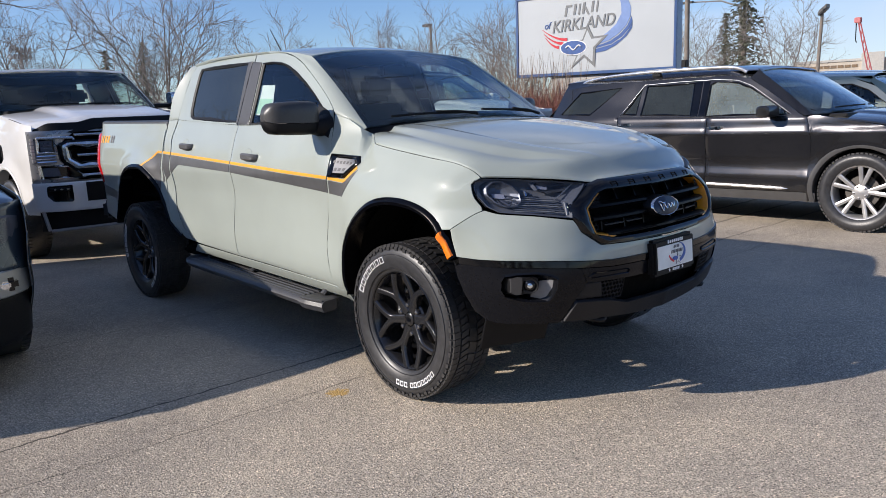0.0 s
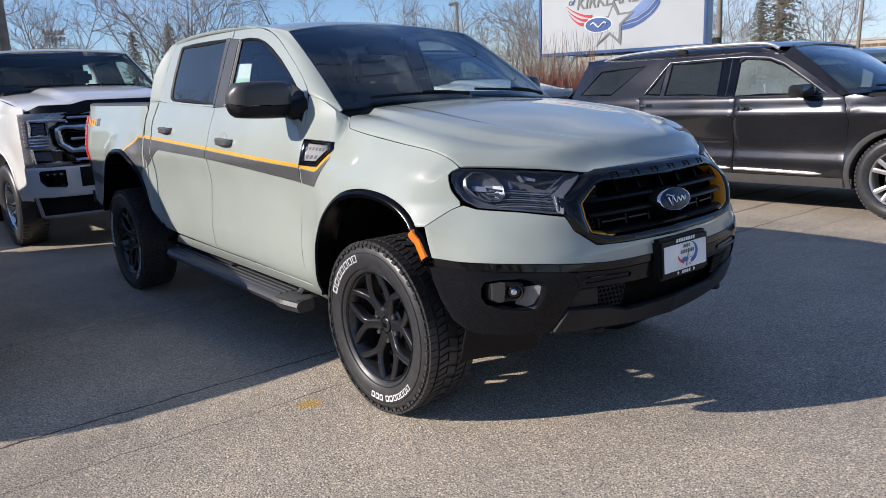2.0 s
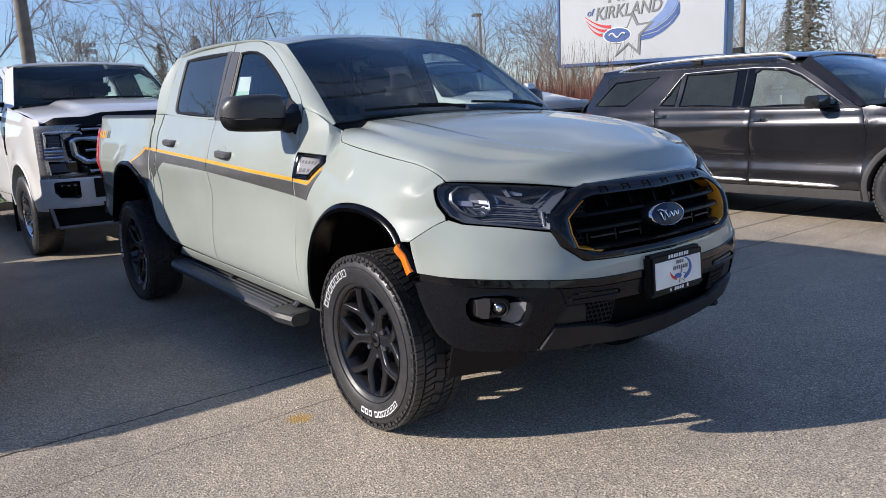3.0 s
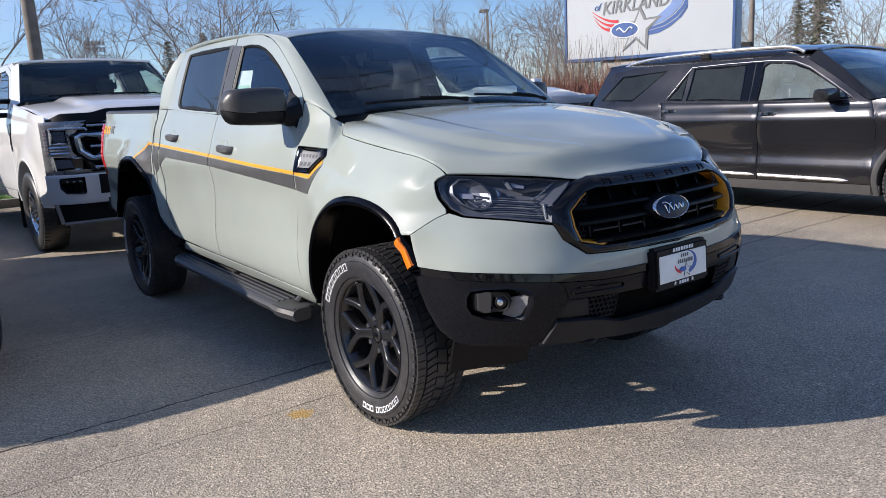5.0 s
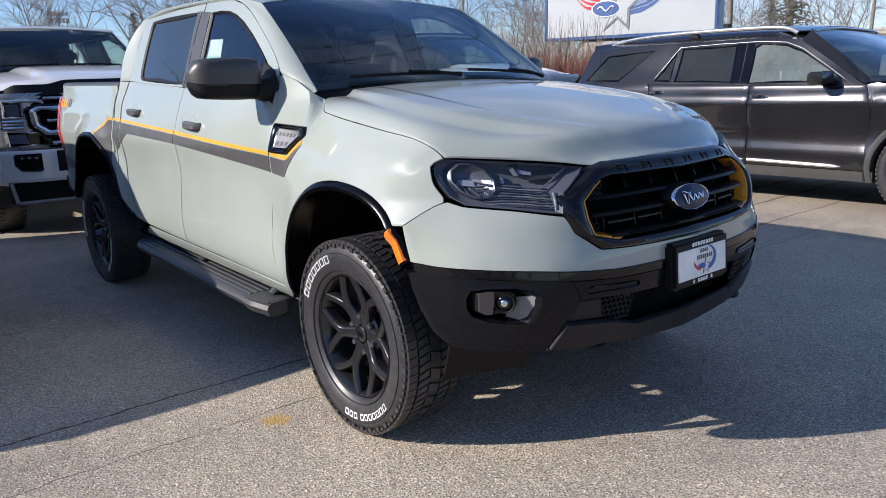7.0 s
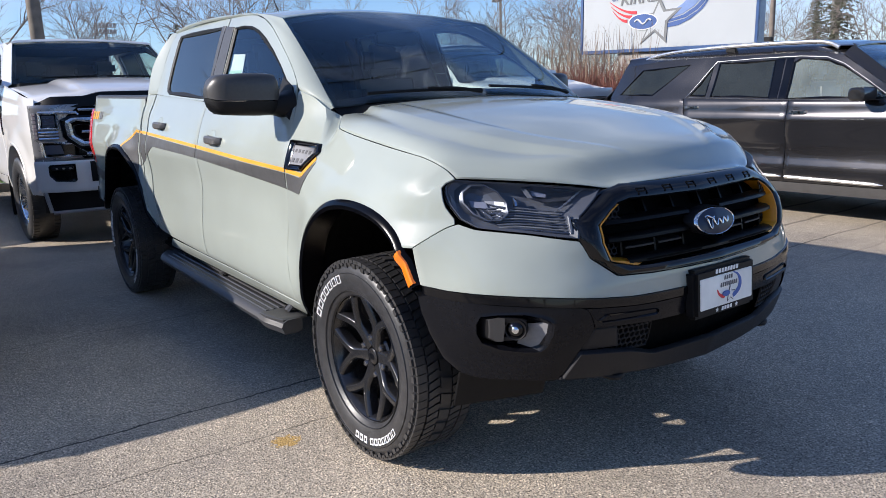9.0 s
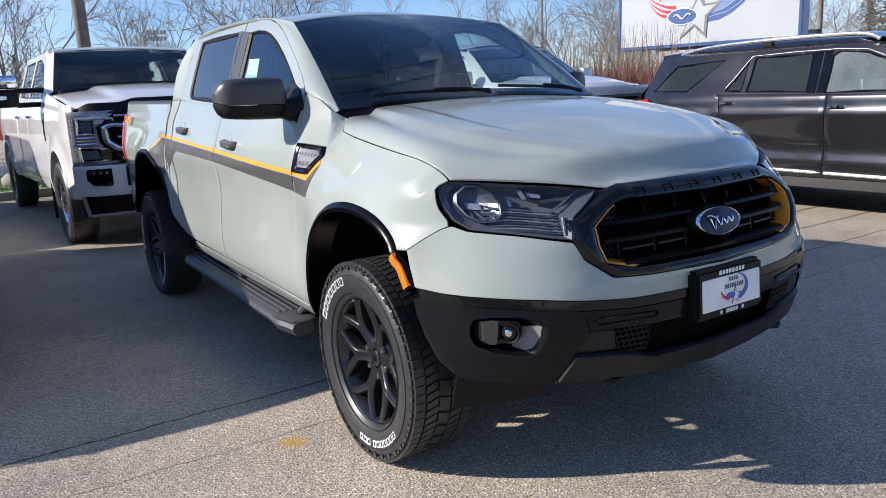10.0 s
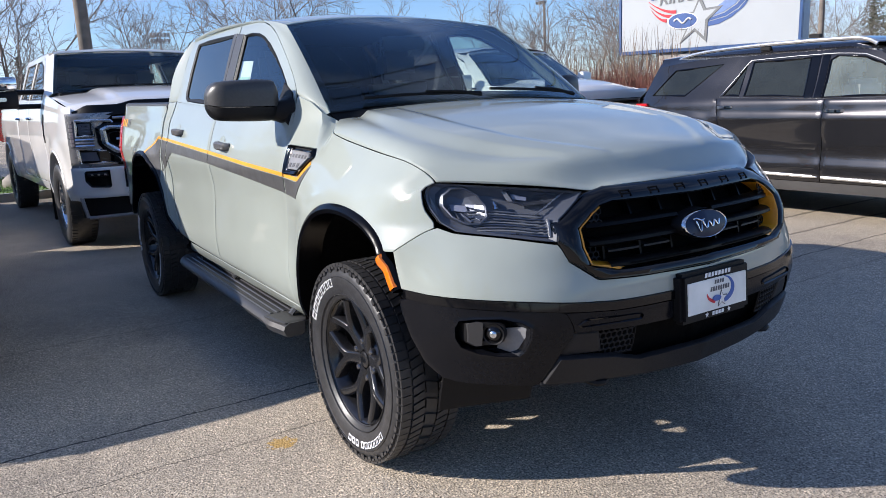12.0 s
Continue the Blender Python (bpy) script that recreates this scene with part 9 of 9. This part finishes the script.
lettering("KIRKLAND", -0.8, 0.0, 1.32, 0.235, 0.05, SIGNGREY)
lettering("of", -0.97, 0.09, 0.15, 0.13, 0.05, SIGNDEEP, 0.0)
part("plinth", moved(block(0.75, SW - 0.02, 0.06, 0.4, -1.96, -0.004, 0.02), sign_at), CONCRETE, sign, "pale concrete base wall")

# poles and lamps
pole = thing("utility_pole", "weathered timber utility pole behind the white pickup", "pole")
part("shaft", tube([(-13.4, 0.44, -0.1), (-13.4, 0.43, 3.0), (-13.42, 0.4, 9.5)], [0.13, 0.118, 0.09], 10), TIMBER, pole)
part("crossarm", block(-13.5, -13.34, -0.9, 1.7, 8.6, 8.75, 0.02), TIMBER, pole)
pole = thing("sign_pole", "grey steel pole with a control box and fittings", "pole")
part("shaft", tube([(-9.3, 17.75, -0.1), (-9.3, 17.75, 9.0)], [0.075, 0.065], 10), TIMBER, pole)
part("control_box", block(-9.45, -9.15, 17.45, 17.6, 2.15, 2.5, 0.02), MATTBLACK, pole)
part("meter_box", block(-9.2, -8.75, 17.45, 17.7, 1.6, 1.95, 0.03), TRIMGREY, pole)
part("conduit", tube([(-9.12, 17.6, 0), (-9.12, 17.6, 2.2)], 0.03, 6), GALV, pole)
lamp = thing("street_lamp", "tall grey street lamp with a long arm", "street lamp")
part("shaft", tube([(-24.1, 50.7, -0.1), (-24.15, 50.65, 7.9)], [0.16, 0.1], 8), GALV, lamp)
part("arm", tube([(-24.15, 50.65, 7.7), (-25.4, 50.2, 8.25), (-27.2, 49.5, 8.35)], [0.07, 0.06, 0.05], 6), GALV, lamp)
part("lamp_head", block(-28.3, -27.1, 49.1, 49.5, 8.28, 8.42, 0.05), TRIMGREY, lamp)
lamp = thing("flood_light", "leaning steel pole with a square flood light", "street lamp")
part("shaft", tube([(-12.25, 34.1, -0.1), (-12.1, 34.13, 1.8), (-11.98, 34.16, 5.0)], [0.11, 0.09, 0.07], 8), TIMBER, lamp)
part("lamp_head", block(-12.1, -11.7, 33.9, 34.3, 5.0, 5.22, 0.04, lambda x, y, z: (x, y, z + 0.8 * (x + 11.9))), TRIMGREY, lamp)
part("control_box", block(-12.35, -11.95, 33.85, 34.0, 1.2, 1.7, 0.02), MATTBLACK, lamp)
lamp = thing("street_lamp", "slim far street lamp among bare trees", "street lamp")
part("shaft", tube([(-30.9, 26.9, -0.1), (-30.9, 26.9, 6.2)], [0.1, 0.07], 6), TIMBER, lamp)
part("lamp_head", block(-31.3, -30.7, 26.6, 26.9, 6.15, 6.3, 0.03), TRIMGREY, lamp)
tower = thing("light_tower", "distant stadium light tower with a rack of lamps", "light tower")
part("mast", tube([(-143, 33, -0.1), (-143, 33, 14.6)], [0.35, 0.22], 6), GALV, tower)
for row in range(2):
    part("rack", block(-143.15, -142.85, 31.2, 34.8, 13.2 + 1.1 * row, 13.35 + 1.1 * row, 0.05), GALV, tower)
    for k in range(6):
        part("lamp", block(-143.3, -142.7, 31.3 + 0.6 * k, 31.7 + 0.6 * k, 13.4 + 1.1 * row, 14.0 + 1.1 * row, 0.05), GALV, tower)
# overhead wires, which the windscreen mirrors
for x, slope, z in ((-2.1, -0.5, 9.2), (-1.75, -0.4, 9.0)):
    pts = [(x + slope * y, y, z - 0.8 * (1 - (y / 30) ** 2)) for y in range(-30, 31, 3)]
    solid("overhead_wire", tube(pts, 0.022, 5), MATTBLACK, "black overhead cable sagging between poles", "cable", "overhead cables")
# far building, crane and mast
bld = thing("office_building", "distant tan office block with bands of windows", "building")
D = Matrix.Translation((-68, 162.5, -1.4)) @ Matrix.Rotation(math.atan2(4.7, 12.4), 4, "Z")
part("wall", moved(block(0, 19, 0, 14, 1.3, 9.0, 0.05), D), TANWALL, bld)
part("roof_parapet", moved(block(-0.2, 19.2, -0.2, 14.2, 9.0, 9.5, 0.05), D), CONCRETE, bld)
part("stair_tower", moved(block(12.5, 16.5, -0.6, 4, 1.3, 10.6, 0.05), D), CONCRETE, bld)
for row in range(5):
    for col in range(9):
        part("window", moved(block(0.5 + 1.28 * col, 1.55 + 1.28 * col, -0.12, 0.02, 3.2 + 1.15 * row, 3.75 + 1.15 * row, 0.0), D), DARKPANE, bld)
crane = thing("crane", "distant red lattice crane boom with a hook", "crane")
a, b = Vector((-50.5, 158.4, 0.0)), Vector((-53.9, 157.3, 15.0))
for s in (-0.45, 0.45):
    part("boom_chord", tube([a + Vector((s, 0, 0)), b + Vector((s * 0.4, 0, 0))], 0.13, 4), CRANERED, crane)
for k in range(9):
    p, q = a.lerp(b, k / 9), a.lerp(b, (k + 1) / 9)
    part("lattice", tube([p + Vector((-0.45 * (1 - 0.06 * k), 0, 0)), q + Vector((0.45 * (1 - 0.06 * k), 0, 0))], 0.08, 4), CRANERED, crane)
part("boom_head", block(-54.6, -53.4, 156.9, 157.7, 14.4, 15.4, 0.1), CRANERED, crane)
part("hook", tube([(-54.3, 157.3, 14.4), (-54.3, 157.3, 11.2), (-54.1, 157.3, 10.7)], 0.1, 4), MATTBLACK, crane)
mast = thing("lattice_mast", "distant red and white lattice mast", "mast")
for x, y in ((-44.5, 150), (-42.0, 150.6), (-43.4, 152)):
    part("leg", tube([(x, y, 0), (-43.2 + (x + 43.2) * 0.25, 150.8 + (y - 150.8) * 0.25, 18)], 0.16, 4), WHITEPRINT, mast)
for k in range(7):
    z = 1 + 2.4 * k
    s = 1 - 0.75 * z / 18
    part("brace", tube([(-43.2 - 1.3 * s, 150.8 - 0.8 * s, z), (-43.2 + 1.2 * s, 150.8 - 0.2 * s, z + 2.3), (-43.2 - 0.2 * s, 150.8 + 1.2 * s, z + 1.0)], 0.11, 4), CRANERED if k % 2 else WHITEPRINT, mast)
# grass strip with stones beyond the white pickup
def grass_blades(count, x0, x1, y0, y1, seed):
    r = random.Random(seed)
    verts, faces = [], []
    for _ in range(count):
        c = Vector((r.uniform(x0, x1), r.uniform(y0, y1), 0.09))
        t = c + Vector((r.uniform(-0.05, 0.05), r.uniform(-0.05, 0.05), r.uniform(0.04, 0.11)))
        e = Vector((r.uniform(-1, 1), r.uniform(-1, 1), 0)).normalized() * 0.012
        b = len(verts)
        verts += [tuple(c - e), tuple(c + e), tuple(t)]
        faces.append((b, b + 1, b + 2))
    return verts, faces


solid("verge", block(-15.5, -11.6, -7.0, 1.2, -0.05, 0.1, 0.03), EARTH, "low earth strip with turf beyond the cars", "ground", "", "structure")
solid("kerb", block(-11.6, -11.45, -7.0, 1.2, -0.05, 0.13, 0.02), CONCRETE, "pale concrete kerb", "kerb", "", "structure")
solid("turf", block(-13.3, -11.62, -7.0, 1.2, 0.08, 0.118, 0.02), GRASS, "bright green turf strip behind the kerb", "grass", "", "structure")
solid("grass", grass_blades(6000, -15.4, -11.65, -5.0, 1.1, 9), GRASS, "short green turf", "grass", "", "stuff", smooth=False)
for k in range(9):
    r = random.Random(50 + k)
    bm = bmesh.new()
    bmesh.ops.create_icosphere(bm, subdivisions=2, radius=r.uniform(0.12, 0.28))
    for v in bm.verts:
        v.co *= 1 + 0.35 * noise.noise(v.co * 5 + Vector((k, 0, 0)))
        v.co.z *= 0.7
    geo = [tuple(v.co) for v in bm.verts], [tuple(v.index for v in f.verts) for f in bm.faces]
    bm.free()
    solid("rock", geo, STONE, "rounded tan landscape rock on the verge", "rock", "landscape rocks", at=pose(r.uniform(-13.8, -12.2), -3.2 + 0.36 * k + r.uniform(-0.1, 0.1), 0.16, 0, 0, r.uniform(0, 360)))
wall_far = thing("low_wall", "long dark red low wall beyond the verge", "wall")
part("wall_panel", block(-58.0, -57.6, -24.0, 3.5, 0.9, 2.0, 0.03), plain("dark_red_panel", (0.22, 0.03, 0.03), 0.6), wall_far)
part("wall_base", block(-58.0, -57.62, -24.0, 3.5, 0.0, 0.896, 0.02), TRIMGREY, wall_far)
part("wall_cap", block(-58.05, -57.55, -24.0, 3.5, 2.0, 2.15, 0.02), CONCRETE, wall_far)
